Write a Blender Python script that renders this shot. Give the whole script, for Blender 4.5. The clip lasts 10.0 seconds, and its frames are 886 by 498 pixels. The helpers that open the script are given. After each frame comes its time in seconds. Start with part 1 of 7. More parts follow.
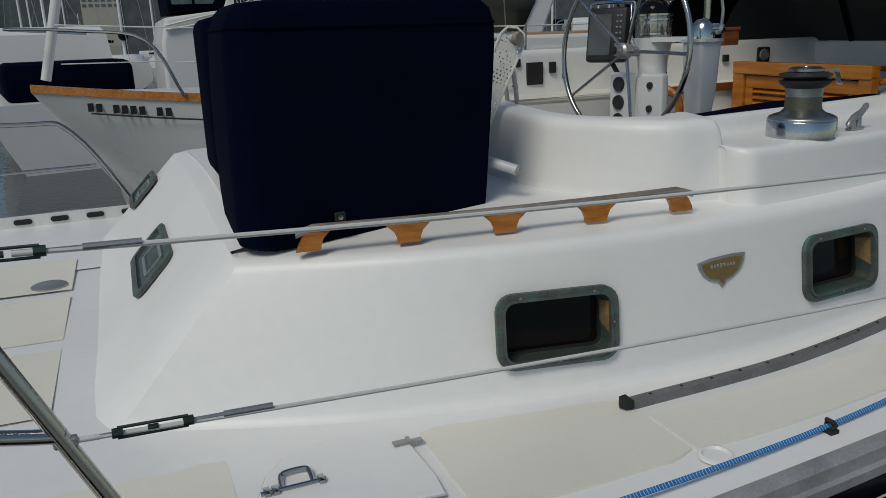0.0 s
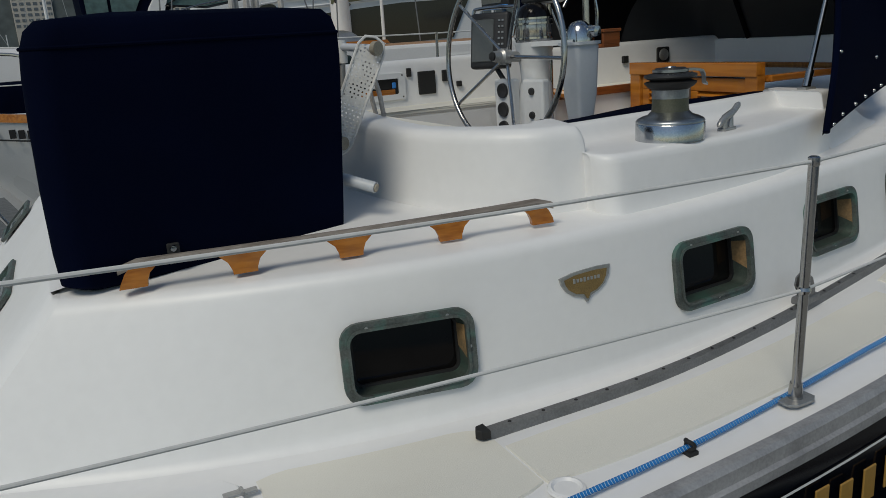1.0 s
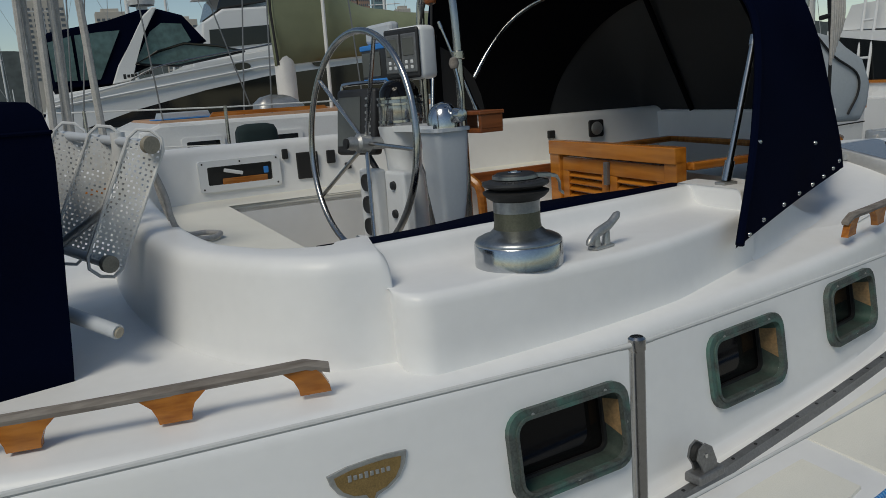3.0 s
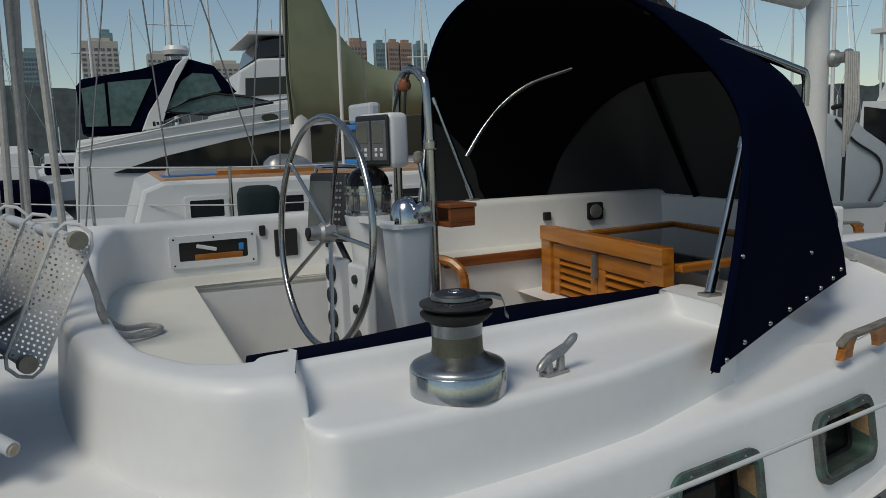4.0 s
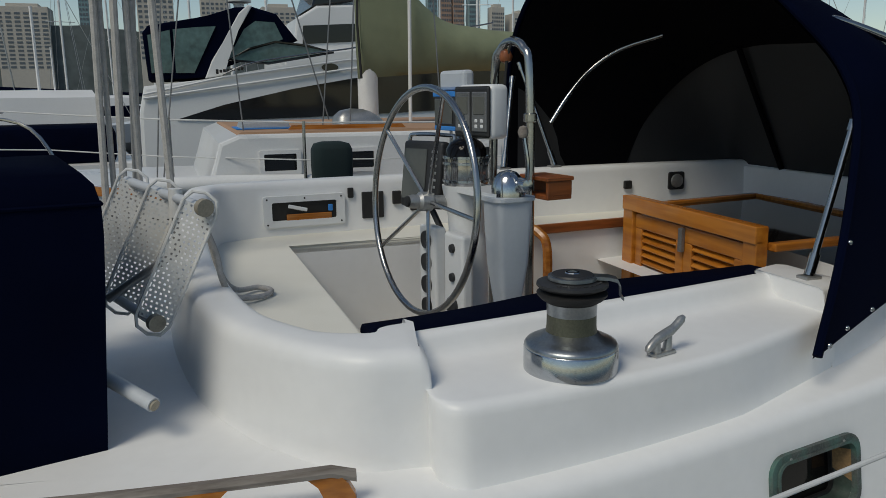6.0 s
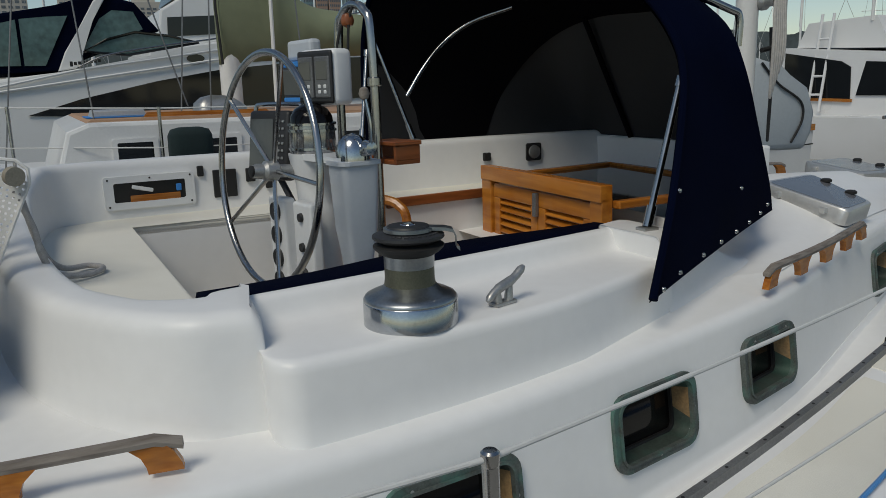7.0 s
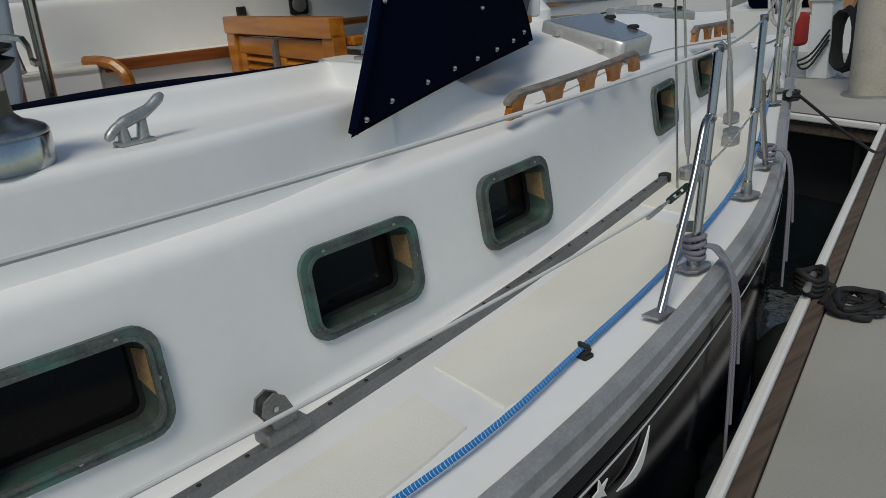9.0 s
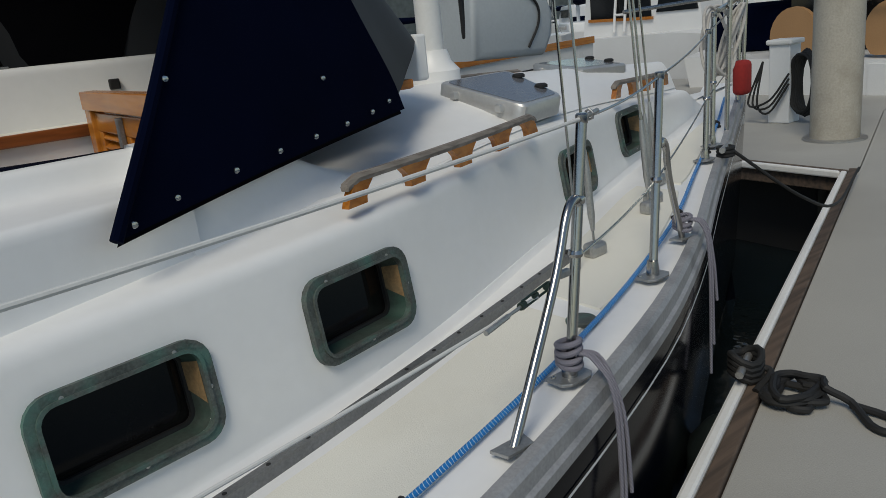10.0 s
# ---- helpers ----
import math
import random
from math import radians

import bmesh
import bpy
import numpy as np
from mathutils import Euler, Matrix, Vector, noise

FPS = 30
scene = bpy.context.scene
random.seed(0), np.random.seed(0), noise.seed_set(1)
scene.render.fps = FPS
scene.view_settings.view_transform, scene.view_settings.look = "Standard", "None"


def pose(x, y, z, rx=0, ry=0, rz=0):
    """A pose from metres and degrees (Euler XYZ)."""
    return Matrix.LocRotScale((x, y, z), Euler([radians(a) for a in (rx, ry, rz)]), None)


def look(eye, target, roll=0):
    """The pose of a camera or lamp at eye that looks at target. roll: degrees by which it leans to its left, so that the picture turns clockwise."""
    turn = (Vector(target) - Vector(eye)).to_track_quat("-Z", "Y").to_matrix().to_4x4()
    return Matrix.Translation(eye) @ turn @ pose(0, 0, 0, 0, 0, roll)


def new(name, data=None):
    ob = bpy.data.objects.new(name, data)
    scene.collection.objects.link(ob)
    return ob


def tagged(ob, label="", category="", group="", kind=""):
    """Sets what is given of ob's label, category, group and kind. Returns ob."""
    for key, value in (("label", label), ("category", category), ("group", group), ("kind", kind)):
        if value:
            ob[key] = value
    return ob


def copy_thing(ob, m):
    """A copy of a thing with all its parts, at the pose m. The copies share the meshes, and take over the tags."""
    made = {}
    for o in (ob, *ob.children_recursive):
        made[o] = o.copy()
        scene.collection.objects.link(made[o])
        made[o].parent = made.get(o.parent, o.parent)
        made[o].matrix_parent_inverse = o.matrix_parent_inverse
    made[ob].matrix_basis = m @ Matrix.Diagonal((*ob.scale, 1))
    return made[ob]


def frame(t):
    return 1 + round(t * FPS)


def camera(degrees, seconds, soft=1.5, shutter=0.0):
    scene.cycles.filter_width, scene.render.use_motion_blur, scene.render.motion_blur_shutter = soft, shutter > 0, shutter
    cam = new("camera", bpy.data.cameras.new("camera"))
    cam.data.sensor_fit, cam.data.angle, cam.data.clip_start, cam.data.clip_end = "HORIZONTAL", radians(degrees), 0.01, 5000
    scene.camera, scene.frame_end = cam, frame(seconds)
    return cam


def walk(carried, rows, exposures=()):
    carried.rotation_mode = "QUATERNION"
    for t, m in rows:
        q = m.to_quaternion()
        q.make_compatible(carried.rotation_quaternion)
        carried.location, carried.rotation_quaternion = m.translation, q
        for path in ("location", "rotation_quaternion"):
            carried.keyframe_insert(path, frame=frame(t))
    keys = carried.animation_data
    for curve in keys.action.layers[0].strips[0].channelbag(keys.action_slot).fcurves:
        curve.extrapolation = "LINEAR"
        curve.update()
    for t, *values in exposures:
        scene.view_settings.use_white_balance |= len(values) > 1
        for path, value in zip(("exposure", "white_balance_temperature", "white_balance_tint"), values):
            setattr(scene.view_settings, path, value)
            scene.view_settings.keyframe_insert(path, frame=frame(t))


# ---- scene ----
cam = camera(60.0, 10.0, soft=0.85)
PATH = [
    (0, (-0.155, -0.460, 2.190), (0.566, 1.326, 1.650), -2.09),
    (0.5, (0.009, -0.473, 2.202), (0.831, 1.265, 1.652), -3.48),
    (1, (0.190, -0.447, 2.179), (1.017, 1.297, 1.652), -4.00),
    (1.5, (0.373, -0.349, 2.191), (1.206, 1.409, 1.731), -4.86),
    (2, (0.578, -0.255, 2.166), (1.487, 1.476, 1.744), -4.01),
    (2.2, (0.698, -0.242, 2.168), (1.585, 1.501, 1.747), -4.14),
    (3.3, (1.113, -0.082, 2.292), (1.919, 1.708, 1.912), -3.72),
    (3.5, (1.193, -0.061, 2.318), (1.993, 1.738, 1.968), -3.28),
    (4, (1.300, -0.054, 2.376), (2.061, 1.775, 2.102), -1.95),
    (4.5, (1.305, -0.062, 2.450), (2.042, 1.778, 2.185), -1.64),
    (5, (1.212, -0.001, 2.454), (1.936, 1.835, 2.130), -1.17),
    (5.2, (1.157, -0.019, 2.460), (1.850, 1.825, 2.117), -1.09),
    (6.3, (1.126, -0.030, 2.444), (1.767, 1.817, 2.024), -0.51),
    (6.5, (1.182, 0.005, 2.406), (1.946, 1.806, 1.987), 0.61),
    (7, (1.245, -0.063, 2.351), (2.151, 1.671, 1.935), -1.61),
    (7.5, (1.322, -0.121, 2.248), (2.321, 1.551, 1.794), -3.93),
    (8, (1.493, -0.117, 2.117), (2.599, 1.477, 1.631), -3.50),
    (8.5, (1.605, -0.167, 2.096), (2.669, 1.424, 1.513), -4.13),
    (9, (1.814, -0.035, 2.081), (2.937, 1.477, 1.409), -4.01),
    (9.5, (2.110, 0.025, 2.084), (3.326, 1.496, 1.483), -5.36),
    (10, (2.351, 0.014, 2.074), (3.515, 1.544, 1.521), -5.94),
]
walk(cam, [(t, look(eye, target, roll)) for t, eye, target, roll in PATH], [(0.0, -0.42, 7150, 6), (2.0, -0.34, 7150, 6), (7.5, -0.29, 7150, 6), (8.5, -0.22, 7150, 6), (10.0, -0.19, 7150, 6)])

# ---- light ----
SUN_DIR = Vector((-0.62, -0.42, 0.95)).normalized()
world = bpy.data.worlds.new("sky")
scene.world = world
world.use_nodes = True
wn = world.node_tree.nodes
sky = wn.new("ShaderNodeTexSky")
sky.sky_type, sky.sun_disc = "NISHITA", False
sky.sun_elevation = math.asin(SUN_DIR.z)
sky.sun_rotation = math.atan2(SUN_DIR.x, SUN_DIR.y)
sky.air_density, sky.dust_density, sky.ozone_density = 1.0, 0.35, 2.2
wn["Background"].inputs[1].default_value = 0.10
world.node_tree.links.new(sky.outputs[0], wn["Background"].inputs[0])
sun = new("sun", bpy.data.lights.new("sun", "SUN"))
sun.data.energy, sun.data.angle, sun.data.color = 2.0, radians(24), (1.0, 0.96, 0.90)
sun.matrix_world = look((0, 0, 30), Vector((0, 0, 30)) - SUN_DIR)


# ---- materials ----
def mat(name, color, rough=0.5, metal=0.0, var=0.06, scale=3.0, fine=60.0, bump=0.0, stain=None, stain_amount=0.0, stain_scale=2.0,
        coat=0.0, trans=0.0, spec=0.5, obj_random=0.0, rough_var=0.08):
    """A procedural surface: a base colour that varies at two scales, stains, roughness that varies, and fine relief."""
    m = bpy.data.materials.new(name)
    m.use_nodes = True
    nt, n, l = m.node_tree, m.node_tree.nodes, m.node_tree.links
    b = n["Principled BSDF"]
    b.inputs["Roughness"].default_value, b.inputs["Metallic"].default_value = rough, metal
    b.inputs["Coat Weight"].default_value, b.inputs["Transmission Weight"].default_value = coat, trans
    b.inputs["Specular IOR Level"].default_value = spec
    tc = n.new("ShaderNodeTexCoord")

    def noise_node(s, detail=4.0):
        t = n.new("ShaderNodeTexNoise")
        t.inputs["Scale"].default_value, t.inputs["Detail"].default_value = s, detail
        l.new(tc.outputs["Object"], t.inputs["Vector"])
        return t

    big, small = noise_node(scale), noise_node(fine, 2.0)
    add = n.new("ShaderNodeMath")
    add.operation = "ADD"
    l.new(big.outputs[0], add.inputs[0]), l.new(small.outputs[0], add.inputs[1])
    mr = n.new("ShaderNodeMapRange")
    mr.inputs[1].default_value, mr.inputs[2].default_value = 0.6, 1.4
    mr.inputs[3].default_value, mr.inputs[4].default_value = 1.0 - var, 1.0 + var
    l.new(add.outputs[0], mr.inputs[0])
    value = mr.outputs[0]
    if obj_random:
        info = n.new("ShaderNodeObjectInfo")
        r = n.new("ShaderNodeMapRange")
        r.inputs[3].default_value, r.inputs[4].default_value = 1 - obj_random, 1 + obj_random
        l.new(info.outputs["Random"], r.inputs[0])
        mm = n.new("ShaderNodeMath")
        mm.operation = "MULTIPLY"
        l.new(value, mm.inputs[0]), l.new(r.outputs[0], mm.inputs[1])
        value = mm.outputs[0]
    mul = n.new("ShaderNodeVectorMath")
    mul.operation = "SCALE"
    mul.inputs[0].default_value = color[:3]
    l.new(value, mul.inputs["Scale"])
    out = mul.outputs[0]
    if stain:
        st = noise_node(stain_scale, 6.0)
        ramp = n.new("ShaderNodeMapRange")
        ramp.inputs[1].default_value, ramp.inputs[2].default_value, ramp.inputs[4].default_value = 0.48, 0.72, stain_amount
        l.new(st.outputs[0], ramp.inputs[0])
        mix = n.new("ShaderNodeMix")
        mix.data_type = "RGBA"
        l.new(ramp.outputs[0], mix.inputs[0]), l.new(out, mix.inputs[6])
        mix.inputs[7].default_value = (*stain, 1)
        out = mix.outputs[2]
    l.new(out, b.inputs["Base Color"])
    rr = n.new("ShaderNodeMapRange")
    rr.inputs[3].default_value, rr.inputs[4].default_value = max(rough - rough_var, 0.02), min(rough + rough_var, 1)
    l.new(big.outputs[0], rr.inputs[0]), l.new(rr.outputs[0], b.inputs["Roughness"])
    if bump:
        bp = n.new("ShaderNodeBump")
        bp.inputs["Strength"].default_value, bp.inputs["Distance"].default_value = 1.0, bump
        l.new(small.outputs[0], bp.inputs["Height"]), l.new(bp.outputs[0], b.inputs["Normal"])
    return m


def wood(name, color, dark, rough=0.5, along=0, ring=18.0, worn=None, worn_amount=0.0):
    """Wood with grain that runs along one axis, and weathered grey patches."""
    m = bpy.data.materials.new(name)
    m.use_nodes = True
    n, l = m.node_tree.nodes, m.node_tree.links
    b = n["Principled BSDF"]
    b.inputs["Roughness"].default_value = rough
    tc, mp = n.new("ShaderNodeTexCoord"), n.new("ShaderNodeMapping")
    s = [ring * 4] * 3
    s[along] = ring * 0.25
    mp.inputs["Scale"].default_value = s
    l.new(tc.outputs["Object"], mp.inputs[0])
    t = n.new("ShaderNodeTexNoise")
    t.inputs["Scale"].default_value, t.inputs["Detail"].default_value = 1.0, 5.0
    l.new(mp.outputs[0], t.inputs["Vector"])
    mix = n.new("ShaderNodeMix")
    mix.data_type = "RGBA"
    mix.inputs[6].default_value, mix.inputs[7].default_value = (*dark, 1), (*color, 1)
    mr = n.new("ShaderNodeMapRange")
    mr.inputs[1].default_value, mr.inputs[2].default_value = 0.35, 0.62
    l.new(t.outputs[0], mr.inputs[0]), l.new(mr.outputs[0], mix.inputs[0])
    out = mix.outputs[2]
    if worn:
        w = n.new("ShaderNodeTexNoise")
        w.inputs["Scale"].default_value, w.inputs["Detail"].default_value = 7.0, 6.0
        l.new(tc.outputs["Object"], w.inputs["Vector"])
        wr = n.new("ShaderNodeMapRange")
        wr.inputs[1].default_value, wr.inputs[2].default_value, wr.inputs[4].default_value = 0.45, 0.62, worn_amount
        l.new(w.outputs[0], wr.inputs[0])
        m2 = n.new("ShaderNodeMix")
        m2.data_type = "RGBA"
        m2.inputs[7].default_value = (*worn, 1)
        l.new(wr.outputs[0], m2.inputs[0]), l.new(out, m2.inputs[6])
        out = m2.outputs[2]
    l.new(out, b.inputs["Base Color"])
    bp = n.new("ShaderNodeBump")
    bp.inputs["Distance"].default_value = 0.001
    l.new(t.outputs[0], bp.inputs["Height"]), l.new(bp.outputs[0], b.inputs["Normal"])
    return m


M_GEL = mat("white gelcoat", (0.80, 0.80, 0.79), 0.38, var=0.025, scale=1.6, fine=25, stain=(0.66, 0.65, 0.61), stain_amount=0.22, stain_scale=2.2, spec=0.4)
M_CREAM = mat("cream non-skid deck", (0.76, 0.74, 0.66), 0.75, var=0.03, scale=2.0, fine=400, bump=0.0006, stain=(0.63, 0.60, 0.51), stain_amount=0.3, stain_scale=3.0)
M_HULL = mat("dark blue-black hull paint", (0.003, 0.004, 0.007), 0.14, var=0.2, scale=1.5, spec=0.12)
M_NAVY = mat("navy acrylic canvas", (0.0011, 0.0026, 0.0115), 0.95, var=0.28, scale=4.0, fine=900, bump=0.0005, spec=0.03)
M_BLACKMESH = mat("black screen mesh", (0.032, 0.032, 0.033), 0.55, var=0.15, scale=3.0, fine=900, spec=0.25)
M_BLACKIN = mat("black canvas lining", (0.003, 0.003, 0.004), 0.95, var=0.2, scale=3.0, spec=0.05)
M_STEEL = mat("polished stainless steel", (0.40, 0.395, 0.385), 0.22, 1.0, var=0.08, scale=9, fine=90)
M_DULL = mat("weathered grey metal", (0.40, 0.40, 0.39), 0.42, 0.75, var=0.2, scale=14, fine=160, bump=0.0004)
M_TRACK = mat("grey anodised track", (0.22, 0.22, 0.22), 0.5, 0.7, var=0.25, scale=10, fine=160)
M_RAIL = mat("pale weathered alloy rail", (0.36, 0.36, 0.365), 0.5, 0.35, var=0.22, scale=9, fine=120, stain=(0.14, 0.14, 0.14), stain_amount=0.55, stain_scale=7)
M_CHROME = mat("pitted chrome", (0.46, 0.475, 0.49), 0.17, 1.0, var=0.12, scale=20, fine=140)
M_BRONZE = mat("green-patinated bronze", (0.085, 0.098, 0.090), 0.62, 0.2, var=0.5, scale=22, fine=170, bump=0.0012, stain=(0.07, 0.19, 0.155), stain_amount=0.75, stain_scale=18)
M_DARKIN = mat("dark inside, shade in its colour", (0.012, 0.011, 0.010), 0.4, var=0.3, scale=4)
M_RUB = mat("black rubber", (0.012, 0.012, 0.012), 0.7, var=0.2)
M_TEAK = wood("varnished teak", (0.46, 0.165, 0.024), (0.29, 0.09, 0.012), 0.27, 0, 14, (0.44, 0.26, 0.12), 0.2)
M_TEAKDOOR = wood("orange varnished teak", (0.52, 0.185, 0.022), (0.34, 0.105, 0.012), 0.25, 1, 7, (0.46, 0.25, 0.09), 0.15)
M_TEAKGREY = wood("weathered grey teak", (0.26, 0.23, 0.20), (0.15, 0.125, 0.105), 0.8, 0, 16)
M_MAHOG = wood("red-brown varnished trim", (0.28, 0.085, 0.025), (0.17, 0.05, 0.015), 0.3, 0, 14)
M_PLASTIC = mat("white plastic", (0.72, 0.73, 0.73), 0.35, var=0.03)
M_GREYPL = mat("light grey plastic", (0.50, 0.53, 0.56), 0.4, var=0.04)
M_CONC = mat("dock concrete", (0.36, 0.35, 0.32), 0.9, var=0.10, scale=1.2, fine=220, bump=0.0012, stain=(0.27, 0.26, 0.235), stain_amount=0.5, stain_scale=0.9)
M_WOODDK = wood("dark weathered dock timber", (0.115, 0.08, 0.058), (0.055, 0.04, 0.03), 0.85, 0, 8)
M_WHITE = mat("white paint", (0.74, 0.74, 0.72), 0.5, var=0.05, stain=(0.5, 0.48, 0.44), stain_amount=0.3)
M_AFTPANE = mat("greenish window", (0.05, 0.085, 0.078), 0.12, var=0.35, scale=5, fine=30)
M_COMPGLASS = mat("grey compass housing", (0.30, 0.30, 0.30), 0.10, 0.75, var=0.4, scale=25)
M_LCD = mat("grey display", (0.10, 0.105, 0.10), 0.2, var=0.06)
M_WATER = mat("dark harbour water", (0.006, 0.010, 0.012), 0.06, var=0.2, scale=0.6, fine=6.0, bump=0.006, rough_var=0.03)


# ---- shape helpers ----
def part(name, bm, material, parent=None, label="", smooth=False, angle=40):
    """Links a bmesh as one mesh object, under a thing or a part."""
    me = bpy.data.meshes.new(name)
    bmesh.ops.remove_doubles(bm, verts=bm.verts, dist=1e-5)
    bmesh.ops.recalc_face_normals(bm, faces=bm.faces)
    bm.to_mesh(me)
    bm.free()
    me.materials.append(material)
    if smooth:
        for p in me.polygons:
            p.use_smooth = True
        me.set_sharp_from_angle(angle=radians(angle))
    ob = new(name, me)
    if parent is not None:
        ob.parent = parent
    if label:
        tagged(ob, label)
    return ob


def thing(name, label, category, at=(0, 0, 0), group="", kind=""):
    ob = new(name)
    ob.location = at
    bpy.context.view_layer.update()
    return tagged(ob, label, category, group, kind)


def place(ob, m):
    """Puts a top-level thing with parts built round its own origin at a pose."""
    ob.matrix_world = m
    return ob


def spline(pairs):
    """A smooth curve through (x, value) pairs, as a function of x."""
    xs, vs = np.array(pairs, float).T
    k = np.gradient(vs, xs)

    def f(x):
        i = int(np.clip(np.searchsorted(xs, x) - 1, 0, len(xs) - 2))
        h = xs[i + 1] - xs[i]
        u = (x - xs[i]) / h
        if u < 0 or u > 1:
            e = 0 if u < 0 else -1
            return float(vs[e] + k[e] * (x - xs[e]))
        return float((1 + 2 * u) * (1 - u) ** 2 * vs[i] + u * (1 - u) ** 2 * h * k[i] + u * u * (3 - 2 * u) * vs[i + 1] + u * u * (u - 1) * h * k[i + 1])
    return f


def rounded(points, radii, n=5):
    """A polyline with its inner corners rounded by the radii."""
    out = [Vector(points[0])]
    for i in range(1, len(points) - 1):
        a, b, c = Vector(points[i - 1]), Vector(points[i]), Vector(points[i + 1])
        r = radii[i] if isinstance(radii, (list, tuple)) else radii
        u, v = (a - b), (c - b)
        r = min(r, u.length * 0.49, v.length * 0.49)
        p, q = b + u.normalized() * r, b + v.normalized() * r
        for j in range(n + 1):
            t = j / n
            out.append(p * (1 - t) ** 2 + b * 2 * t * (1 - t) + q * t * t)
    out.append(Vector(points[-1]))
    return out


def grid(rows, closed_u=False, closed_v=False, caps=False, bm=None):
    """A skin over rows of points, all of one length."""
    bm = bm or bmesh.new()
    vs = [[bm.verts.new(p) for p in row] for row in rows]
    nu, nv = len(vs), len(vs[0])
    for i in range(nu if closed_u else nu - 1):
        for j in range(nv if closed_v else nv - 1):
            a, b = vs[i], vs[(i + 1) % nu]
            try:
                bm.faces.new((a[j], a[(j + 1) % nv], b[(j + 1) % nv], b[j]))
            except ValueError:
                pass
    if caps:
        for row in (vs[0], vs[-1]):
            try:
                bm.faces.new(row)
            except ValueError:
                pass
    return bm


def box(size, at=(0, 0, 0), bevel=0.0, seg=2, bm=None, m=None):
    own = bmesh.new()
    bmesh.ops.create_cube(own, size=1.0)
    bmesh.ops.scale(own, vec=size, verts=own.verts)
    if bevel:
        bmesh.ops.bevel(own, geom=own.edges, offset=bevel, segments=seg, profile=0.5, affect="EDGES")
    bmesh.ops.transform(own, matrix=Matrix.Translation(at) @ (m or Matrix()), verts=own.verts)
    return join(bm, own)


def join(bm, own):
    if bm is None:
        return own
    me = bpy.data.meshes.new("joined")
    own.to_mesh(me)
    own.free()
    bm.from_mesh(me)
    bpy.data.meshes.remove(me)
    return bm


def tube(points, r, seg=10, bm=None, closed=False, cap=True):
    """A round bar along points; r is one radius or one for each point."""
    pts = [Vector(p) for p in points]
    own = bmesh.new()
    n = len(pts)
    rows, normal = [], None
    for i, p in enumerate(pts):
        a = pts[(i - 1) % n] if closed or i else p
        b = pts[(i + 1) % n] if closed or i < n - 1 else p
        d = (b - a).normalized()
        if normal is None:
            normal = d.orthogonal().normalized()
        normal = (normal - d * normal.dot(d)).normalized()
        side = d.cross(normal)
        rad = r[i] if isinstance(r, (list, tuple)) else r
        rows.append([p + (normal * math.cos(2 * math.pi * k / seg) + side * math.sin(2 * math.pi * k / seg)) * rad for k in range(seg)])
    grid(rows, closed_u=closed, closed_v=True, caps=cap and not closed, bm=own)
    return join(bm, own)


def lathe(profile, seg=32, bm=None, at=(0, 0, 0), m=None):
    """A turned shape from (radius, height) pairs, round z."""
    own = grid([[(r * math.cos(2 * math.pi * k / seg), r * math.sin(2 * math.pi * k / seg), z) for k in range(seg)] for r, z in profile], closed_v=True, caps=True)
    bmesh.ops.transform(own, matrix=Matrix.Translation(at) @ (m or Matrix()), verts=own.verts)
    return join(bm, own)


def plate(outline, z0, z1, bm=None, m=None, bevel=0.0):
    """A flat plate with an outline of (x, y) points, from z0 to z1."""
    own = bmesh.new()
    lo, hi = [own.verts.new((x, y, z0)) for x, y in outline], [own.verts.new((x, y, z1)) for x, y in outline]
    n = len(outline)
    top = own.faces.new(hi)
    own.faces.new(lo[::-1])
    for i in range(n):
        own.faces.new((lo[i], lo[(i + 1) % n], hi[(i + 1) % n], hi[i]))
    if bevel:
        bmesh.ops.bevel(own, geom=list(top.edges), offset=bevel, segments=2, profile=0.5, affect="EDGES")
    if m:
        bmesh.ops.transform(own, matrix=m, verts=own.verts)
    return join(bm, own)


def round_rect(w, h, r, n=5):
    pts = []
    for cx, cy, a0 in ((w / 2 - r, h / 2 - r, 0), (-w / 2 + r, h / 2 - r, 90), (-w / 2 + r, -h / 2 + r, 180), (w / 2 - r, -h / 2 + r, 270)):
        for k in range(n + 1):
            a = radians(a0 + 90 * k / n)
            pts.append((cx + r * math.cos(a), cy + r * math.sin(a)))
    return pts


def ring_plate(outer, inner, z0, z1, m=None, bm=None):
    """A flat frame between two outlines with as many points each."""
    own = bmesh.new()
    loops = [[(x, y, z) for x, y in o] for o, z in ((outer, z0), (outer, z1), (inner, z1), (inner, z0))]
    grid(loops, closed_u=True, closed_v=True, bm=own)
    if m:
        bmesh.ops.transform(own, matrix=m, verts=own.verts)
    return join(bm, own)


def curve_pts(points, n=8):
    """Points of a smooth line through the given points."""
    p = [Vector(q) for q in points]
    p = [p[0] * 2 - p[1]] + p + [p[-1] * 2 - p[-2]]
    out = []
    for i in range(1, len(p) - 2):
        for k in range(n):
            t = k / n
            a, b, c, d = p[i - 1:i + 3]
            out.append(0.5 * ((2 * b) + (c - a) * t + (2 * a - 5 * b + 4 * c - d) * t * t + (3 * b - a - 3 * c + d) * t ** 3))
    out.append(p[-2])
    return out


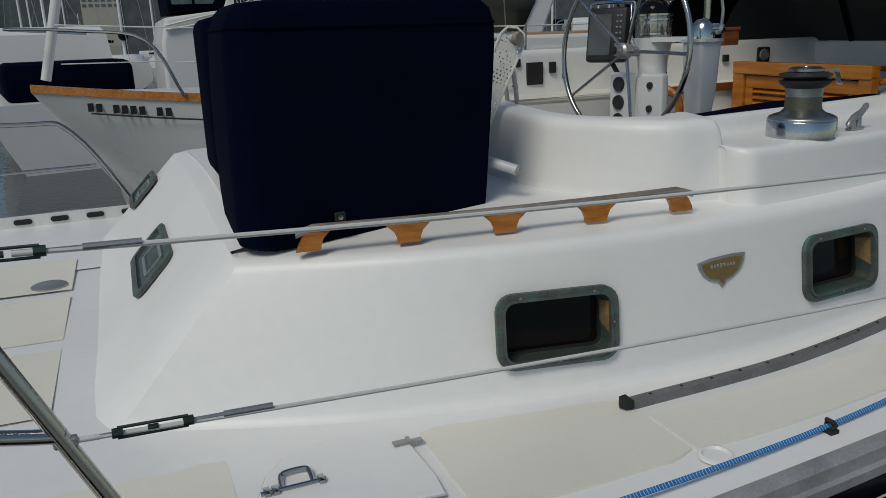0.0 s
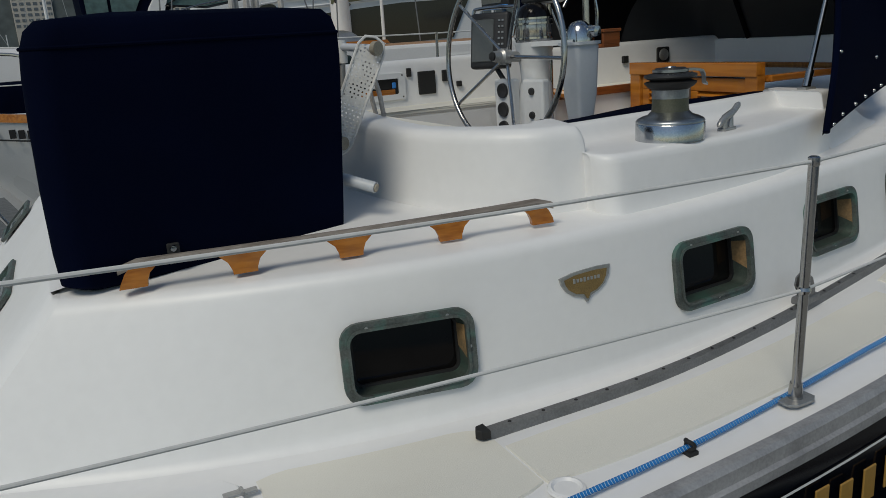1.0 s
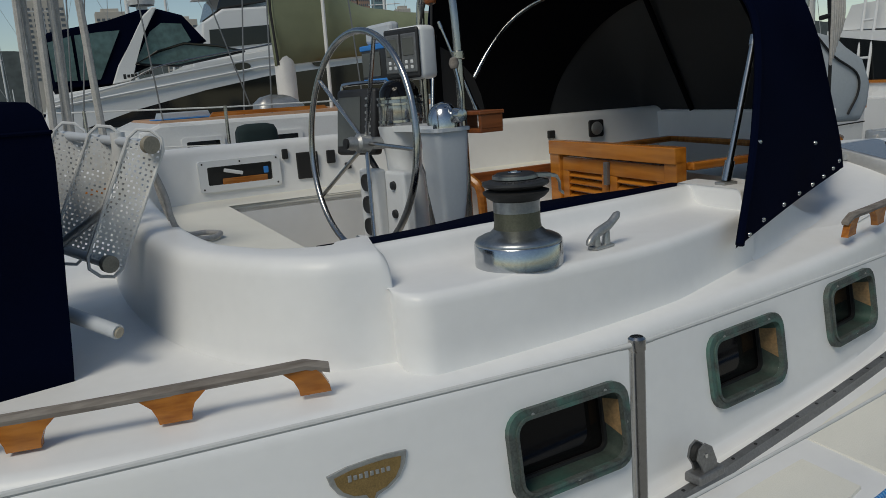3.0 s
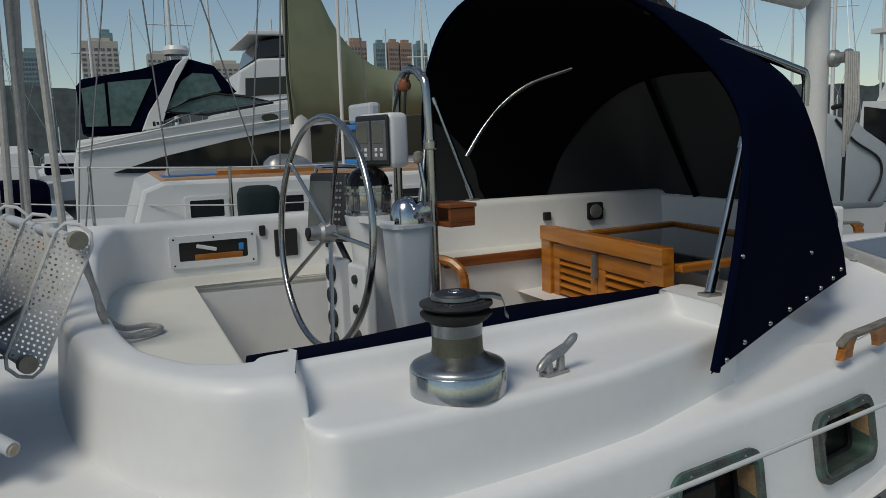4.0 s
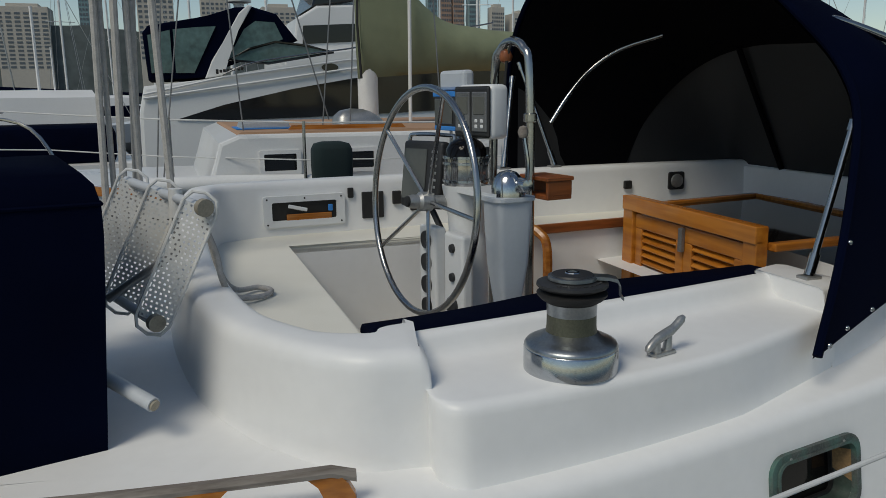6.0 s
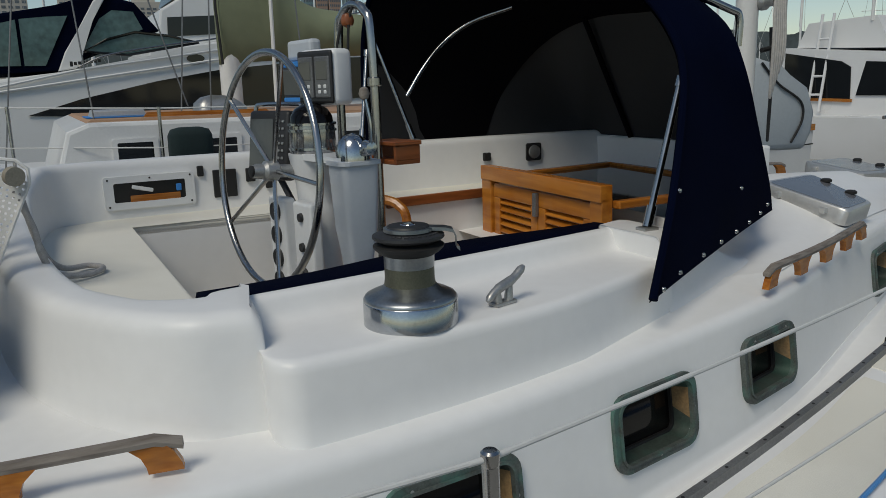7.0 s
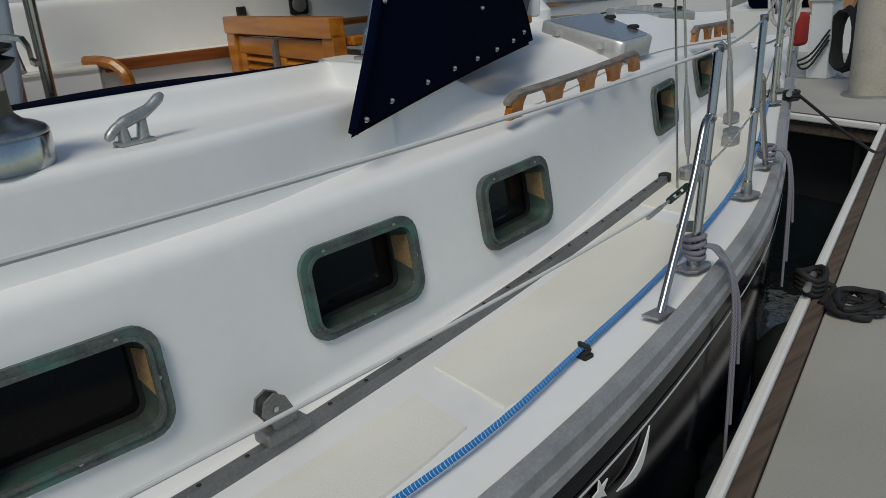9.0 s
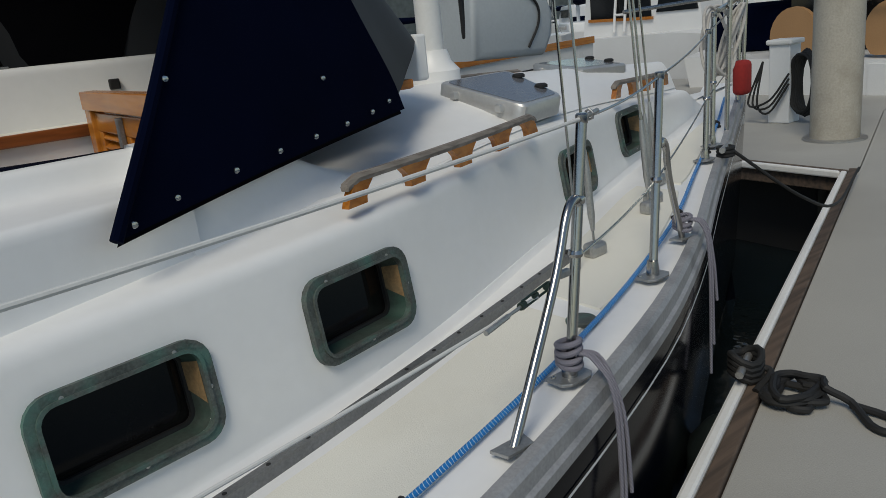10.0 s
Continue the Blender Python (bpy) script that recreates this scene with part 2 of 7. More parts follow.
# ---- the plan of the boat: x to the bow, starboard at low y ----
toe_y = spline([(-2.5, 1.05), (-1.0, 0.72), (0.0, 0.66), (1.0, 0.672), (2.0, 0.735), (3.0, 0.895), (3.5, 1.03), (4.0, 1.20), (4.5, 1.43), (5.0, 1.70), (6.0, 2.23), (7.2, 2.86)])
deck_z = spline([(-2.5, 1.20), (0.0, 1.14), (1.2, 1.17), (2.4, 1.21), (3.4, 1.27), (4.5, 1.33), (6.0, 1.42), (7.2, 1.52)])
base_y = spline([(-0.3, 1.68), (0.4, 1.42), (0.9, 1.30), (1.45, 1.245), (1.97, 1.268), (2.65, 1.375), (3.24, 1.49), (4.2, 1.84), (5.0, 2.15), (6.0, 2.50)])
mid_y = spline([(-2.5, 2.45), (2.0, 2.50), (7.2, 2.90)])
top_z = spline([(-0.3, 1.58), (1.0, 1.615), (2.4, 1.635), (3.4, 1.66), (4.5, 1.68), (6.0, 1.60)])
LEAN_IN = 0.055


def steps(a, b, n):
    return [a + (b - a) * i / n for i in range(n + 1)]


def side_at(x, z):
    """The cabin side's outer surface at a height: point and a pose whose x runs forward, y up and z outward."""
    def pt(xx, zz):
        u = (zz - deck_z(xx)) / (top_z(xx) - deck_z(xx))
        return Vector((xx, base_y(xx) + LEAN_IN * u, zz))
    p = pt(x, z)
    ex = (pt(x + 0.02, z) - pt(x - 0.02, z)).normalized()
    up = (pt(x, z + 0.02) - pt(x, z - 0.02)).normalized()
    out = ex.cross(up).normalized()
    if out.y > 0:
        out = -out
    up = out.cross(ex)
    return Matrix(((*[ex[0]], up[0], out[0], p[0]), (ex[1], up[1], out[1], p[1]), (ex[2], up[2], out[2], p[2]), (0, 0, 0, 1)))

# ---- water, dock ----
bm = bmesh.new()
bmesh.ops.create_grid(bm, x_segments=8, y_segments=8, size=2500)
water = tagged(part("water", bm, M_WATER), "dark still harbour water with soft reflections", "water", kind="structure")

DOCK_Z = 0.80
DOCK_DIR = Vector((1, 0.355, 0)).normalized()
DOCK_OUT = Vector((DOCK_DIR.y, -DOCK_DIR.x, 0))
DOCK_P = Vector((4.0, 1.14, 0))


def dock_pt(s, o, z):
    p = DOCK_P + DOCK_DIR * s + DOCK_OUT * o
    return Vector((p.x, p.y, z))


DOCK_END = 4.05
dock = thing("dock", "pale grey concrete floating dock with timber edge", "dock", kind="structure")
m_dock = Matrix(((DOCK_DIR.x, DOCK_OUT.x, 0, DOCK_P.x), (DOCK_DIR.y, DOCK_OUT.y, 0, DOCK_P.y), (0, 0, -1, 0), (0, 0, 0, 1)))


def dock_slab(name, s0, s1, o0, o1, z0, z1, material, bevel=0.006, slant=0.0):
    own = box((s1 - s0, o1 - o0, z1 - z0), ((s0 + s1) / 2, (o0 + o1) / 2, -(z0 + z1) / 2), bevel)
    for v in own.verts:
        v.co.x -= slant * v.co.y
    bmesh.ops.transform(own, matrix=m_dock, verts=own.verts)
    return part(name, own, material, dock)


for a, b in ((-8.0, -5.4), (-5.388, -2.8), (-2.788, DOCK_END + 3.2)):
    dock_slab("dock_slab", a, b, 0.102, 2.2, 0.64, DOCK_Z, M_CONC)
dock_slab("dock_slab", DOCK_END + 0.125, DOCK_END + 6.2, -6.5, 0.12, 0.64, DOCK_Z, M_CONC, slant=0.5)
dock_slab("timber_waler", -8.0, DOCK_END + 0.16, 0.045, 0.098, 0.66, DOCK_Z + 0.012, M_WOODDK)
dock_slab("timber_waler", DOCK_END + 0.045, DOCK_END + 0.12, -6.5, 0.042, 0.66, DOCK_Z + 0.012, M_WOODDK, slant=0.5)
dock_slab("float", -7.9, DOCK_END + 0.3, 0.40, 2.0, -0.3, 0.642, M_RUB, 0.02)
dock_slab("float", DOCK_END + 0.5, DOCK_END + 6.0, -6.4, -0.2, -0.3, 0.642, M_RUB, 0.02, slant=0.5)
dock_slab("rub_strip", -8.0, DOCK_END + 0.04, 0.0, 0.042, DOCK_Z - 0.035, DOCK_Z + 0.018, M_WHITE, 0.012)
dock_slab("rub_strip", DOCK_END, DOCK_END + 0.042, -6.5, -0.003, DOCK_Z - 0.035, DOCK_Z + 0.018, M_WHITE, 0.012, slant=0.5)

# ---- the sailboat: hull, deck, cabin ----
boat = thing("sailboat", "white cruising sailboat with a dark blue hull moored at the dock", "sailboat")
XS = steps(-2.5, 7.1, 64)


def mirror(x, y):
    return 2 * mid_y(x) - y


def hull_row(x):
    y, z = toe_y(x), deck_z(x)
    half = mid_y(x) - y
    low = y + 0.16 * half + 0.10
    st = [(y + 0.0, z - 0.015), (y - 0.01, z - 0.10), (y + 0.01, z - 0.45), (y + 0.06, 0.35), (low, 0.0), (low + 0.3, -0.25)]
    a = [(x, p, q) for p, q in st]
    return a[::-1], [(x, mirror(x, p), q) for p, q in st]


bm = grid([hull_row(x)[0] for x in XS])
grid([hull_row(x)[1] for x in XS], bm=bm)
part("hull", bm, M_HULL, boat, "glossy dark blue-black hull side", True)
bm = grid([[(x, y, z) for y, z in ((toe_y(x) + 0.002, deck_z(x) - 0.012), (toe_y(x) + 0.07, deck_z(x)), (toe_y(x) + 0.3, deck_z(x) + 0.005), (mid_y(x) - 0.01, deck_z(x) + 0.02),
                             (mirror(x, toe_y(x) + 0.07), deck_z(x)), (mirror(x, toe_y(x)), deck_z(x) - 0.012))] for x in XS])
part("deck", bm, M_GEL, boat, "white moulded side deck", True)


def rail_row(x):
    y, z = toe_y(x), deck_z(x)
    sec = [(y + 0.032, z - 0.006), (y + 0.032, z + 0.016), (y + 0.006, z + 0.016), (y - 0.004, z + 0.004), (y - 0.006, z - 0.030), (y - 0.017, z - 0.036), (y - 0.017, z - 0.062), (y - 0.001, z - 0.068)]
    return [(x, p, q) for p, q in sec]


part("toe_rail", grid([rail_row(x) for x in steps(-2.5, 7.0, 90)]), M_RAIL, boat, "grey metal toe rail along the deck edge", True, 30)
bm = grid([[(x, toe_y(x) - 0.014 + d * 0.0, deck_z(x) - 0.135 + d) for d in (0.0, 0.008)] for x in steps(-2.5, 6.9, 60)])
part("cove_stripe", bm, M_WHITE, boat, "thin white cove stripe")


PORTS = [(0.91, 1.370, 1.17), (1.969, 1.417, 1.16), (2.65, 1.440, 1.13), (3.235, 1.462, 1.10), (4.55, 1.490, 1.08), (5.2, 1.535, 1.08)]
PORT_W, PORT_H = 0.315, 0.190


def sheared(xb, u):
    """The cabin's sides begin further forward towards their top, along the sloped aft corner."""
    return xb + 0.40 * u * max(0.0, 1 - (xb + 0.30) / 1.35)


def shoulder(x):
    return 0.42 - 0.27 * min(max((x - 3.0) / 0.5, 0), 1)


def cabin_row(xb):
    far = shoulder(xb)
    z0, z1, y = deck_z(xb), top_z(xb), base_y(xb)
    zs = steps(0.035, 1 - 0.075 / (z1 - z0), 20)
    low = [(y - 0.07, z0 + 0.004), (y - 0.025, z0 + 0.005), (y - 0.008, z0 + 0.012), (y + LEAN_IN * 0.02, z0 + 0.028)]
    side = [(y + LEAN_IN * u, z0 + (z1 - z0) * u) for u in zs[1:]]
    up = rounded([Vector((side[-1][0], side[-1][1], 0)), Vector((y + LEAN_IN, z1, 0)), Vector((y + LEAN_IN + 0.08, z1 + 0.004, 0))], 0.075, 7)[1:]
    sec = low + side + [(p.x, p.y) for p in up] + [(y + far, z1 + 0.02)]
    out = []
    for p, q in sec:
        u = min(max((q - z0) / (z1 - z0), 0), 1)
        out.append((sheared(xb, u), p, q))
    return out


def in_port(p):
    for px, pz, ps in PORTS:
        if abs(p[0] - px) < 0.4:
            m = side_at(px, pz).inverted() @ Vector(p)
            dx, dy = abs(m.x) - PORT_W * ps / 2 + 0.060, abs(m.y) - PORT_H * ps / 2 + 0.060
            if math.hypot(max(dx, 0), max(dy, 0)) < 0.046:
                return True
    return False


rows = [cabin_row(x) for x in steps(-0.30, 6.2, 340)]
bm = grid(rows)
bmesh.ops.delete(bm, geom=[f for f in bm.faces if in_port(f.calc_center_median())], context="FACES")
part("cabin_side", bm, M_GEL, boat, "white cabin side with rounded shoulder", True, 60)
# the sloped aft face
first = rows[0]


def aft_row(k, y):
    out = []
    for p in first:
        u = min(max((p[2] - deck_z(0)) / (top_z(0) - deck_z(0)), 0), 1)
        d = min(p[1] - first[4][1], 0.09) if p[2] > 1.3 else min(p[1] - first[4][1], 0)
        out.append((-0.30 - k * 0.07 + (0.40 + 0.05 * k) * u + (0.10 * k if p is first[-1] else 0) - (0.07 * k if p is first[0] else 0), y if p is not first[-1] else y, p[2] + 0.045 * k * u * math.sin(math.pi * min(max((y - 1.6) / 2.6, 0), 1))))
    return out


aft = [[p for p in first]] + [[Vector(a).lerp(Vector(b), 0.5) + Vector((-0.008, -0.006, 0.0)) for a, b in zip(first, aft_row(0.6, 1.78))], aft_row(0.85, 1.80), aft_row(1, 2.0), aft_row(1, 2.3), aft_row(1, 2.6), aft_row(1, 2.9), aft_row(1, 3.2), aft_row(1, 3.6), aft_row(1, 3.95), aft_row(0.9, 4.15)]
part("cabin_aft", grid(aft), M_GEL, boat, "sloped white aft end of the cabin", True, 70)


def roof(name, x0, x1, n, rise=0.06, wide=None):
    rr = []
    for x in steps(x0, x1, n):
        y0, z0 = base_y(x) + shoulder(x) - 0.01, top_z(x) + 0.016
        y1 = mirror(x, y0) if wide is None else wide
        rr.append([(x, y0 + (y1 - y0) * u, z0 + rise * (min(max((x - 3.5) / 0.7, 0), 1) if x > 2 else 1) * math.sin(math.pi * u)) for u in steps(0, 1, 12)])
    return part(name, grid(rr), M_GEL, boat, "", True)


roof("aft_cabin_top", 0.14, 1.46, 10, 0.05, 4.1)
roof("cabin_top", 3.0, 6.2, 30, 0.152)
# port cabin side and shoulder
bm = grid([[(p[0], mirror(p[0], p[1]), p[2]) for p in row] for row in rows[::6]])
part("cabin_side", bm, M_GEL, boat, "", True, 60)
bm = grid([[p for p in rows[-1]], [(6.35, p[1] + 0.05, p[2] * 0.5 + deck_z(6.3) * 0.5) for p in rows[-1]], [(6.5, p[1] + 0.1, deck_z(6.4)) for p in rows[-1]]])
part("cabin_front", bm, M_GEL, boat, "", True)

# ---- cockpit ----
def ring_row(px, py, nx, ny, zt, zi, w=0.13, zb=1.60, flare=0.10):
    """A section of the coaming: outer foot, top and inner foot; n points outward."""
    sec = rounded([Vector((flare, zb, 0)), Vector((0.015, zb + 0.03, 0)), Vector((-0.01, zt, 0)), Vector((-w, zt + 0.004, 0)), Vector((-w - 0.03, zi, 0))], [0, 0.05, 0.045, 0.035, 0], 5)
    return [(px + nx * p.x, py + ny * p.x, p.y) for p in sec]


path = curve_pts([(1.60, 1.50, 0), (1.45, 1.545, 0), (1.295, 1.72, 0), (1.165, 1.99, 0), (1.10, 2.34, 0), (1.08, 2.70, 0), (1.09, 3.05, 0), (1.17, 3.32, 0), (1.38, 3.44, 0), (1.8, 3.475, 0), (2.6, 3.50, 0), (3.4, 3.51, 0), (4.1, 3.46, 0)], 6)
rows = []
for i, p in enumerate(path):
    d = (path[min(i + 1, len(path) - 1)] - path[max(i - 1, 0)]).normalized()
    u = i / (len(path) - 1)
    zt = 1.895 + 0.19 * min(max((u - 0.22) / 0.35, 0), 1) ** 1.2
    rows.append(ring_row(p.x, p.y, -d.y, d.x, zt, 1.70, 0.13 + 0.13 * max(0.0, 1 - u / 0.15), flare=0.02 + 0.08 * min(1.0, u / 0.1)))
d = Vector((1, -0.12, 0)).normalized()
for s, drop in ((0.010, 0.003), (0.020, 0.012), (0.026, 0.026), (0.030, 0.10)):
    rows.insert(0, ring_row(path[0].x + d.x * s, path[0].y + d.y * s, d.y, -d.x, 1.895 - drop, 1.70, 0.30, flare=0.02))
bm = grid(rows)
coam = part("coaming", bm, M_GEL, boat, "white moulded cockpit coaming", True, 55)
bm = bmesh.new()
f = bm.faces.new([bm.verts.new(p) for p in rows[0]])
part("coaming_end", bm, M_GEL, boat)

SHELF_Z = 1.81
shelf_in = spline([(1.55, 1.66), (1.9, 1.705), (2.5, 1.795), (2.95, 1.875)])
shelf_out = spline([(1.55, 1.37), (2.0, 1.39), (2.36, 1.44), (2.65, 1.535), (2.9, 1.62)])


def shelf_row(x, lift=0.0, inset=0.0):
    yo, yi = shelf_out(x) + inset, shelf_in(x)
    foot = max(yo - 0.03, base_y(x) + LEAN_IN + 0.045)
    sec = rounded([Vector((foot, 1.58, 0)), Vector((max(yo, foot + 0.025), 1.66, 0)), Vector((yo + 0.012, SHELF_Z + lift, 0)), Vector((yi, SHELF_Z + lift, 0)), Vector((yi + 0.025, 1.872 + max(lift - 0.06, 0), 0)),
                   Vector((yi + 0.06, 1.875 + max(lift - 0.06, 0), 0)), Vector((yi + 0.065, 1.32, 0))], [0, 0.06, 0.03, 0.03, 0.018, 0.012, 0], 4)
    return [(x, p.x, p.y) for p in sec]


rows = [shelf_row(1.612 + 0.07 * (1 - math.cos(a)), 0.0, 0.075 * (1 - math.sin(a))) for a in steps(0, math.pi / 2, 7)] + [shelf_row(x) for x in steps(1.71, 2.92, 18)]
bm = grid(rows)
part("winch_shelf", bm, M_GEL, boat, "white moulded shelf beside the cockpit", True, 55)
bm = bmesh.new()
bm.faces.new([bm.verts.new((p[0] + 0.004, p[1], p[2])) for p in rows[0]])
part("shelf_end", bm, M_GEL, boat)


def base_row(x):
    """The coaming forward of the shelf, under the canopy: it falls away to the cabin top."""
    u = min(max((x - 2.98) / 0.62, 0), 1)
    e = u * u * (3 - 2 * u)
    yo = shelf_out(min(x, 2.9)) + max(x - 2.9, 0) * 0.36
    zt = 1.879 * (1 - e) + (top_z(x) + 0.02) * e
    foot = max(yo - 0.06, base_y(x) + LEAN_IN + 0.05)
    sec = rounded([Vector((foot, top_z(x) - 0.03, 0)), Vector((max(yo, foot + 0.02), top_z(x) + 0.01, 0)), Vector((yo + 0.05, zt, 0)), Vector((yo + 0.335, zt, 0)), Vector((yo + 0.34, 1.4, 0))], [0, 0.04, 0.02, 0.01, 0], 4)
    return [(x, p.x, p.y) for p in sec]


part("dodger_base", grid([base_row(x) for x in steps(2.895, 3.62, 12)]), M_GEL, boat, "raised white base under the canopy", True, 55)
bm = bmesh.new()
bm.faces.new([bm.verts.new((p[0] + 0.003, p[1], p[2])) for p in base_row(2.895)])
part("dodger_base_end", bm, M_GEL, boat)
# cockpit decks and well
bm = plate([(1.55, 1.70), (1.46, 1.72), (1.33, 1.86), (1.25, 2.08), (1.19, 2.5), (1.20, 3.0), (1.27, 3.24), (1.47, 3.33), (3.45, 3.40), (3.42, 3.16), (2.60, 3.10), (2.58, 3.06), (1.525, 3.07)], 1.82, 1.852, bevel=0.01)
part("cockpit_deck", bm, M_CREAM, boat, "cream non-skid cockpit deck and bench", False)
bm = bmesh.new()
for a, b in (((1.55, 1.72), (1.525, 3.07)), ((1.525, 3.07), (2.58, 3.06)), ((2.58, 3.06), (2.60, 3.10)), ((2.60, 3.10), (3.42, 3.16)), ((3.5, 3.4), (3.30, 1.85))):
    bm.faces.new([bm.verts.new((*a, 1.835)), bm.verts.new((*b, 1.835)), bm.verts.new((*b, 1.30)), bm.verts.new((*a, 1.30))])
part("cockpit_well", bm, M_GEL, boat, "grey-white walls of the cockpit well")
bm = plate([(1.50, 1.6), (1.50, 3.12), (3.4, 3.12), (3.4, 1.6)], 1.28, 1.305)
part("cockpit_sole", bm, M_CREAM, boat)

# ---- the canopy over the companionway ----
HOOP = [(2.72, 1.495, 1.75), (2.885, 1.60, 2.02), (3.07, 1.76, 2.34), (3.11, 1.86, 2.50), (3.07, 1.98, 2.65), (3.03, 2.25, 2.855), (2.95, 2.62, 2.99), (2.88, 3.0, 3.04), (2.82, 3.30, 2.99), (2.77, 3.48, 2.84), (2.74, 3.58, 2.56), (2.74, 3.60, 2.06)]
FRONT = [(3.715, 1.925, 1.85), (3.66, 1.90, 1.96), (3.53, 1.85, 2.16), (3.42, 1.83, 2.38), (3.41, 1.92, 2.54), (3.56, 2.25, 2.66), (3.70, 2.62, 2.66), (3.72, 3.0, 2.67), (3.68, 3.25, 2.62), (3.60, 3.42, 2.50), (3.5, 3.55, 2.3), (3.4, 3.57, 2.06)]
dodger = thing("canopy", "navy canvas dodger with dark screens over the companionway", "canopy")
hp, fp = curve_pts(HOOP, 5), curve_pts(FRONT, 5)
rows = []
for a, b in zip(hp, fp):
    rows.append([a.lerp(b, u) + Vector((0, 0, 0.035 * math.sin(math.pi * u))) * (1 if a.z > 2.4 else 0.2) for u in steps(0, 1, 8)])
bm = grid(rows)
bmesh.ops.recalc_face_normals(bm, faces=bm.faces)
part("canvas_top", bm, M_NAVY, dodger, "navy canvas skin", True, 70)
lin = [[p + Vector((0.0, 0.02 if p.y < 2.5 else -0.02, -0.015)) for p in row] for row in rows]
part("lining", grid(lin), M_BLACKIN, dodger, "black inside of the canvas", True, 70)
hoop = curve_pts([(p[0] - 0.004, p[1], p[2]) for p in HOOP], 6)
part("hem", tube(hoop, 0.013, 8), M_NAVY, dodger, "rolled navy hem", True)
# front screen
low = [(3.69, 1.95, 1.86), (3.84, 2.08, 1.93), (4.02, 2.26, 2.055), (4.03, 2.62, 2.058), (4.03, 3.0, 2.06), (4.03, 3.36, 2.062), (3.92, 3.49, 2.066), (3.4, 3.56, 2.06)]
upp = [(3.63, 1.93, 2.0), (3.43, 1.98, 2.55), (3.555, 2.27, 2.665), (3.69, 2.62, 2.69), (3.715, 3.0, 2.69), (3.675, 3.25, 2.64), (3.60, 3.42, 2.52), (3.4, 3.57, 2.34)]
lp, up_ = curve_pts(low, 5), curve_pts(upp, 5)
part("screen", grid([[a.lerp(b, u) for u in steps(0, 1, 6)] for a, b in zip(lp, up_)]), M_BLACKMESH, dodger, "black mesh windscreen", True, 70)
# port side curtain
part("side_screen", grid([[(2.78 + 0.66 * u, 3.565, 2.04 + v * (0.62 - 0.34 * u)) for v in steps(0, 1, 4)] for u in steps(0, 1, 6)]), M_BLACKMESH, dodger, "black mesh side curtain", True)

# ---- the engine cover: a tall navy canvas box on the aft cabin ----

for u in (0.36, 0.62):
    k = int(u * (len(lp) - 1))
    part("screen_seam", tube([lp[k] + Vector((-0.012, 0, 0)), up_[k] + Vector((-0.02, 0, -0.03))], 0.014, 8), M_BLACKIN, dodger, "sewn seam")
AX9 = Matrix.Rotation(radians(9), 4, "Z")
cover = thing("equipment_cover", "tall dark navy canvas cover over equipment on the aft cabin", "cover")
FOOT = [(0.955, 1.815), (0.17, 1.695), (0.115, 1.75), (0.13, 2.26), (0.82, 2.42)]


def cover_ring(z, grow, lean):
    cx, cy = 0.53, 2.02
    ring = rounded([Vector((cx + (x - cx) * grow + lean, cy + (y - cy) * grow, 0)) for x, y in FOOT + FOOT[:1]], 0.03, 3)
    return [(p.x, p.y, z + 0.006 * math.sin(9 * p.x + 5 * p.y)) for p in ring]


zs = [1.60, 1.615, 1.70, 1.87, 2.04, 2.16, 2.225, 2.27, 2.295, 2.308]
gs = [0.90, 0.97, 0.985, 1.0, 1.01, 1.012, 1.003, 0.97, 0.91, 0.6]
rows = [cover_ring(z, gq, 0.02 * math.sin(3 * z)) for z, gq in zip(zs, gs)]
part("canvas", grid(rows, closed_v=False, caps=True), M_NAVY, cover, "navy canvas with soft folds", True, 50)
part("piping", tube([(p[0], p[1], p[2] + 0.002) for p in rows[6]], 0.005, 6), M_NAVY, cover, "", True)
part("hold_down_strap", box((0.034, 0.010, 0.05), (0.40, 1.725, 1.665), 0.004), M_RUB, cover, "black strap with a snap")
part("snap", lathe([(0.0005, 0.004), (0.008, 0.003), (0.010, 0.0)], 14, at=(0.40, 1.719, 1.675), m=Matrix.Rotation(radians(90), 4, "X")), M_CHROME, cover, "chrome snap", True)
cover2 = thing("equipment_cover", "second navy canvas cover behind the first", "cover")
own = box((0.26, 0.38, 0.60), (0.27, 2.68, 1.98), 0.05, 3)
part("canvas", own, M_NAVY, cover2, "", True)

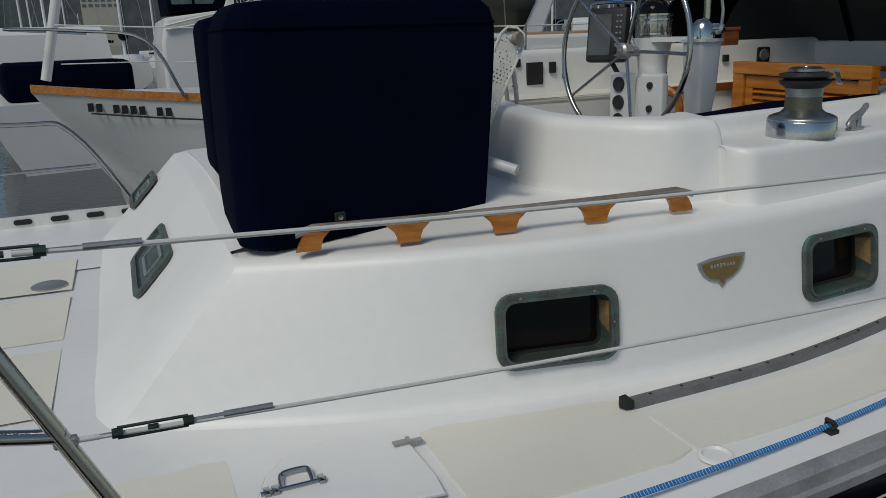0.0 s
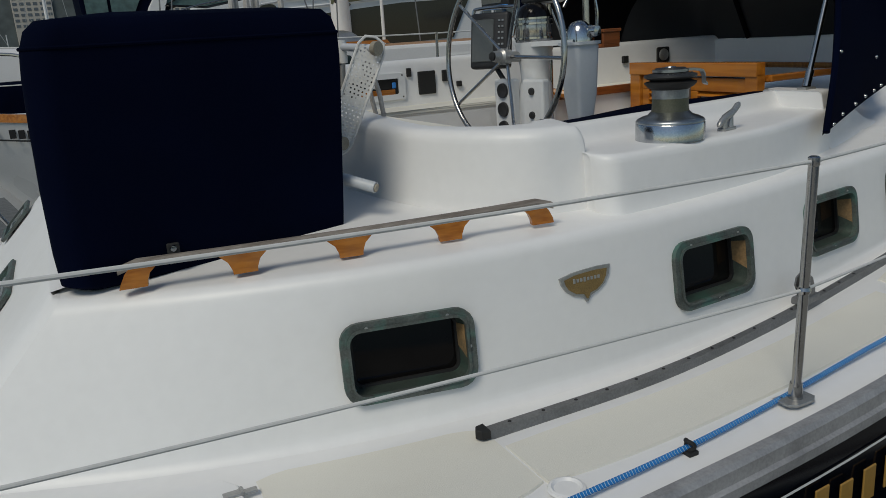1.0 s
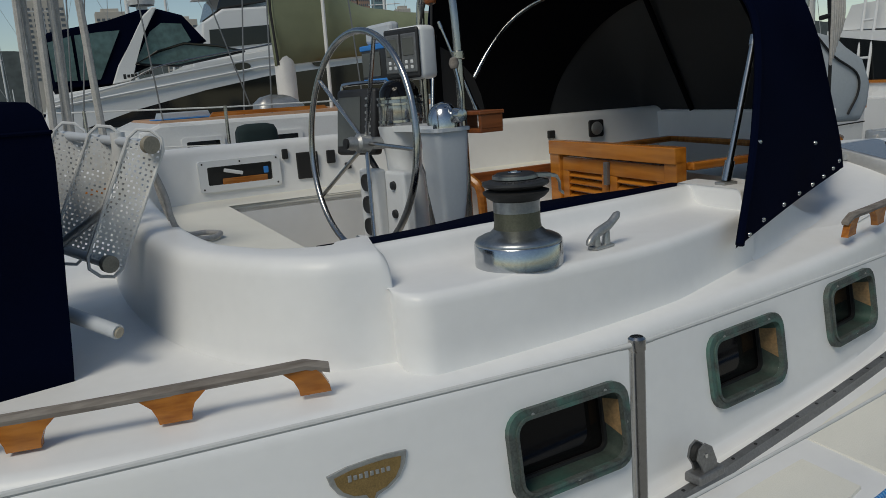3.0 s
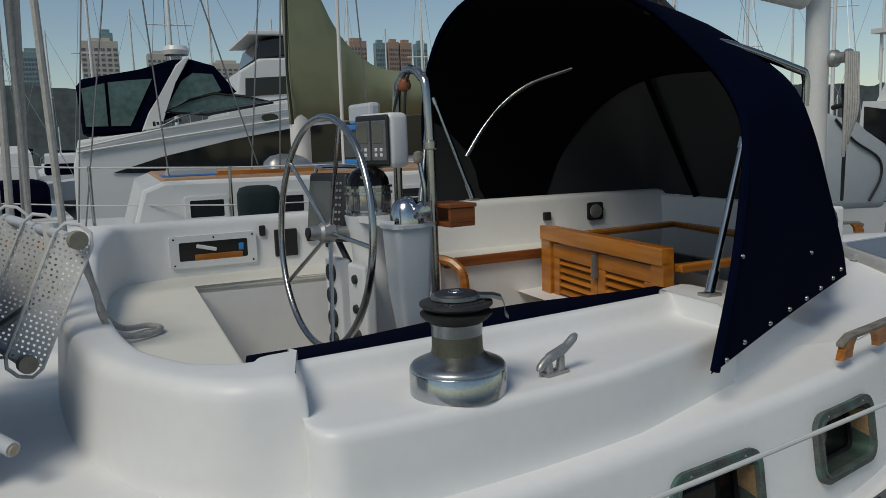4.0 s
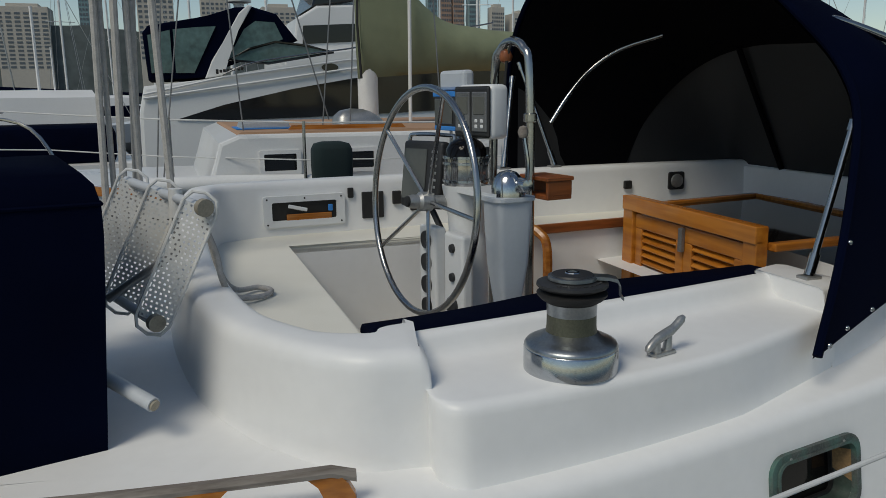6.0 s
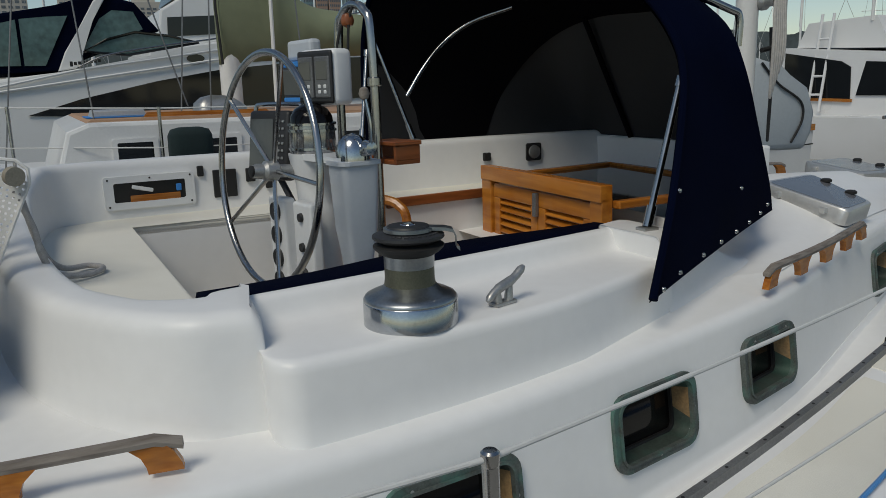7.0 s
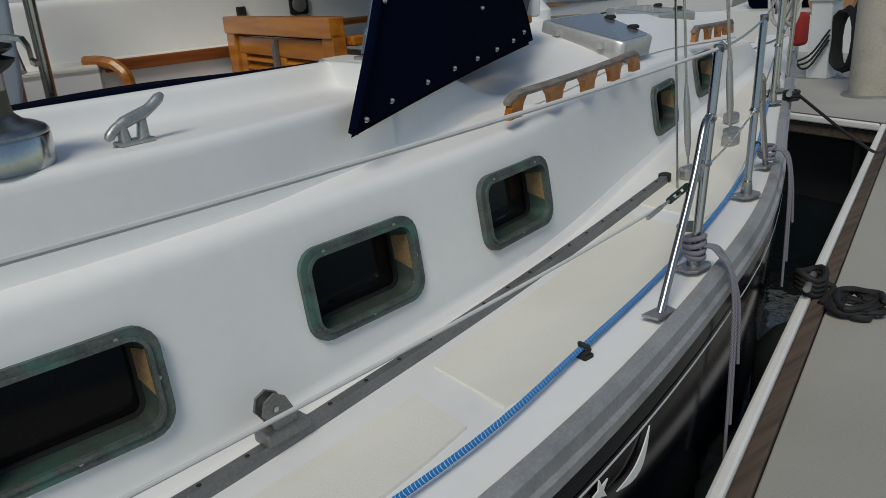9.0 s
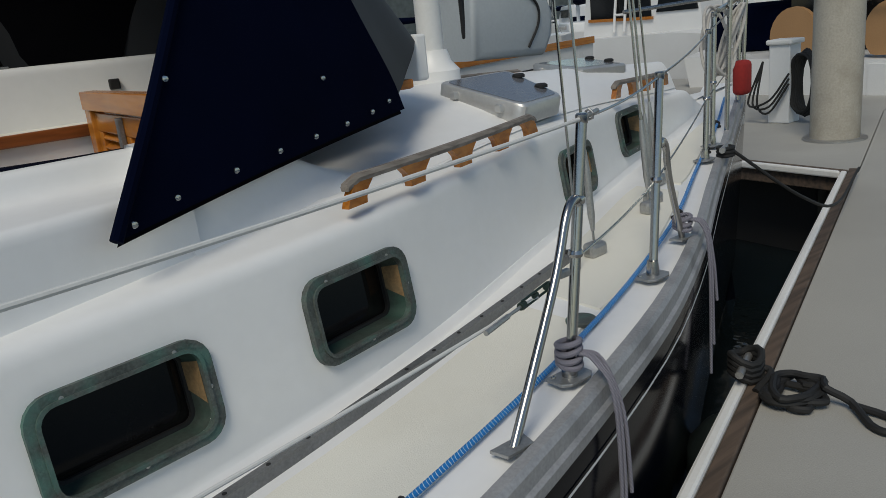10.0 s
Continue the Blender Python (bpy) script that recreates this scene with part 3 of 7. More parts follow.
# ---- portlights ----
def portlight(m, w=PORT_W, h=PORT_H, tint=M_DARKIN, parent=boat, name="portlight"):
    root = part(name, ring_plate(round_rect(w, h, 0.052), round_rect(w - 0.050, h - 0.047, 0.034), -0.004, 0.013, m), M_BRONZE, parent, "green-weathered bronze portlight frame", True, 35)
    lip = ring_plate(round_rect(w - 0.036, h - 0.033, 0.040), round_rect(w - 0.052, h - 0.049, 0.032), 0.004, 0.018, m)
    part("inner_lip", lip, M_BRONZE, root, "", True, 35)
    a, b = round_rect(w - 0.049, h - 0.046, 0.034), round_rect(w - 0.066, h - 0.062, 0.028)
    own = grid([[(x, y, 0.004) for x, y in a], [(x, y, -0.055) for x, y in b]], closed_v=True)
    bmesh.ops.transform(own, matrix=m, verts=own.verts)
    part("sleeve", own, M_SLEEVE, root, "green stained recess", True)
    # forward end wall only: its lit look is painted in as lighter tan
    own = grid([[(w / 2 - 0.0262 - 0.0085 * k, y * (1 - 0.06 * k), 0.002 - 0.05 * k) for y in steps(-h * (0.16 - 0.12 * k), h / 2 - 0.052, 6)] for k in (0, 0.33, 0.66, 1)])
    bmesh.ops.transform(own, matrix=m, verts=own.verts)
    part("stained_wall", own, M_TANSLEEVE, root, "tan end wall of the recess, its lit look put into the colour")
    part("pane_frame", ring_plate(round_rect(w - 0.062, h - 0.058, 0.026), round_rect(w - 0.082, h - 0.076, 0.018), -0.062, -0.048, m), M_RUB, root, "", True, 35)
    # the pane is opaque; the dark cabin behind it is put into its colour
    part("pane", plate(round_rect(w - 0.066, h - 0.062, 0.022), -0.064, -0.058, m=m), M_DARKGLASS, root, "opaque dark pane, the unlit cabin put into its colour")
    for bx, by in ((w * 0.3, h / 2 - 0.016), (-w * 0.3, h / 2 - 0.016), (0, -h / 2 + 0.016), (w / 2 - 0.017, 0)):
        part("screw", lathe([(0.0005, 0.0155), (0.0045, 0.015), (0.005, 0.011)], 10, m=m @ Matrix.Translation((bx, by, 0))), M_DULL, root)
    return root


M_SLEEVE = mat("stained bronze recess", (0.045, 0.062, 0.052), 0.6, 0.2, var=0.35, scale=14, fine=120, stain=(0.035, 0.105, 0.080), stain_amount=0.8, stain_scale=9)
M_DARKGLASS = mat("smoked and cabin-dark glass", (0.006, 0.005, 0.005), 0.05, var=0.3, scale=5, spec=0.22, rough_var=0.02)
M_TANSLEEVE = mat("tan recess wall, painted lit and stained", (0.27, 0.17, 0.08), 0.6, 0.0, var=0.35, scale=18, fine=120, bump=0.0008, stain=(0.07, 0.08, 0.06), stain_amount=0.7, stain_scale=14)
for px, pz, ps in PORTS:
    portlight(side_at(px, pz), PORT_W * ps, PORT_H * ps)
ex = Vector((0, -1, 0))
up = Vector((0.45, 0, 0.47)).normalized()
out = ex.cross(up)
for y, u, w in ((2.57, 0.535, 0.56), (4.0, 0.58, 0.36)):
    p = Vector((-0.37, y, 1.15)) + Vector((0.45, 0, 0.47)) * u + out * 0.002
    m = Matrix(((ex.x, up.x, out.x, p.x), (ex.y, up.y, out.y, p.y), (ex.z, up.z, out.z, p.z), (0, 0, 0, 1)))
    h = 0.205
    root = part("aft_portlight", ring_plate(round_rect(w, h, 0.05), round_rect(w - 0.06, h - 0.056, 0.03), 0, 0.014, m), M_BRONZE, boat, "green-weathered bronze portlight frame", True, 35)
    part("pane", plate(round_rect(w - 0.05, h - 0.05, 0.03), 0.0, 0.005, m=m), M_AFTPANE, root, "greenish reflecting pane")
    part("inner_frame", ring_plate(round_rect(w * 0.5, h * 0.5, 0.02), round_rect(w * 0.5 - 0.03, h * 0.5 - 0.03, 0.012), 0.004, 0.010, m @ Matrix.Translation((0.02, 0.01, 0))), M_DULL, root, "", True)

# ---- teak handrails ----
def handrail(p0, p1, bow, feet, label, rise=0.056):
    root = thing("handrail", label, "handrail", p0, "teak handrails")
    a, b = Vector(p0), Vector(p1)
    length = (b - a).length
    d = (b - a).normalized()
    side = Vector((0, 0, 1)).cross(d).normalized()
    upv = d.cross(side)

    def at(s, q, h):
        c = bow * 4 * s * (1 - s)
        return d * (s * length) + side * (q - c) + upv * h

    rows = []
    for s in steps(0, 1, 24):
        lift = rise - 0.016 * (max(0, abs(s - 0.5) - 0.47) / 0.03)
        rows.append([at(s, q, lift + h) for q, h in ((-0.011, 0.0), (-0.013, 0.010), (-0.008, 0.019), (0.008, 0.019), (0.013, 0.010), (0.011, 0.0))])
    part("grip", grid(rows, closed_v=True, caps=True), M_TEAKGREY, root, "sun-bleached grey teak grip", True, 40)
    for k in range(feet):
        s = 0.03 + 0.94 * k / (feet - 1)
        hw = 0.040
        own = bmesh.new()
        rows = []
        for q in (-0.011, 0.011):
            prof = [(-hw * 0.80, 0.0), (-hw * 0.84, 0.014), (-hw * 1.05, rise * 0.62), (-hw * 1.65, rise + 0.001), (hw * 1.65, rise + 0.001), (hw * 1.05, rise * 0.62), (hw * 0.84, 0.014), (hw * 0.80, 0.0)]
            if k == 0:
                prof[:4] = [(-hw, 0.0), (-hw * 0.85, 0.014), (-hw * 0.5, rise * 0.7), (-hw * 0.1, rise + 0.001)]
            if k == feet - 1:
                prof[4:] = [(hw * 0.1, rise + 0.001), (hw * 0.5, rise * 0.7), (hw * 0.80, 0.014), (hw * 0.85, 0.0)]
            rows.append([at(min(max(s, 0), 1), q, h) + d * o for o, h in prof])
        grid(rows, closed_v=True, caps=True, bm=own)
        part("foot", own, M_TEAK, root, "varnished orange teak foot")
    return root


handrail((0.25, 1.655, 1.606), (1.43, 1.40, 1.640), 0.03, 5, "teak handrail with grey grip on the white aft cabin top")
handrail((3.26, 1.565, 1.685), (4.20, 1.87, 1.695), 0.02, 5, "teak handrail on the white forward cabin top")
handrail((5.05, 2.22, 1.70), (5.9, 2.56, 1.66), 0.02, 5, "weathered teak handrail near the bow")
handrail((4.9, 3.55, 1.73), (5.7, 3.45, 1.71), -0.02, 4, "teak handrail on the port side of the cabin top")

# ---- shield emblem ----
m = side_at(1.455, 1.475)
prof = [(-0.088, 0.026), (-0.045, 0.036), (0.0, 0.040), (0.045, 0.042), (0.088, 0.040), (0.082, 0.014), (0.066, -0.012), (0.040, -0.030), (0.013, -0.037), (0.003, -0.056), (-0.003, -0.056), (-0.013, -0.037), (-0.044, -0.032), (-0.070, -0.014), (-0.083, 0.006)]
emb = thing("emblem", "shield-shaped bronze maker's badge on the cabin side", "badge")
part("shield", plate(prof, -0.002, 0.006, m=m, bevel=0.002), M_DULL, emb, "tarnished grey rim")
part("face", plate([(x * 0.84, y * 0.80 - 0.001) for x, y in prof], 0.005, 0.008, m=m), mat("aged gold", (0.30, 0.20, 0.08), 0.5, 0.6, var=0.3, scale=40, fine=300), emb, "aged gold centre")
bm = None
for k in range(8):
    bm = box((0.008, 0.014 if k in (0, 3) else 0.010, 0.003), (-0.042 + k * 0.012, 0.012, 0.009), 0.001, 1, bm)
bmesh.ops.transform(bm, matrix=m, verts=bm.verts)
part("raised_bars", bm, M_DULL, emb)

# ---- side deck: cream panels, genoa track, plates ----
def deck_panel(x0, x1, f0, f1, n=14):
    """A cream panel between two shares of the side deck's width."""
    rr = []
    for i, x in enumerate(steps(x0, x1, n)):
        e = min(1.0, min(i, n - i) / 1.5)
        y0, y1 = toe_y(x) + 0.07, base_y(x) - 0.05
        c = (f0 + f1) / 2
        a, b = c + (f0 - c) * (0.86 + 0.14 * e), c + (f1 - c) * (0.86 + 0.14 * e)
        z = deck_z(x) + 0.0095
        line = [(x, y0 + (y1 - y0) * u, z) for u in steps(a, b, 3)]
        rr.append([(x, line[0][1] - 0.004, z - 0.012)] + line + [(x, line[-1][1] + 0.004, z - 0.012)])
    rr = [[(p[0] - 0.004, p[1], p[2] - 0.012) for p in rr[0]]] + rr + [[(p[0] + 0.004, p[1], p[2] - 0.012) for p in rr[-1]]]
    ob = part("non_skid_panel", grid(rr), M_CREAM, boat, "cream non-skid deck panel")
    return ob


for x0, x1, f0, f1 in ((-2.4, -0.62, 0.1, 0.98), (-0.60, -0.03, 0.40, 0.93), (0.12, 0.37, 0.62, 0.84), (0.46, 1.04, 0.26, 0.95), (1.05, 2.62, 0.26, 0.72), (2.72, 3.75, 0.20, 0.84), (3.85, 4.9, 0.18, 0.85), (5.0, 6.1, 0.2, 0.85)):
    deck_panel(x0, x1, f0, f1)
for k, (y0, y1) in enumerate(((1.85, 2.4), (2.5, 3.05), (3.15, 3.7))):
    rr = [[(x, y0 + (y1 - y0) * v, deck_z(x) + 0.021) for v in (0, 0.5, 1)] for x in steps(-2.3, -0.47, 6)]
    part("non_skid_panel", grid(rr), M_CREAM, boat)

track = thing("genoa_track", "grey metal sheet track with bolt holes along the side deck", "track")
trk = spline([(1.02, 1.140), (1.6, 1.135), (2.1, 1.195), (2.6, 1.29), (3.05, 1.38), (3.42, 1.465), (4.08, 1.64)])


def trk_z(x):
    return deck_z(x) + 0.016


rows = []
for x in steps(1.03, 4.08, 60):
    y, z = trk(x), trk_z(x)
    rows.append([(x, y + q, z + h) for q, h in ((-0.015, -0.012), (-0.015, 0.004), (-0.012, 0.010), (-0.012, 0.018), (0.012, 0.018), (0.012, 0.010), (0.015, 0.004), (0.015, -0.012))])
part("rail", grid(rows, caps=True), M_TRACK, track, "", True, 30)
for i in range(29):
    x = 1.10 + i * 0.104
    part("bolt_hole", lathe([(0.0005, 0.0192), (0.005, 0.0192), (0.0055, 0.017)], 10, at=(x, trk(x), trk_z(x))), M_RUB, track)
for x, s in ((1.02, 1), (4.09, -1)):
    own = plate([(-0.022 * s, 0.0), (-0.012 * s, -0.018), (0.012 * s, -0.022), (0.012 * s, 0.022), (-0.012 * s, 0.018)][::s], 0, 0.026, m=Matrix.Translation((x, trk(x), trk_z(x))) @ Matrix.Rotation(math.atan2(trk(x + 0.05) - trk(x - 0.05), 0.1), 4, "Z"), bevel=0.005)
    part("end_stop", own, M_RUB, track, "black plastic end stop")
car = thing("genoa_car", "grey metal sheet-lead car with a black sheave on the track", "block")
cxx = 2.33
cm = Matrix.Translation((cxx, trk(cxx), trk_z(cxx) + 0.024)) @ Matrix.Rotation(math.atan2(trk(cxx + 0.1) - trk(cxx - 0.1), 0.2), 4, "Z")


def placed(own, m):
    bmesh.ops.transform(own, matrix=m, verts=own.verts)
    return own


part("slider", placed(box((0.105, 0.050, 0.026), (0, 0, 0.006), 0.006), cm), M_TRACK, car)
for q in (-0.014, 0.014):
    part("cheek", placed(plate([(-0.020, 0.0), (0.030, 0.0), (0.026, 0.04), (0.006, 0.083), (-0.018, 0.098), (-0.042, 0.088), (-0.05, 0.062), (-0.032, 0.035)], q - 0.003, q + 0.003, m=Matrix.Rotation(radians(90), 4, "X")), cm), M_TRACK, car, "grey side cheek")
part("sheave", placed(lathe([(0.002, -0.010), (0.026, -0.010), (0.021, 0.0), (0.026, 0.010), (0.002, 0.010)], 20, m=Matrix.Translation((-0.020, 0, 0.066)) @ Matrix.Rotation(radians(90), 4, "X")), cm), M_RUB, car, "black sheave", True)
part("pin", placed(lathe([(0.001, -0.020), (0.006, -0.020), (0.006, 0.020), (0.001, 0.020)], 12, m=Matrix.Translation((-0.020, 0, 0.066)) @ Matrix.Rotation(radians(90), 4, "X")), cm), M_CHROME, car)

# deck locker lid with hinge and latch, filler plates
lid = thing("locker_lid", "white deck locker lid with a steel latch", "lid")
z = deck_z(0.4) + 0.015
outl = [(0.42, 1.06), (0.415, 1.28), (0.385, 1.325), (0.30, 1.34), (0.19, 1.345), (0.10, 1.31), (0.045, 1.24), (0.01, 1.15), (-0.005, 1.02), (0.415, 0.99)]
part("lid_panel", plate([(x, y) for x, y in outl][::-1], z, z + 0.008, bevel=0.004), M_GEL, lid)
part("gasket", tube([(x, y, z + 0.002) for x, y in outl], 0.0032, 6, closed=True), M_GREYPL, lid, "grey sealing gap round the lid")
own = box((0.042, 0.026, 0.006), (0.393, 1.24, z + 0.011), 0.002)
box((0.034, 0.022, 0.006), (0.435, 1.237, z + 0.009), 0.002, 2, own)
tube([(0.416, 1.225, z + 0.013), (0.416, 1.253, z + 0.013)], 0.006, 8, own)
part("hinge", own, M_DULL, lid, "grey metal hinge")
own = tube(curve_pts([(0.07, 1.16, z + 0.01), (0.075, 1.205, z + 0.018), (0.09, 1.217, z + 0.02), (0.135, 1.217, z + 0.02), (0.145, 1.20, z + 0.018), (0.145, 1.16, z + 0.01)], 4), 0.0065, 8)
tube([(0.02, 1.16, z + 0.012), (0.175, 1.16, z + 0.012)], 0.006, 8, own)
for x in (0.035, 0.055, 0.165):
    box((0.016, 0.034, 0.012), (x, 1.163, z + 0.012), 0.003, 2, own)
part("latch", own, M_STEEL, lid, "stainless barrel latch with a pull ring", True)
for nm, x, y, r, mm in (("filler_plate", -0.566, 3.24, 0.075, M_DULL), ("filler_plate", 3.76, 1.30, 0.042, M_BRONZE)):
    fp_ = thing(nm, "round metal deck filler cap set in the deck", "filler cap")
    part("cap", lathe([(0.001, 0.012), (r * 0.9, 0.012), (r, 0.008), (r, 0.0)], 28, at=(x, y, deck_z(x) + (0.02 if y > 2 else 0.006))), mm, fp_, "", True)
own = lathe([(0.045, 0.0), (0.043, 0.006), (0.036, 0.008), (0.03, 0.002)], 24, at=(1.07, 0.84, deck_z(1.07) + 0.006))
scup = thing("deck_scupper", "white moulded drain recess in the side deck", "drain")
part("rim", own, M_GEL, scup, "", True)

# ---- stanchions, lifelines, pushpit ----
M_WIRE = mat("white-coated wire", (0.62, 0.62, 0.60), 0.5, var=0.08)
M_BLUEROPE = None


def stanchion(x, y, lean, h=0.585, extra=0.0):
    z = deck_z(x) + 0.012
    s = thing("stanchion", "polished stainless stanchion bolted to the deck edge", "stanchion", (x, y, z), "lifeline stanchions")
    part("base_plate", plate([(-0.05, -0.02), (-0.03, -0.035), (0.03, -0.035), (0.05, -0.02), (0.05, 0.03), (-0.05, 0.03)], 0, 0.007, bevel=0.002), M_DULL, s, "grey metal base plate")
    part("socket", lathe([(0.019, 0.004), (0.018, 0.03), (0.0155, 0.05)], 16), M_STEEL, s, "", True)
    top = Vector((lean[0], lean[1], h))
    part("post", tube([(0, 0, 0.0), top], 0.0125, 14), M_STEEL, s, "", True, 50)
    part("cap", lathe([(0.0005, 0.013), (0.010, 0.0125), (0.0138, 0.009), (0.0138, -0.008), (0.0125, -0.011)], 16, at=top), M_STEEL, s, "rounded cap", True)
    part("wire_eye", lathe([(0.015, -0.008), (0.018, 0.0), (0.015, 0.008)], 14, at=top * 0.49), M_STEEL, s, "", True)
    for q in (-0.035, 0.035):
        part("bolt", lathe([(0.0005, 0.011), (0.005, 0.010), (0.006, 0.006)], 8, at=(q, 0.018, 0)), M_STEEL, s)
    return Vector((x, y, z)) + top, Vector((x, y, z)) + top * 0.49


ST = {}
ST[1] = stanchion(1.79, 0.825, (-0.04, -0.045), 0.645)
ST[2] = stanchion(3.51, 1.115, (0.12, 0.035), 0.565)
ST[3] = stanchion(4.10, 1.325, (0.12, 0.05), 0.56)
ST[4] = stanchion(5.35, 1.965, (0.06, 0.02), 0.55)
ST[5] = stanchion(5.6, 2.09, (0.05, 0.02), 0.60)


def gate_brace(a, foot, name):
    b = thing("gate_brace", "bent stainless tube bracing the boarding-gate stanchion", "brace", group="gate braces")
    foot = Vector(foot)
    flat = (foot - a) * Vector((1, 1, 0))
    flat.normalize()
    part("tube", tube(curve_pts([a, a + flat * 0.035 + Vector((0, 0, 0.006)), a + flat * 0.075 - Vector((0, 0, 0.022)), a.lerp(foot, 0.36) + flat * 0.018, foot], 6), 0.0105, 12), M_STEEL, b, "", True)
    part("weld_collar", tube([a - flat * 0.004, a + flat * 0.016], 0.014, 12), M_STEEL, b, "", True)
    part("foot_plate", plate([(-0.035, -0.022), (0.035, -0.022), (0.045, 0.02), (-0.045, 0.02)], 0, 0.007, m=Matrix.Translation(foot)), M_DULL, b)


gate_brace(Vector((3.595, 1.138, 1.68)), (3.235, 1.015, deck_z(3.235) + 0.012), "a")
gate_brace(Vector((4.185, 1.358, 1.69)), (4.42, 1.445, deck_z(4.42) + 0.012), "b")


def lifeline(points, label, r=0.0035, sag=0.012, material=None):
    ll = thing("lifeline", label, "lifeline", group="lifelines")
    pts = []
    for a, b in zip(points, points[1:]):
        a, b = Vector(a), Vector(b)
        pts += [a.lerp(b, u) - Vector((0, 0, sag * 4 * u * (1 - u))) for u in steps(0, 0.95, 10)]
    pts.append(Vector(points[-1]))
    part("wire", tube(pts, r, 8), material or M_WIRE, ll, "", True)
    for a, b in ((pts[0], pts[1]), (pts[-1], pts[-2])):
        d = (b - a).normalized()
        part("end_fitting", tube([a, a + d * 0.035], r * 1.12, 10), material or M_WIRE, ll, "", True)
    return ll


PU, PL = Vector((-0.325, 0.72, 1.917)), Vector((-0.29, 0.72, 1.618))
u1 = lifeline([PU, ST[1][0]], "white-coated upper lifeline wire", 0.0044)
u2 = lifeline([ST[1][0], ST[2][0]], "white-coated upper lifeline wire", 0.0045)
u3 = lifeline([ST[2][0], ST[3][0], ST[4][0], (7.0, 2.75, 2.1)], "upper lifeline wire forward of the gate", 0.0035, material=M_STEEL)
l1 = lifeline([PL, ST[1][1]], "white-coated lower lifeline wire", 0.0042)
l2 = lifeline([ST[1][1], (3.40, 1.09, 1.52)], "white-coated lower lifeline wire", 0.0038)
l3 = lifeline([(3.57, 1.13, 1.555), ST[3][1], ST[4][1], (6.9, 2.72, 1.75)], "thin lower lifeline wire forward", 0.003, material=M_STEEL)
M_GREENMETAL = mat("green-tarnished bronze", (0.035, 0.06, 0.05), 0.5, 0.6, var=0.3, scale=30)


def turnbuckle(a, d, n=1):
    d = Vector(d).normalized()
    tb = thing("turnbuckle", "small tarnished wire tensioner at the lifeline end", "turnbuckle", group="turnbuckles")
    side = d.cross(Vector((0, 0, 1))).normalized()
    upv = side.cross(d)
    own = None
    for s in (-1, 1):
        own = tube([a + d * 0.06 + upv * 0.0085 * s, a + d * 0.165 + upv * 0.0085 * s], 0.0028, 6, own)
    for k in (0.06, 0.112, 0.165):
        own = tube([a + d * (k - 0.008), a + d * (k + 0.008)], 0.0085 if k != 0.112 else 0.005, 8, own)
    part("body", own, M_GREENMETAL, tb, "", True)
    part("screw", tube([a, a + d * 0.06], 0.0035, 8), M_DULL, tb)
    part("screw", tube([a + d * 0.165, a + d * 0.235], 0.0035, 8), M_DULL, tb)
    part("swage", tube([a + d * 0.22, a + d * 0.30], 0.0055, 8), M_DULL, tb, "grey swage sleeve", True)
    part("jaw", box((0.035, 0.014, 0.018), a - d * 0.012, 0.004), M_DULL, tb)
    return tb


turnbuckle(PL, ST[1][1] - PL)
turnbuckle(PU - (ST[1][0] - PU).normalized() * 0.13, ST[1][0] - PU)
turnbuckle(Vector((3.50, 1.115, 1.535)), Vector((3.1, 1.01, 1.51)) - Vector((3.50, 1.115, 1.535)))
for a, b in ((2, 3),):
    d = (ST[3][0] - ST[2][0]).normalized()
    hook = thing("gate_hook", "stainless pelican hook closing the gate wire", "hook")
    part("shank", tube([ST[2][0] + d * 0.015, ST[2][0] + d * 0.10], 0.006, 8), M_DULL, hook, "", True)
    part("eye", tube([ST[2][0] + d * 0.05 + Vector((0, 0.012 * math.sin(k), 0.012 * math.cos(k))) for k in (0, 1, 2, 3, 4, 5)], 0.003, 6, closed=True), M_DULL, hook)

push = thing("pushpit", "stainless steel stern rail", "rail")
part("leg", tube([(-0.387, 0.72, 1.81), (-0.095, 0.72, deck_z(-0.1))], 0.0135, 14), M_STEEL, push, "", True)
part("leg", tube(curve_pts([(-0.82, 0.72, 1.90), (-0.54, 0.72, 1.90), (-0.43, 0.72, 1.87), (-0.387, 0.72, 1.81)], 5), 0.0135, 12), M_STEEL, push, "", True)
part("lower_tube", tube(curve_pts([(-1.05, 0.74, 1.68), (-0.55, 0.72, 1.67), (-0.30, 0.72, 1.628)], 5), 0.012, 12), M_STEEL, push, "", True)
portpush = thing("pushpit", "stainless stern rail on the far side of the aft deck", "rail")
part("leg", tube(curve_pts([(-1.9, 4.6, 1.78), (-0.75, 4.6, 1.77), (-0.45, 4.6, 1.70), (-0.12, 4.6, 1.17)], 6), 0.014, 10), M_STEEL, portpush, "", True)
part("lower_tube", tube([(-1.9, 4.6, 1.48), (-0.35, 4.6, 1.50)], 0.011, 10), M_STEEL, portpush, "", True)
ptoe = thing("perforated_toe_rail", "white metal toe rail with oval slots along the far deck edge", "toe rail")
rows = [[(x, 4.66, 1.155), (x, 4.66, 1.225), (x, 4.675, 1.225), (x, 4.675, 1.155)] for x in steps(-1.5, 0.35, 2)]
part("rail", grid(rows, closed_v=True, caps=True), M_WHITE, ptoe)
for k in range(9):
    part("slot", plate(round_rect(0.10, 0.032, 0.015), 0, 0.004, m=Matrix.Translation((-1.4 + k * 0.2, 4.657, 1.19)) @ Matrix.Rotation(radians(90), 4, "X")), M_RUB, ptoe, "dark oval slot")
bm = grid([[(x, y, 1.155) for y in (3.5, 4.2, 4.67)] for x in steps(-2.5, 0.4, 3)])
part("aft_side_deck", bm, M_GEL, boat)

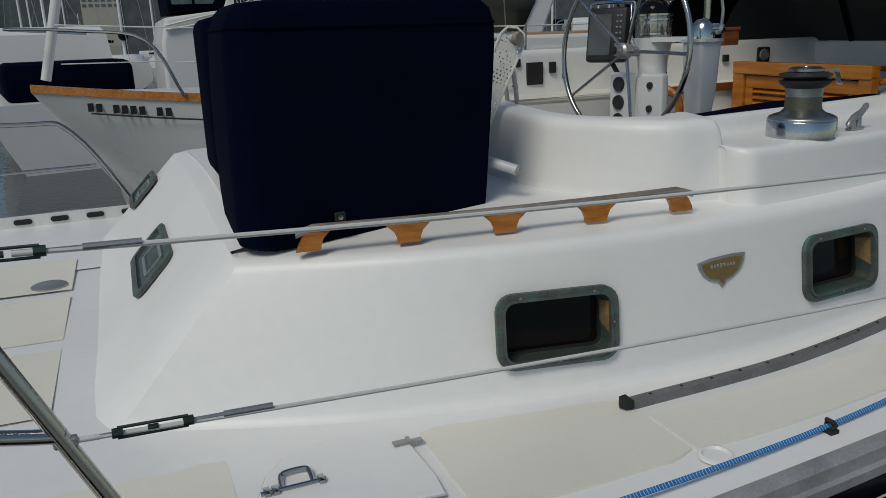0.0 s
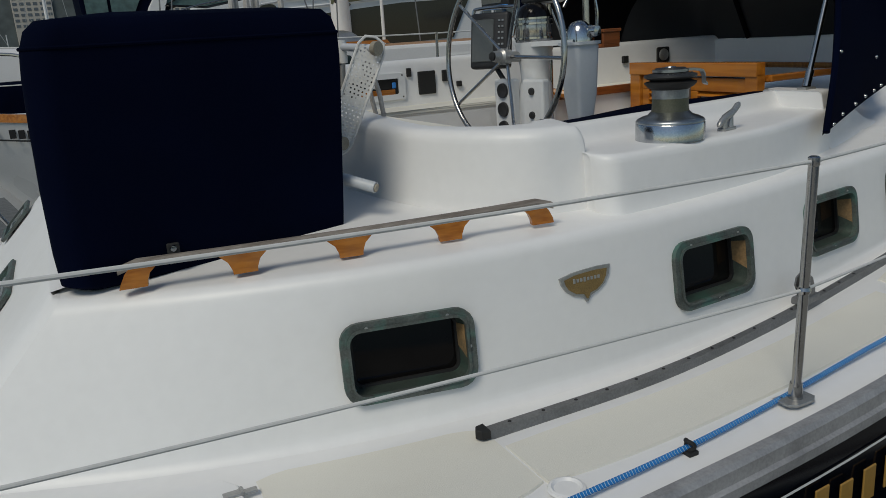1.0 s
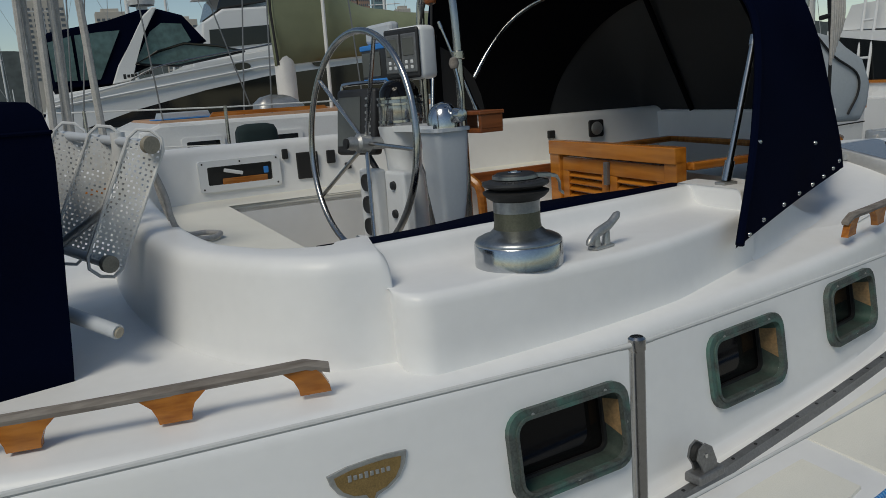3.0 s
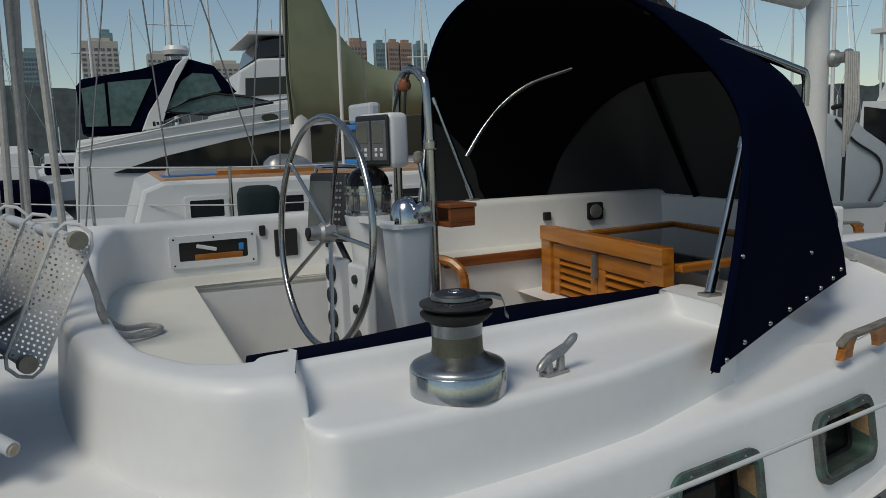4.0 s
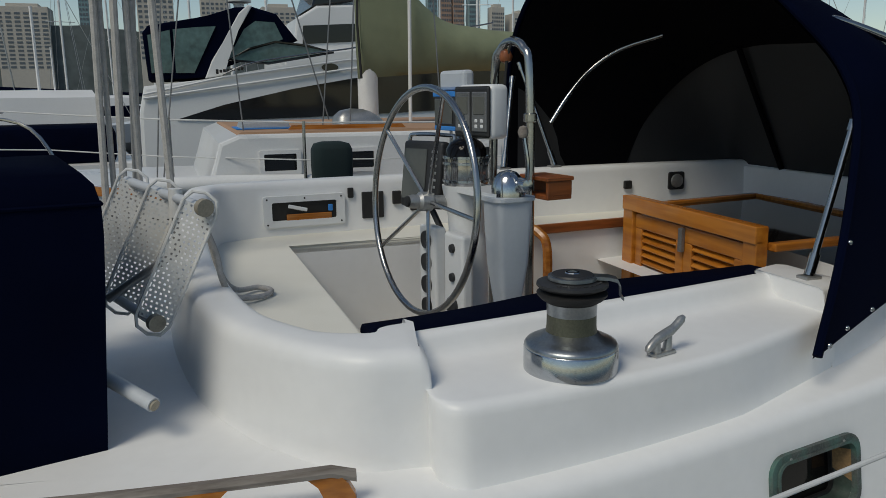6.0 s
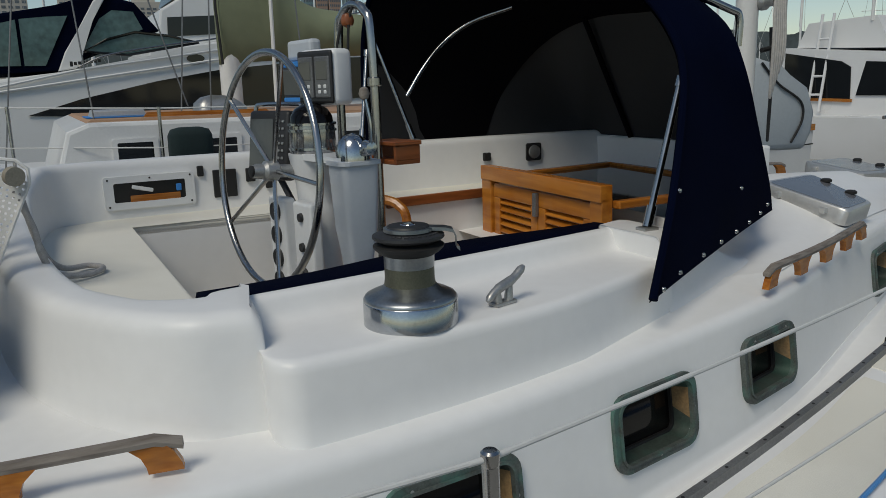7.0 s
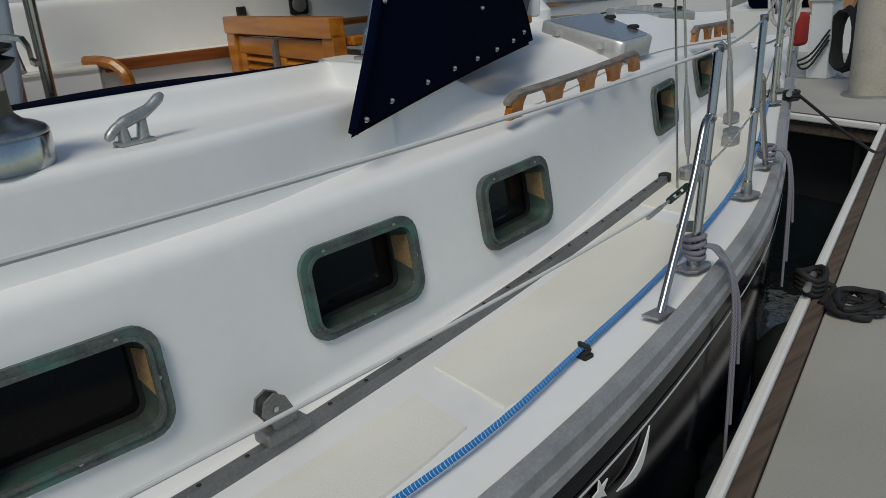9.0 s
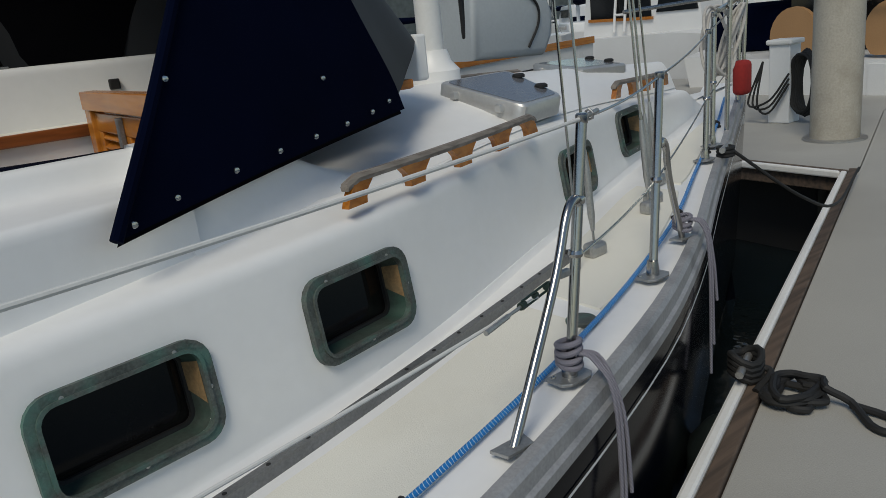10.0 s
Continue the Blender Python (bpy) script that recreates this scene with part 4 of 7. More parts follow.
# ---- winch and cleat ----
def winch(m, name="winch"):
    w = thing(name, "self-tailing chrome winch with black rubber jaws and olive worn drum", "winch")
    part("base", lathe([(0.112, 0.0), (0.112, 0.053), (0.110, 0.056)], 48), M_CHROME, w, "mirror-bright chrome skirt", True, 35)
    part("flange", lathe([(0.110, 0.056), (0.111, 0.060), (0.106, 0.067), (0.092, 0.074), (0.073, 0.080), (0.061, 0.092)], 48), M_WINCHGREY, w, "dull grey chrome flange", True, 50)
    part("drum", lathe([(0.061, 0.089), (0.0585, 0.105), (0.058, 0.135)], 48), M_OLIVE, w, "worn olive-brown drum", True, 50)
    part("drum_band", lathe([(0.0584, 0.134), (0.059, 0.158), (0.060, 0.162)], 48), M_WINCHGREY, w, "grey band", True, 50)
    part("lower_jaw", lathe([(0.055, 0.160), (0.072, 0.170), (0.082, 0.180), (0.083, 0.185), (0.060, 0.192)], 48), M_RUB, w, "ribbed black jaw", True, 35)
    part("upper_jaw", lathe([(0.060, 0.190), (0.080, 0.199), (0.084, 0.203), (0.083, 0.209), (0.05, 0.216)], 48), M_JAW, w, "black jaw with raised ring", True, 35)
    part("cap", lathe([(0.05, 0.214), (0.05, 0.226), (0.047, 0.230), (0.018, 0.2315), (0.017, 0.2315)], 40), M_JAW, w, "", True, 35)
    part("socket", lathe([(0.018, 0.231), (0.0165, 0.2335), (0.012, 0.2335), (0.011, 0.226), (0.001, 0.226)], 16), M_CHROME, w, "chrome handle socket")
    bars = None
    for k in range(9):
        a = radians(-150 + k * 13)
        bars = box((0.010, 0.007, 0.004), (0.066 * math.cos(a), 0.066 * math.sin(a), 0.2125), 0.001, 1, bars, Matrix.Rotation(a + radians(90), 4, "Z"))
    part("raised_bars", bars, M_JAW, w)
    arm = [(0.049, 0.222), (0.085, 0.220), (0.103, 0.215), (0.110, 0.200), (0.111, 0.178), (0.118, 0.172)]
    a = radians(-28)
    rows = [[(r * math.cos(a) - q * math.sin(a), r * math.sin(a) + q * math.cos(a), z + h) for q, h in ((-0.018, -0.004), (0.018, -0.004), (0.018, 0.004), (-0.018, 0.004))] for r, z in arm]
    part("feeder_arm", grid(rows, closed_v=True, caps=True), M_WINCHGREY, w, "grey metal feeder arm", True, 40)
    part("arm_collar", lathe([(0.051, 0.216), (0.057, 0.217), (0.057, 0.225), (0.051, 0.226)], 40), M_WINCHGREY, w, "", True, 35)
    return place(w, m)


M_WINCHGREY = mat("dull chrome", (0.33, 0.35, 0.36), 0.33, 0.95, var=0.18, scale=22, fine=150)
M_OLIVE = mat("worn olive drum", (0.13, 0.13, 0.095), 0.5, 0.75, var=0.22, scale=25, fine=220, bump=0.0004)
M_JAW = mat("black anodised jaw", (0.022, 0.022, 0.023), 0.5, var=0.25, scale=20, fine=160)
winch(Matrix.Translation((1.98, 1.515, SHELF_Z)) @ Matrix.Rotation(radians(5), 4, "Z"))

cleat = thing("jam_cleat", "weathered grey alloy horn cleat on the shelf", "cleat")
own = tube(curve_pts([(-0.055, 0, 0.018), (-0.03, 0, 0.038), (0.0, 0, 0.048), (0.04, 0, 0.060), (0.078, 0, 0.085)], 4), [0.006] + [0.010] * 5 + [0.0125] * 6 + [0.011] * 4 + [0.006], 10)
part("horn", own, M_DULL, cleat, "", True)
own = box((0.075, 0.034, 0.010), (0, 0, 0.005), 0.004)
for q in (-0.018, 0.02):
    tube([(q, 0, 0.004), (q * 1.2, 0, 0.045)], [0.013, 0.009], 10, own)
part("stem", own, M_DULL, cleat, "", True)
place(cleat, Matrix.Translation((2.235, 1.515, SHELF_Z)) @ Matrix.Rotation(radians(15), 4, "Z"))

# ---- cockpit: cushion, wheel, pedestal, controls, doors ----
cushion = thing("cushion", "long dark navy cockpit cushion on the bench", "cushion")
rows = []
for x in steps(1.555, 2.98, 16):
    yi = shelf_in(min(x, 2.95)) + 0.066
    w = 0.16 + 0.05 * math.sin((x - 1.57) * 2.2)
    rows.append([(x, yi + q * w, 1.835 + h + 0.006 * math.sin(6 * x)) for q, h in ((0.0, 0.0), (0.0, 0.028), (0.12, 0.036), (0.85, 0.030), (1.0, 0.01), (1.0, -0.05), (0.0, -0.05))])
part("pad", grid(rows, closed_v=True, caps=True), M_NAVY, cushion, "", True, 50)

HUB = Vector((1.91, 2.47, 2.09))
ped = thing("steering_pedestal", "white steering pedestal with compass, gauges and guard rail", "pedestal")
PB = Vector((2.08, 2.47, 1.34))


def pp(x, y, z):
    return AX9 @ Vector((x, y, z))


part("column", placed(lathe([(0.10, 0.0), (0.085, 0.05), (0.075, 0.55), (0.07, 0.62), (0.062, 0.64), (0.066, 0.70), (0.082, 0.78), (0.085, 0.80), (0.03, 0.805)], 32), Matrix.Identity(4)), M_PLASTIC, ped, "white tapered column", True, 40)
part("compass_body", lathe([(0.078, 0.800), (0.080, 0.81), (0.078, 0.865), (0.076, 0.895)], 32), M_COMPGLASS, ped, "clear compass housing with steel rim", True, 40)
for z0 in (0.812, 0.872, 0.893):
    part("compass_band", lathe([(0.079, z0), (0.083, z0 + 0.001), (0.083, z0 + 0.009), (0.079, z0 + 0.010)], 32), M_CHROME, ped, "", True, 40)
part("compass_dome", lathe([(0.074, 0.900), (0.070, 0.925), (0.055, 0.948), (0.03, 0.962), (0.001, 0.966)], 32), M_DARKGLASS, ped, "smoky black compass dome", True)
for s in (-1, 1):
    gp = part("gauge_panel", placed(box((0.045, 0.13, 0.36), (-0.085, s * 0.095, 0.47), 0.012, 3), AX9), M_PLASTIC, ped, "white gauge panel")
    for k in range(4 if s > 0 else 3):
        z0 = 0.60 - k * (0.082 if s > 0 else 0.10)
        part("gauge", lathe([(0.001, 0.010), (0.026, 0.010), (0.031, 0.012), (0.033, 0.006), (0.033, 0.0)] if (s > 0 or k == 2) else [(0.001, 0.012), (0.014, 0.010), (0.016, 0.0)], 20, at=AX9 @ Vector((-0.107, s * 0.095, z0)), m=AX9 @ Matrix.Rotation(radians(-90), 4, "Y")), M_JAW, gp, "black round gauge", True, 40)
part("guard_rail", tube(curve_pts([pp(0.16, -0.16, 0.0), pp(0.16, -0.16, 0.6), pp(0.16, -0.15, 1.16), pp(0.16, -0.11, 1.26), pp(0.16, -0.04, 1.285), pp(0.16, 0.03, 1.26), pp(0.16, 0.07, 1.16), pp(0.16, 0.08, 0.6), pp(0.16, 0.08, 0.0)], 6), 0.0155, 12), M_STEEL, ped, "bent stainless guard", True)
part("clamp", lathe([(0.017, -0.015), (0.023, -0.012), (0.023, 0.012), (0.017, 0.015)], 16, at=pp(0.16, -0.155, 1.03)), M_STEEL, ped, "", True)
R = 0.385
wheel = part("steering_wheel", tube([(0.0, R * math.cos(2 * math.pi * k / 64), R * math.sin(2 * math.pi * k / 64)) for k in range(64)], 0.0118, 12, closed=True), M_STEEL, ped, "polished stainless five-spoke wheel", True)
for k in range(5):
    a = radians(38 + 72 * k)
    part("spoke", tube([(0.03, 0.02 * math.cos(a), 0.02 * math.sin(a)), (0.0, R * math.cos(a), R * math.sin(a))], 0.0075, 8), M_STEEL, wheel, "", True)
part("hub", lathe([(0.001, -0.045), (0.020, -0.044), (0.024, -0.03), (0.024, -0.01), (0.034, 0.0), (0.034, 0.04), (0.022, 0.05), (0.022, 0.12)], 20, m=Matrix.Rotation(radians(90), 4, "Y")), M_DULL, wheel, "", True, 40)
part("centre_nut", lathe([(0.001, -0.055), (0.018, -0.052), (0.020, -0.03)], 12, m=Matrix.Rotation(radians(90), 4, "Y")), M_RUB, wheel, "black centre nut", True)
wheel.matrix_basis = Matrix.Translation(HUB - PB) @ AX9 @ Matrix.Rotation(radians(4), 4, "Y")
place(ped, Matrix.Translation(PB))

inst = thing("instrument_box", "white instrument pod with two grey displays on the guard rail", "instrument")
own = box((0.085, 0.185, 0.185), (0, 0, 0), 0.02, 3)
part("case", own, M_PLASTIC, inst, "", True)
part("bezel", box((0.012, 0.175, 0.172), (-0.046, 0, 0), 0.008, 2), M_JAW, inst, "dark bezel")
for s in (-1, 1):
    d_ = part("display", box((0.008, 0.074, 0.135), (-0.052, s * 0.042, 0), 0.004, 2), M_TRACK, inst, "dark grey instrument face")
    part("screen", box((0.004, 0.056, 0.062), (-0.056, s * 0.042, 0.022), 0.002, 1), M_LCD, d_, "grey LCD screen")
    for k in range(4):
        part("button", box((0.004, 0.014, 0.012), (-0.056, s * 0.042 + (-0.014 if k % 2 else 0.014), -0.030 - 0.018 * (k // 2)), 0.002, 1), M_PLASTIC, d_)
place(inst, Matrix.Translation((2.145, 2.48, 2.39)) @ AX9 @ Matrix.Rotation(radians(12), 4, "Z"))
lany = thing("lanyard", "black and yellow cord hanging from the guard rail", "cord")
tp = PB + pp(0.16, -0.04, 1.285)
part("cord", tube(curve_pts([tp + Vector((0, 0, 0.018)), tp + Vector((-0.03, 0.02, -0.05)), tp + Vector((-0.055, 0.03, -0.15)), tp + Vector((-0.06, 0.035, -0.33))], 5), 0.005, 8), M_RUB, lany, "", True)
part("cord", tube(curve_pts([tp + Vector((0, -0.02, 0.016)), tp + Vector((-0.02, -0.01, -0.05)), tp + Vector((-0.03, -0.01, -0.16))], 5), 0.005, 8), M_RUB, lany, "", True)
part("knot", lathe([(0.001, -0.025), (0.02, -0.015), (0.024, 0.0), (0.018, 0.018), (0.001, 0.025)], 10, at=tp + Vector((-0.02, 0.005, -0.05))), M_MAHOG, lany, "brown knot", True)

plot = thing("chart_plotter", "dark chart plotter with keypad beside the compass", "display")
part("case", box((0.05, 0.20, 0.25), (0, 0, 0), 0.015, 3), M_JAW, plot, "", True)
part("screen", box((0.004, 0.115, 0.19), (-0.027, 0.03, 0.0), 0.003, 1), M_LCD, plot, "dull grey screen")
for k in range(14):
    part("key", box((0.005, 0.012, 0.010), (-0.027, -0.055 - 0.018 * (k % 2), 0.085 - 0.026 * (k // 2)), 0.002, 1), M_DULL, plot)
part("bracket", tube(curve_pts([(0.02, -0.10, 0.02), (0.02, -0.115, 0.135), (0.02, -0.08, 0.15), (0.02, 0.08, 0.15), (0.02, 0.11, 0.13), (0.02, 0.11, 0.02)], 4), 0.008, 8), M_STEEL, plot, "", True)
part("stalk", tube([(0.03, 0, -0.10), (0.05, -0.09, -0.24)], 0.012, 8), M_JAW, plot)
place(plot, Matrix.Translation((2.01, 2.72, 2.155)) @ Matrix.Rotation(radians(30), 4, "Z") @ Matrix.Rotation(radians(8), 4, "Y"))
rad = thing("radar_display", "grey display with blue tape and a clear cover", "display")
part("case", box((0.06, 0.22, 0.14), (0, 0, 0), 0.012, 2), M_JAW, rad, "", True)
part("screen", box((0.004, 0.15, 0.10), (-0.032, 0.02, 0), 0.002, 1), M_LCD, rad)
M_TAPE = mat("blue masking tape", (0.03, 0.22, 0.60), 0.7, var=0.1)
part("tape", box((0.066, 0.225, 0.022), (0, 0, 0.070), 0.003, 1), M_TAPE, rad, "blue tape")
part("tape", box((0.066, 0.20, 0.018), (0, 0, -0.068), 0.003, 1), M_TAPE, rad)
part("cover", box((0.05, 0.21, 0.08), (0.02, 0, 0.125), 0.014, 2), M_GREYPL, rad, "pale plastic hood")
part("stalk", tube([(0.02, 0, -0.07), (0.0, -0.3, -0.5)], 0.012, 8), M_DULL, rad)
place(rad, Matrix.Translation((2.22, 2.99, 2.38)) @ AX9)

thr = thing("throttle_box", "light grey control box with a chrome throttle dome", "engine control")
own = grid([[(x * w, y * d, z) for x, y in round_rect(1, 1, 0.16, 3)] for z, w, d in ((-0.42, 0.045, 0.055), (-0.36, 0.065, 0.065), (-0.20, 0.112, 0.095), (-0.02, 0.132, 0.105), (0.0, 0.132, 0.105))], closed_v=True, caps=True)
part("case", own, M_GREYPL, thr, "pale grey tapered case", True, 35)
part("rim", plate([(x, y) for x, y in round_rect(0.150, 0.122, 0.026, 3)], 0.0, 0.012), M_GREYPL, thr)
part("dome", lathe([(0.054, 0.012), (0.053, 0.042), (0.044, 0.070), (0.028, 0.088), (0.001, 0.096)], 24), M_CHROME, thr, "chrome dome", True)
part("pivot", lathe([(0.001, 0.085), (0.020, 0.082), (0.024, 0.06), (0.024, 0.03)], 16, at=(0.02, 0, 0.05), m=Matrix.Rotation(radians(90), 4, "X")), M_CHROME, thr, "", True)
lev = part("lever", tube(curve_pts([(0.02, -0.075, 0.05), (0.02, -0.08, 0.12), (0.012, -0.07, 0.20)], 4), 0.007, 8), M_CHROME, thr, "chrome lever", True)
part("lever_knob", lathe([(0.001, -0.02), (0.012, -0.016), (0.017, 0.0), (0.012, 0.016), (0.001, 0.02)], 14, at=(0.010, -0.068, 0.215)), M_TEAKGREY, lev, "", True)
place(thr, Matrix.Translation((2.115, 2.19, 2.12)) @ AX9)
part("bridge", placed(plate(round_rect(0.12, 0.30, 0.03, 3), 0, 0.02), Matrix.Translation((2.10, 2.31, 2.122)) @ AX9), M_PLASTIC, ped).matrix_parent_inverse = Matrix.Translation(-PB)

tray = thing("teak_tray", "red-brown wooden drinks tray on the guard", "tray")
own = box((0.10, 0.16, 0.016), (0, 0, -0.04), 0.003)
for q in (-0.074, 0.074):
    box((0.10, 0.014, 0.05), (0, q, -0.01), 0.003, 2, own)
part("tray_sides", own, M_MAHOG, tray)
part("tray_top", box((0.11, 0.17, 0.014), (0, 0, 0.022), 0.003), M_MAHOG, tray)
place(tray, Matrix.Translation((2.33, 2.35, 2.145)) @ AX9)

# companionway doors
door = thing("companionway_doors", "varnished teak companionway with two louvered doors", "door")
DW = 1.02
D0, D1 = Vector((3.12, 3.06, 0)), Vector((3.07, 2.12, 0))
dd = (D1 - D0).normalized()
dm = Matrix(((dd.x, -dd.y, 0, D0.x), (dd.y, dd.x, 0, D0.y), (0, 0, 1, 0), (0, 0, 0, 1)))


def dbox(name, x0, x1, z0, z1, t, parent=None, label="", off=0.0, material=None):
    own = placed(box((x1 - x0, t, z1 - z0), ((x0 + x1) / 2, off, (z0 + z1) / 2), 0.004), dm)
    return part(name, own, material or M_TEAKDOOR, parent or door, label)


L = (D1 - D0).length
dbox("side_post", 0.0, 0.085, 1.45, 1.975, 0.05)
dbox("top_beam", 0.0, L, 1.915, 1.98, 0.055, None, "worn varnished beam", -0.004)
dbox("side_post", L - 0.075, L, 1.45, 1.93, 0.05)
for k, x0 in enumerate((0.092, 0.478)):
    x1 = x0 + 0.382
    dl = dbox("door_leaf", x0, x1, 1.84, 1.905, 0.032, None, "louvered teak door", 0.004)
    dbox("stile", x0, x0 + 0.055, 1.42, 1.84, 0.03, dl, "", 0.004)
    dbox("stile", x1 - 0.055, x1, 1.42, 1.84, 0.03, dl, "", 0.004)
    for j in range(12):
        zz = 1.825 - j * 0.033
        own = placed(box((x1 - x0 - 0.11, 0.034, 0.008), ((x0 + x1) / 2, 0.004, zz), 0.002, 1, None, Matrix.Rotation(radians(38), 4, "X")), dm)
        part("slat", own, M_TEAKDOOR, dl)
hinge_ = dbox("latch", 0.463, 0.489, 1.80, 1.90, 0.02, None, "dark metal latch", -0.022, M_TRACK)
hatchtop = thing("sliding_hatch", "smoked sliding hatch in a teak frame", "hatch")
part("panel", plate([(3.16, 3.10), (3.13, 2.14), (3.85, 2.14), (4.0, 3.24)], 1.885, 1.905), M_DARKGLASS, hatchtop, "dark glossy panel")
for a, b in (((3.20, 3.13), (4.02, 3.24)), ((4.02, 3.24), (3.88, 2.12)), ((3.88, 2.12), (3.10, 2.11))):
    a, b = Vector((*a, 1.905)), Vector((*b, 1.905))
    own = box(((b - a).length, 0.045, 0.03), (0, 0, 0), 0.006)
    part("frame", placed(own, Matrix.Translation((a + b) / 2) @ Matrix.Rotation(math.atan2(b.y - a.y, b.x - a.x), 4, "Z")), M_TEAK, hatchtop, "varnished teak frame")
bm = box((0.05, 1.25, 0.16), (4.03, 2.85, 1.98), 0.01)
part("bulkhead_sill", bm, M_GEL, boat)

trim = thing("bench_trim", "red-brown varnished trim along the bench edge", "trim", kind="structure")
part("edge", placed(box((0.82, 0.02, 0.045), (0, 0, 0), 0.005), Matrix.Translation((3.02, 3.118, 1.838)) @ Matrix.Rotation(radians(4.3), 4, "Z")), M_MAHOG, trim)
own = tube(curve_pts([(2.66, 2.98, 1.45), (2.66, 2.98, 1.76), (2.64, 3.02, 1.835), (2.60, 3.07, 1.858), (2.55, 3.12, 1.862)], 5), 0.022, 8)
part("curved_end", own, M_TEAK, trim, "curved teak bench end", True)

# port coaming: cubby, plates, lamp
cub = thing("coaming_cubby", "white-framed open cubby with boat tools inside", "cubby")
cmx = Matrix.Translation((1.645, 3.322, 1.958)) @ Matrix.Rotation(radians(3), 4, "Z") @ Matrix.Rotation(radians(90), 4, "X")
part("frame", ring_plate(round_rect(0.36, 0.135, 0.012), round_rect(0.285, 0.08, 0.008), -0.01, 0.014, cmx), M_PLASTIC, cub)
# no hollow here: a flat dark plate paints the shade inside the cubby
part("recess", plate(round_rect(0.29, 0.085, 0.008), -0.004, 0.002, m=cmx), M_DARKIN, cub, "flat dark plate for the shade inside")
part("wooden_tool", placed(box((0.20, 0.028, 0.008), (0.02, -0.028, 0.008), 0.003), cmx), M_TEAK, cub)
part("white_tool", placed(box((0.085, 0.016, 0.008), (-0.03, 0.012, 0.009), 0.003, 1, None, Matrix.Rotation(radians(-14), 4, "Z")), cmx), M_PLASTIC, cub)
part("blue_cap", placed(box((0.022, 0.03, 0.008), (0.115, 0.006, 0.009), 0.004), cmx), M_TAPE, cub)
for sx, sy in ((-1, -1), (-1, 1), (1, -1), (1, 1), (0, 1)):
    part("screw", placed(lathe([(0.0005, 0.016), (0.004, 0.0155), (0.0045, 0.013)], 8, at=(sx * 0.163, sy * 0.055, 0)), cmx), M_RUB, cub)
for x, z, w, h in ((1.856, 2.022, 0.026, 0.045), (1.957, 1.962, 0.10, 0.12), (2.07, 1.99, 0.04, 0.06), (2.15, 1.94, 0.03, 0.03)):
    swp = thing("switch_plate", "small black switch cover on the coaming", "switch", group="coaming switches")
    part("cover", box((w, 0.016, h), (x, 3.335, z), 0.004), M_RUB, swp)
lampt = thing("courtesy_light", "square black plate with a round chrome lamp", "lamp")
lm = Matrix.Translation((3.585, 3.345, 1.995)) @ Matrix.Rotation(radians(90), 4, "X")
part("plate", plate(round_rect(0.092, 0.092, 0.012), -0.004, 0.008, m=lm), M_RUB, lampt)
part("lens", placed(lathe([(0.036, 0.008), (0.034, 0.016), (0.02, 0.020), (0.001, 0.021)], 20), lm), M_DULL, lampt, "chrome reflector", True)
swp = thing("switch_plate", "small black socket on the coaming", "switch", group="coaming switches")
part("cover", box((0.042, 0.02, 0.042), (3.305, 3.36, 1.985), 0.005), M_RUB, swp)

# canopy poles
def pole(a, b, label, r=0.011):
    p_ = thing("canopy_pole", label, "pole", group="canopy poles")
    a, b = Vector(a), Vector(b)
    part("tube", tube([a, b], r, 12), M_STEEL, p_, "", True)
    part("end_fitting", tube([a, a.lerp(b, 0.14)], r * 1.5, 12), M_STEEL, p_, "", True)
    part("end_fitting", tube([b, b.lerp(a, 0.07)], r * 1.4, 12), M_STEEL, p_, "", True)
    part("foot", box((0.06, 0.045, 0.012), a - Vector((0, 0, 0.006)), 0.003), M_DULL, p_)
    return p_


pole((2.955, 1.785, 1.889), (3.10, 1.805, 2.36), "bright stainless pole holding up the canopy")
pole((2.915, 3.42, 2.095), (2.776, 3.55, 2.60), "stainless pole at the far side of the canopy")
pole((2.64, 3.42, 2.095), (2.738, 3.54, 2.53), "stainless pole at the far side of the canopy")
hoopr = thing("canopy_bow", "bent stainless bow under the canopy", "bow")
part("tube", tube(curve_pts([(2.855, 3.35, 2.307), (2.95, 3.35, 2.44), (3.069, 3.35, 2.562), (3.2, 3.3, 2.654), (3.363, 3.2, 2.714)], 6), 0.011, 10), M_STEEL, hoopr, "", True)
grab = thing("grab_bar", "stainless grab bar over the canopy", "rail")
part("tube", tube(curve_pts([(3.17, 2.05, 2.61), (3.185, 2.04, 2.66), (3.225, 2.02, 2.675), (3.46, 1.955, 2.59), (3.505, 1.945, 2.56), (3.505, 1.945, 2.46)], 5), 0.014, 10), M_STEEL, grab, "", True)
snaps = [(2.755, 1.50, 1.775), (2.86, 1.545, 1.80), (3.02, 1.61, 1.82), (3.16, 1.67, 1.835), (3.29, 1.725, 1.845), (3.42, 1.785, 1.855), (3.54, 1.84, 1.868), (3.63, 1.885, 1.885), (3.36, 1.775, 1.98), (2.90, 1.60, 2.03)]
for p in snaps:
    sn = part("snap", lathe([(0.0005, 0.004), (0.006, 0.003), (0.0075, 0.0)], 12, at=Vector(p) + Vector((0, -0.006, 0)), m=Matrix.Rotation(radians(90), 4, "X")), M_CHROME, dodger, "chrome snap fastener", True)

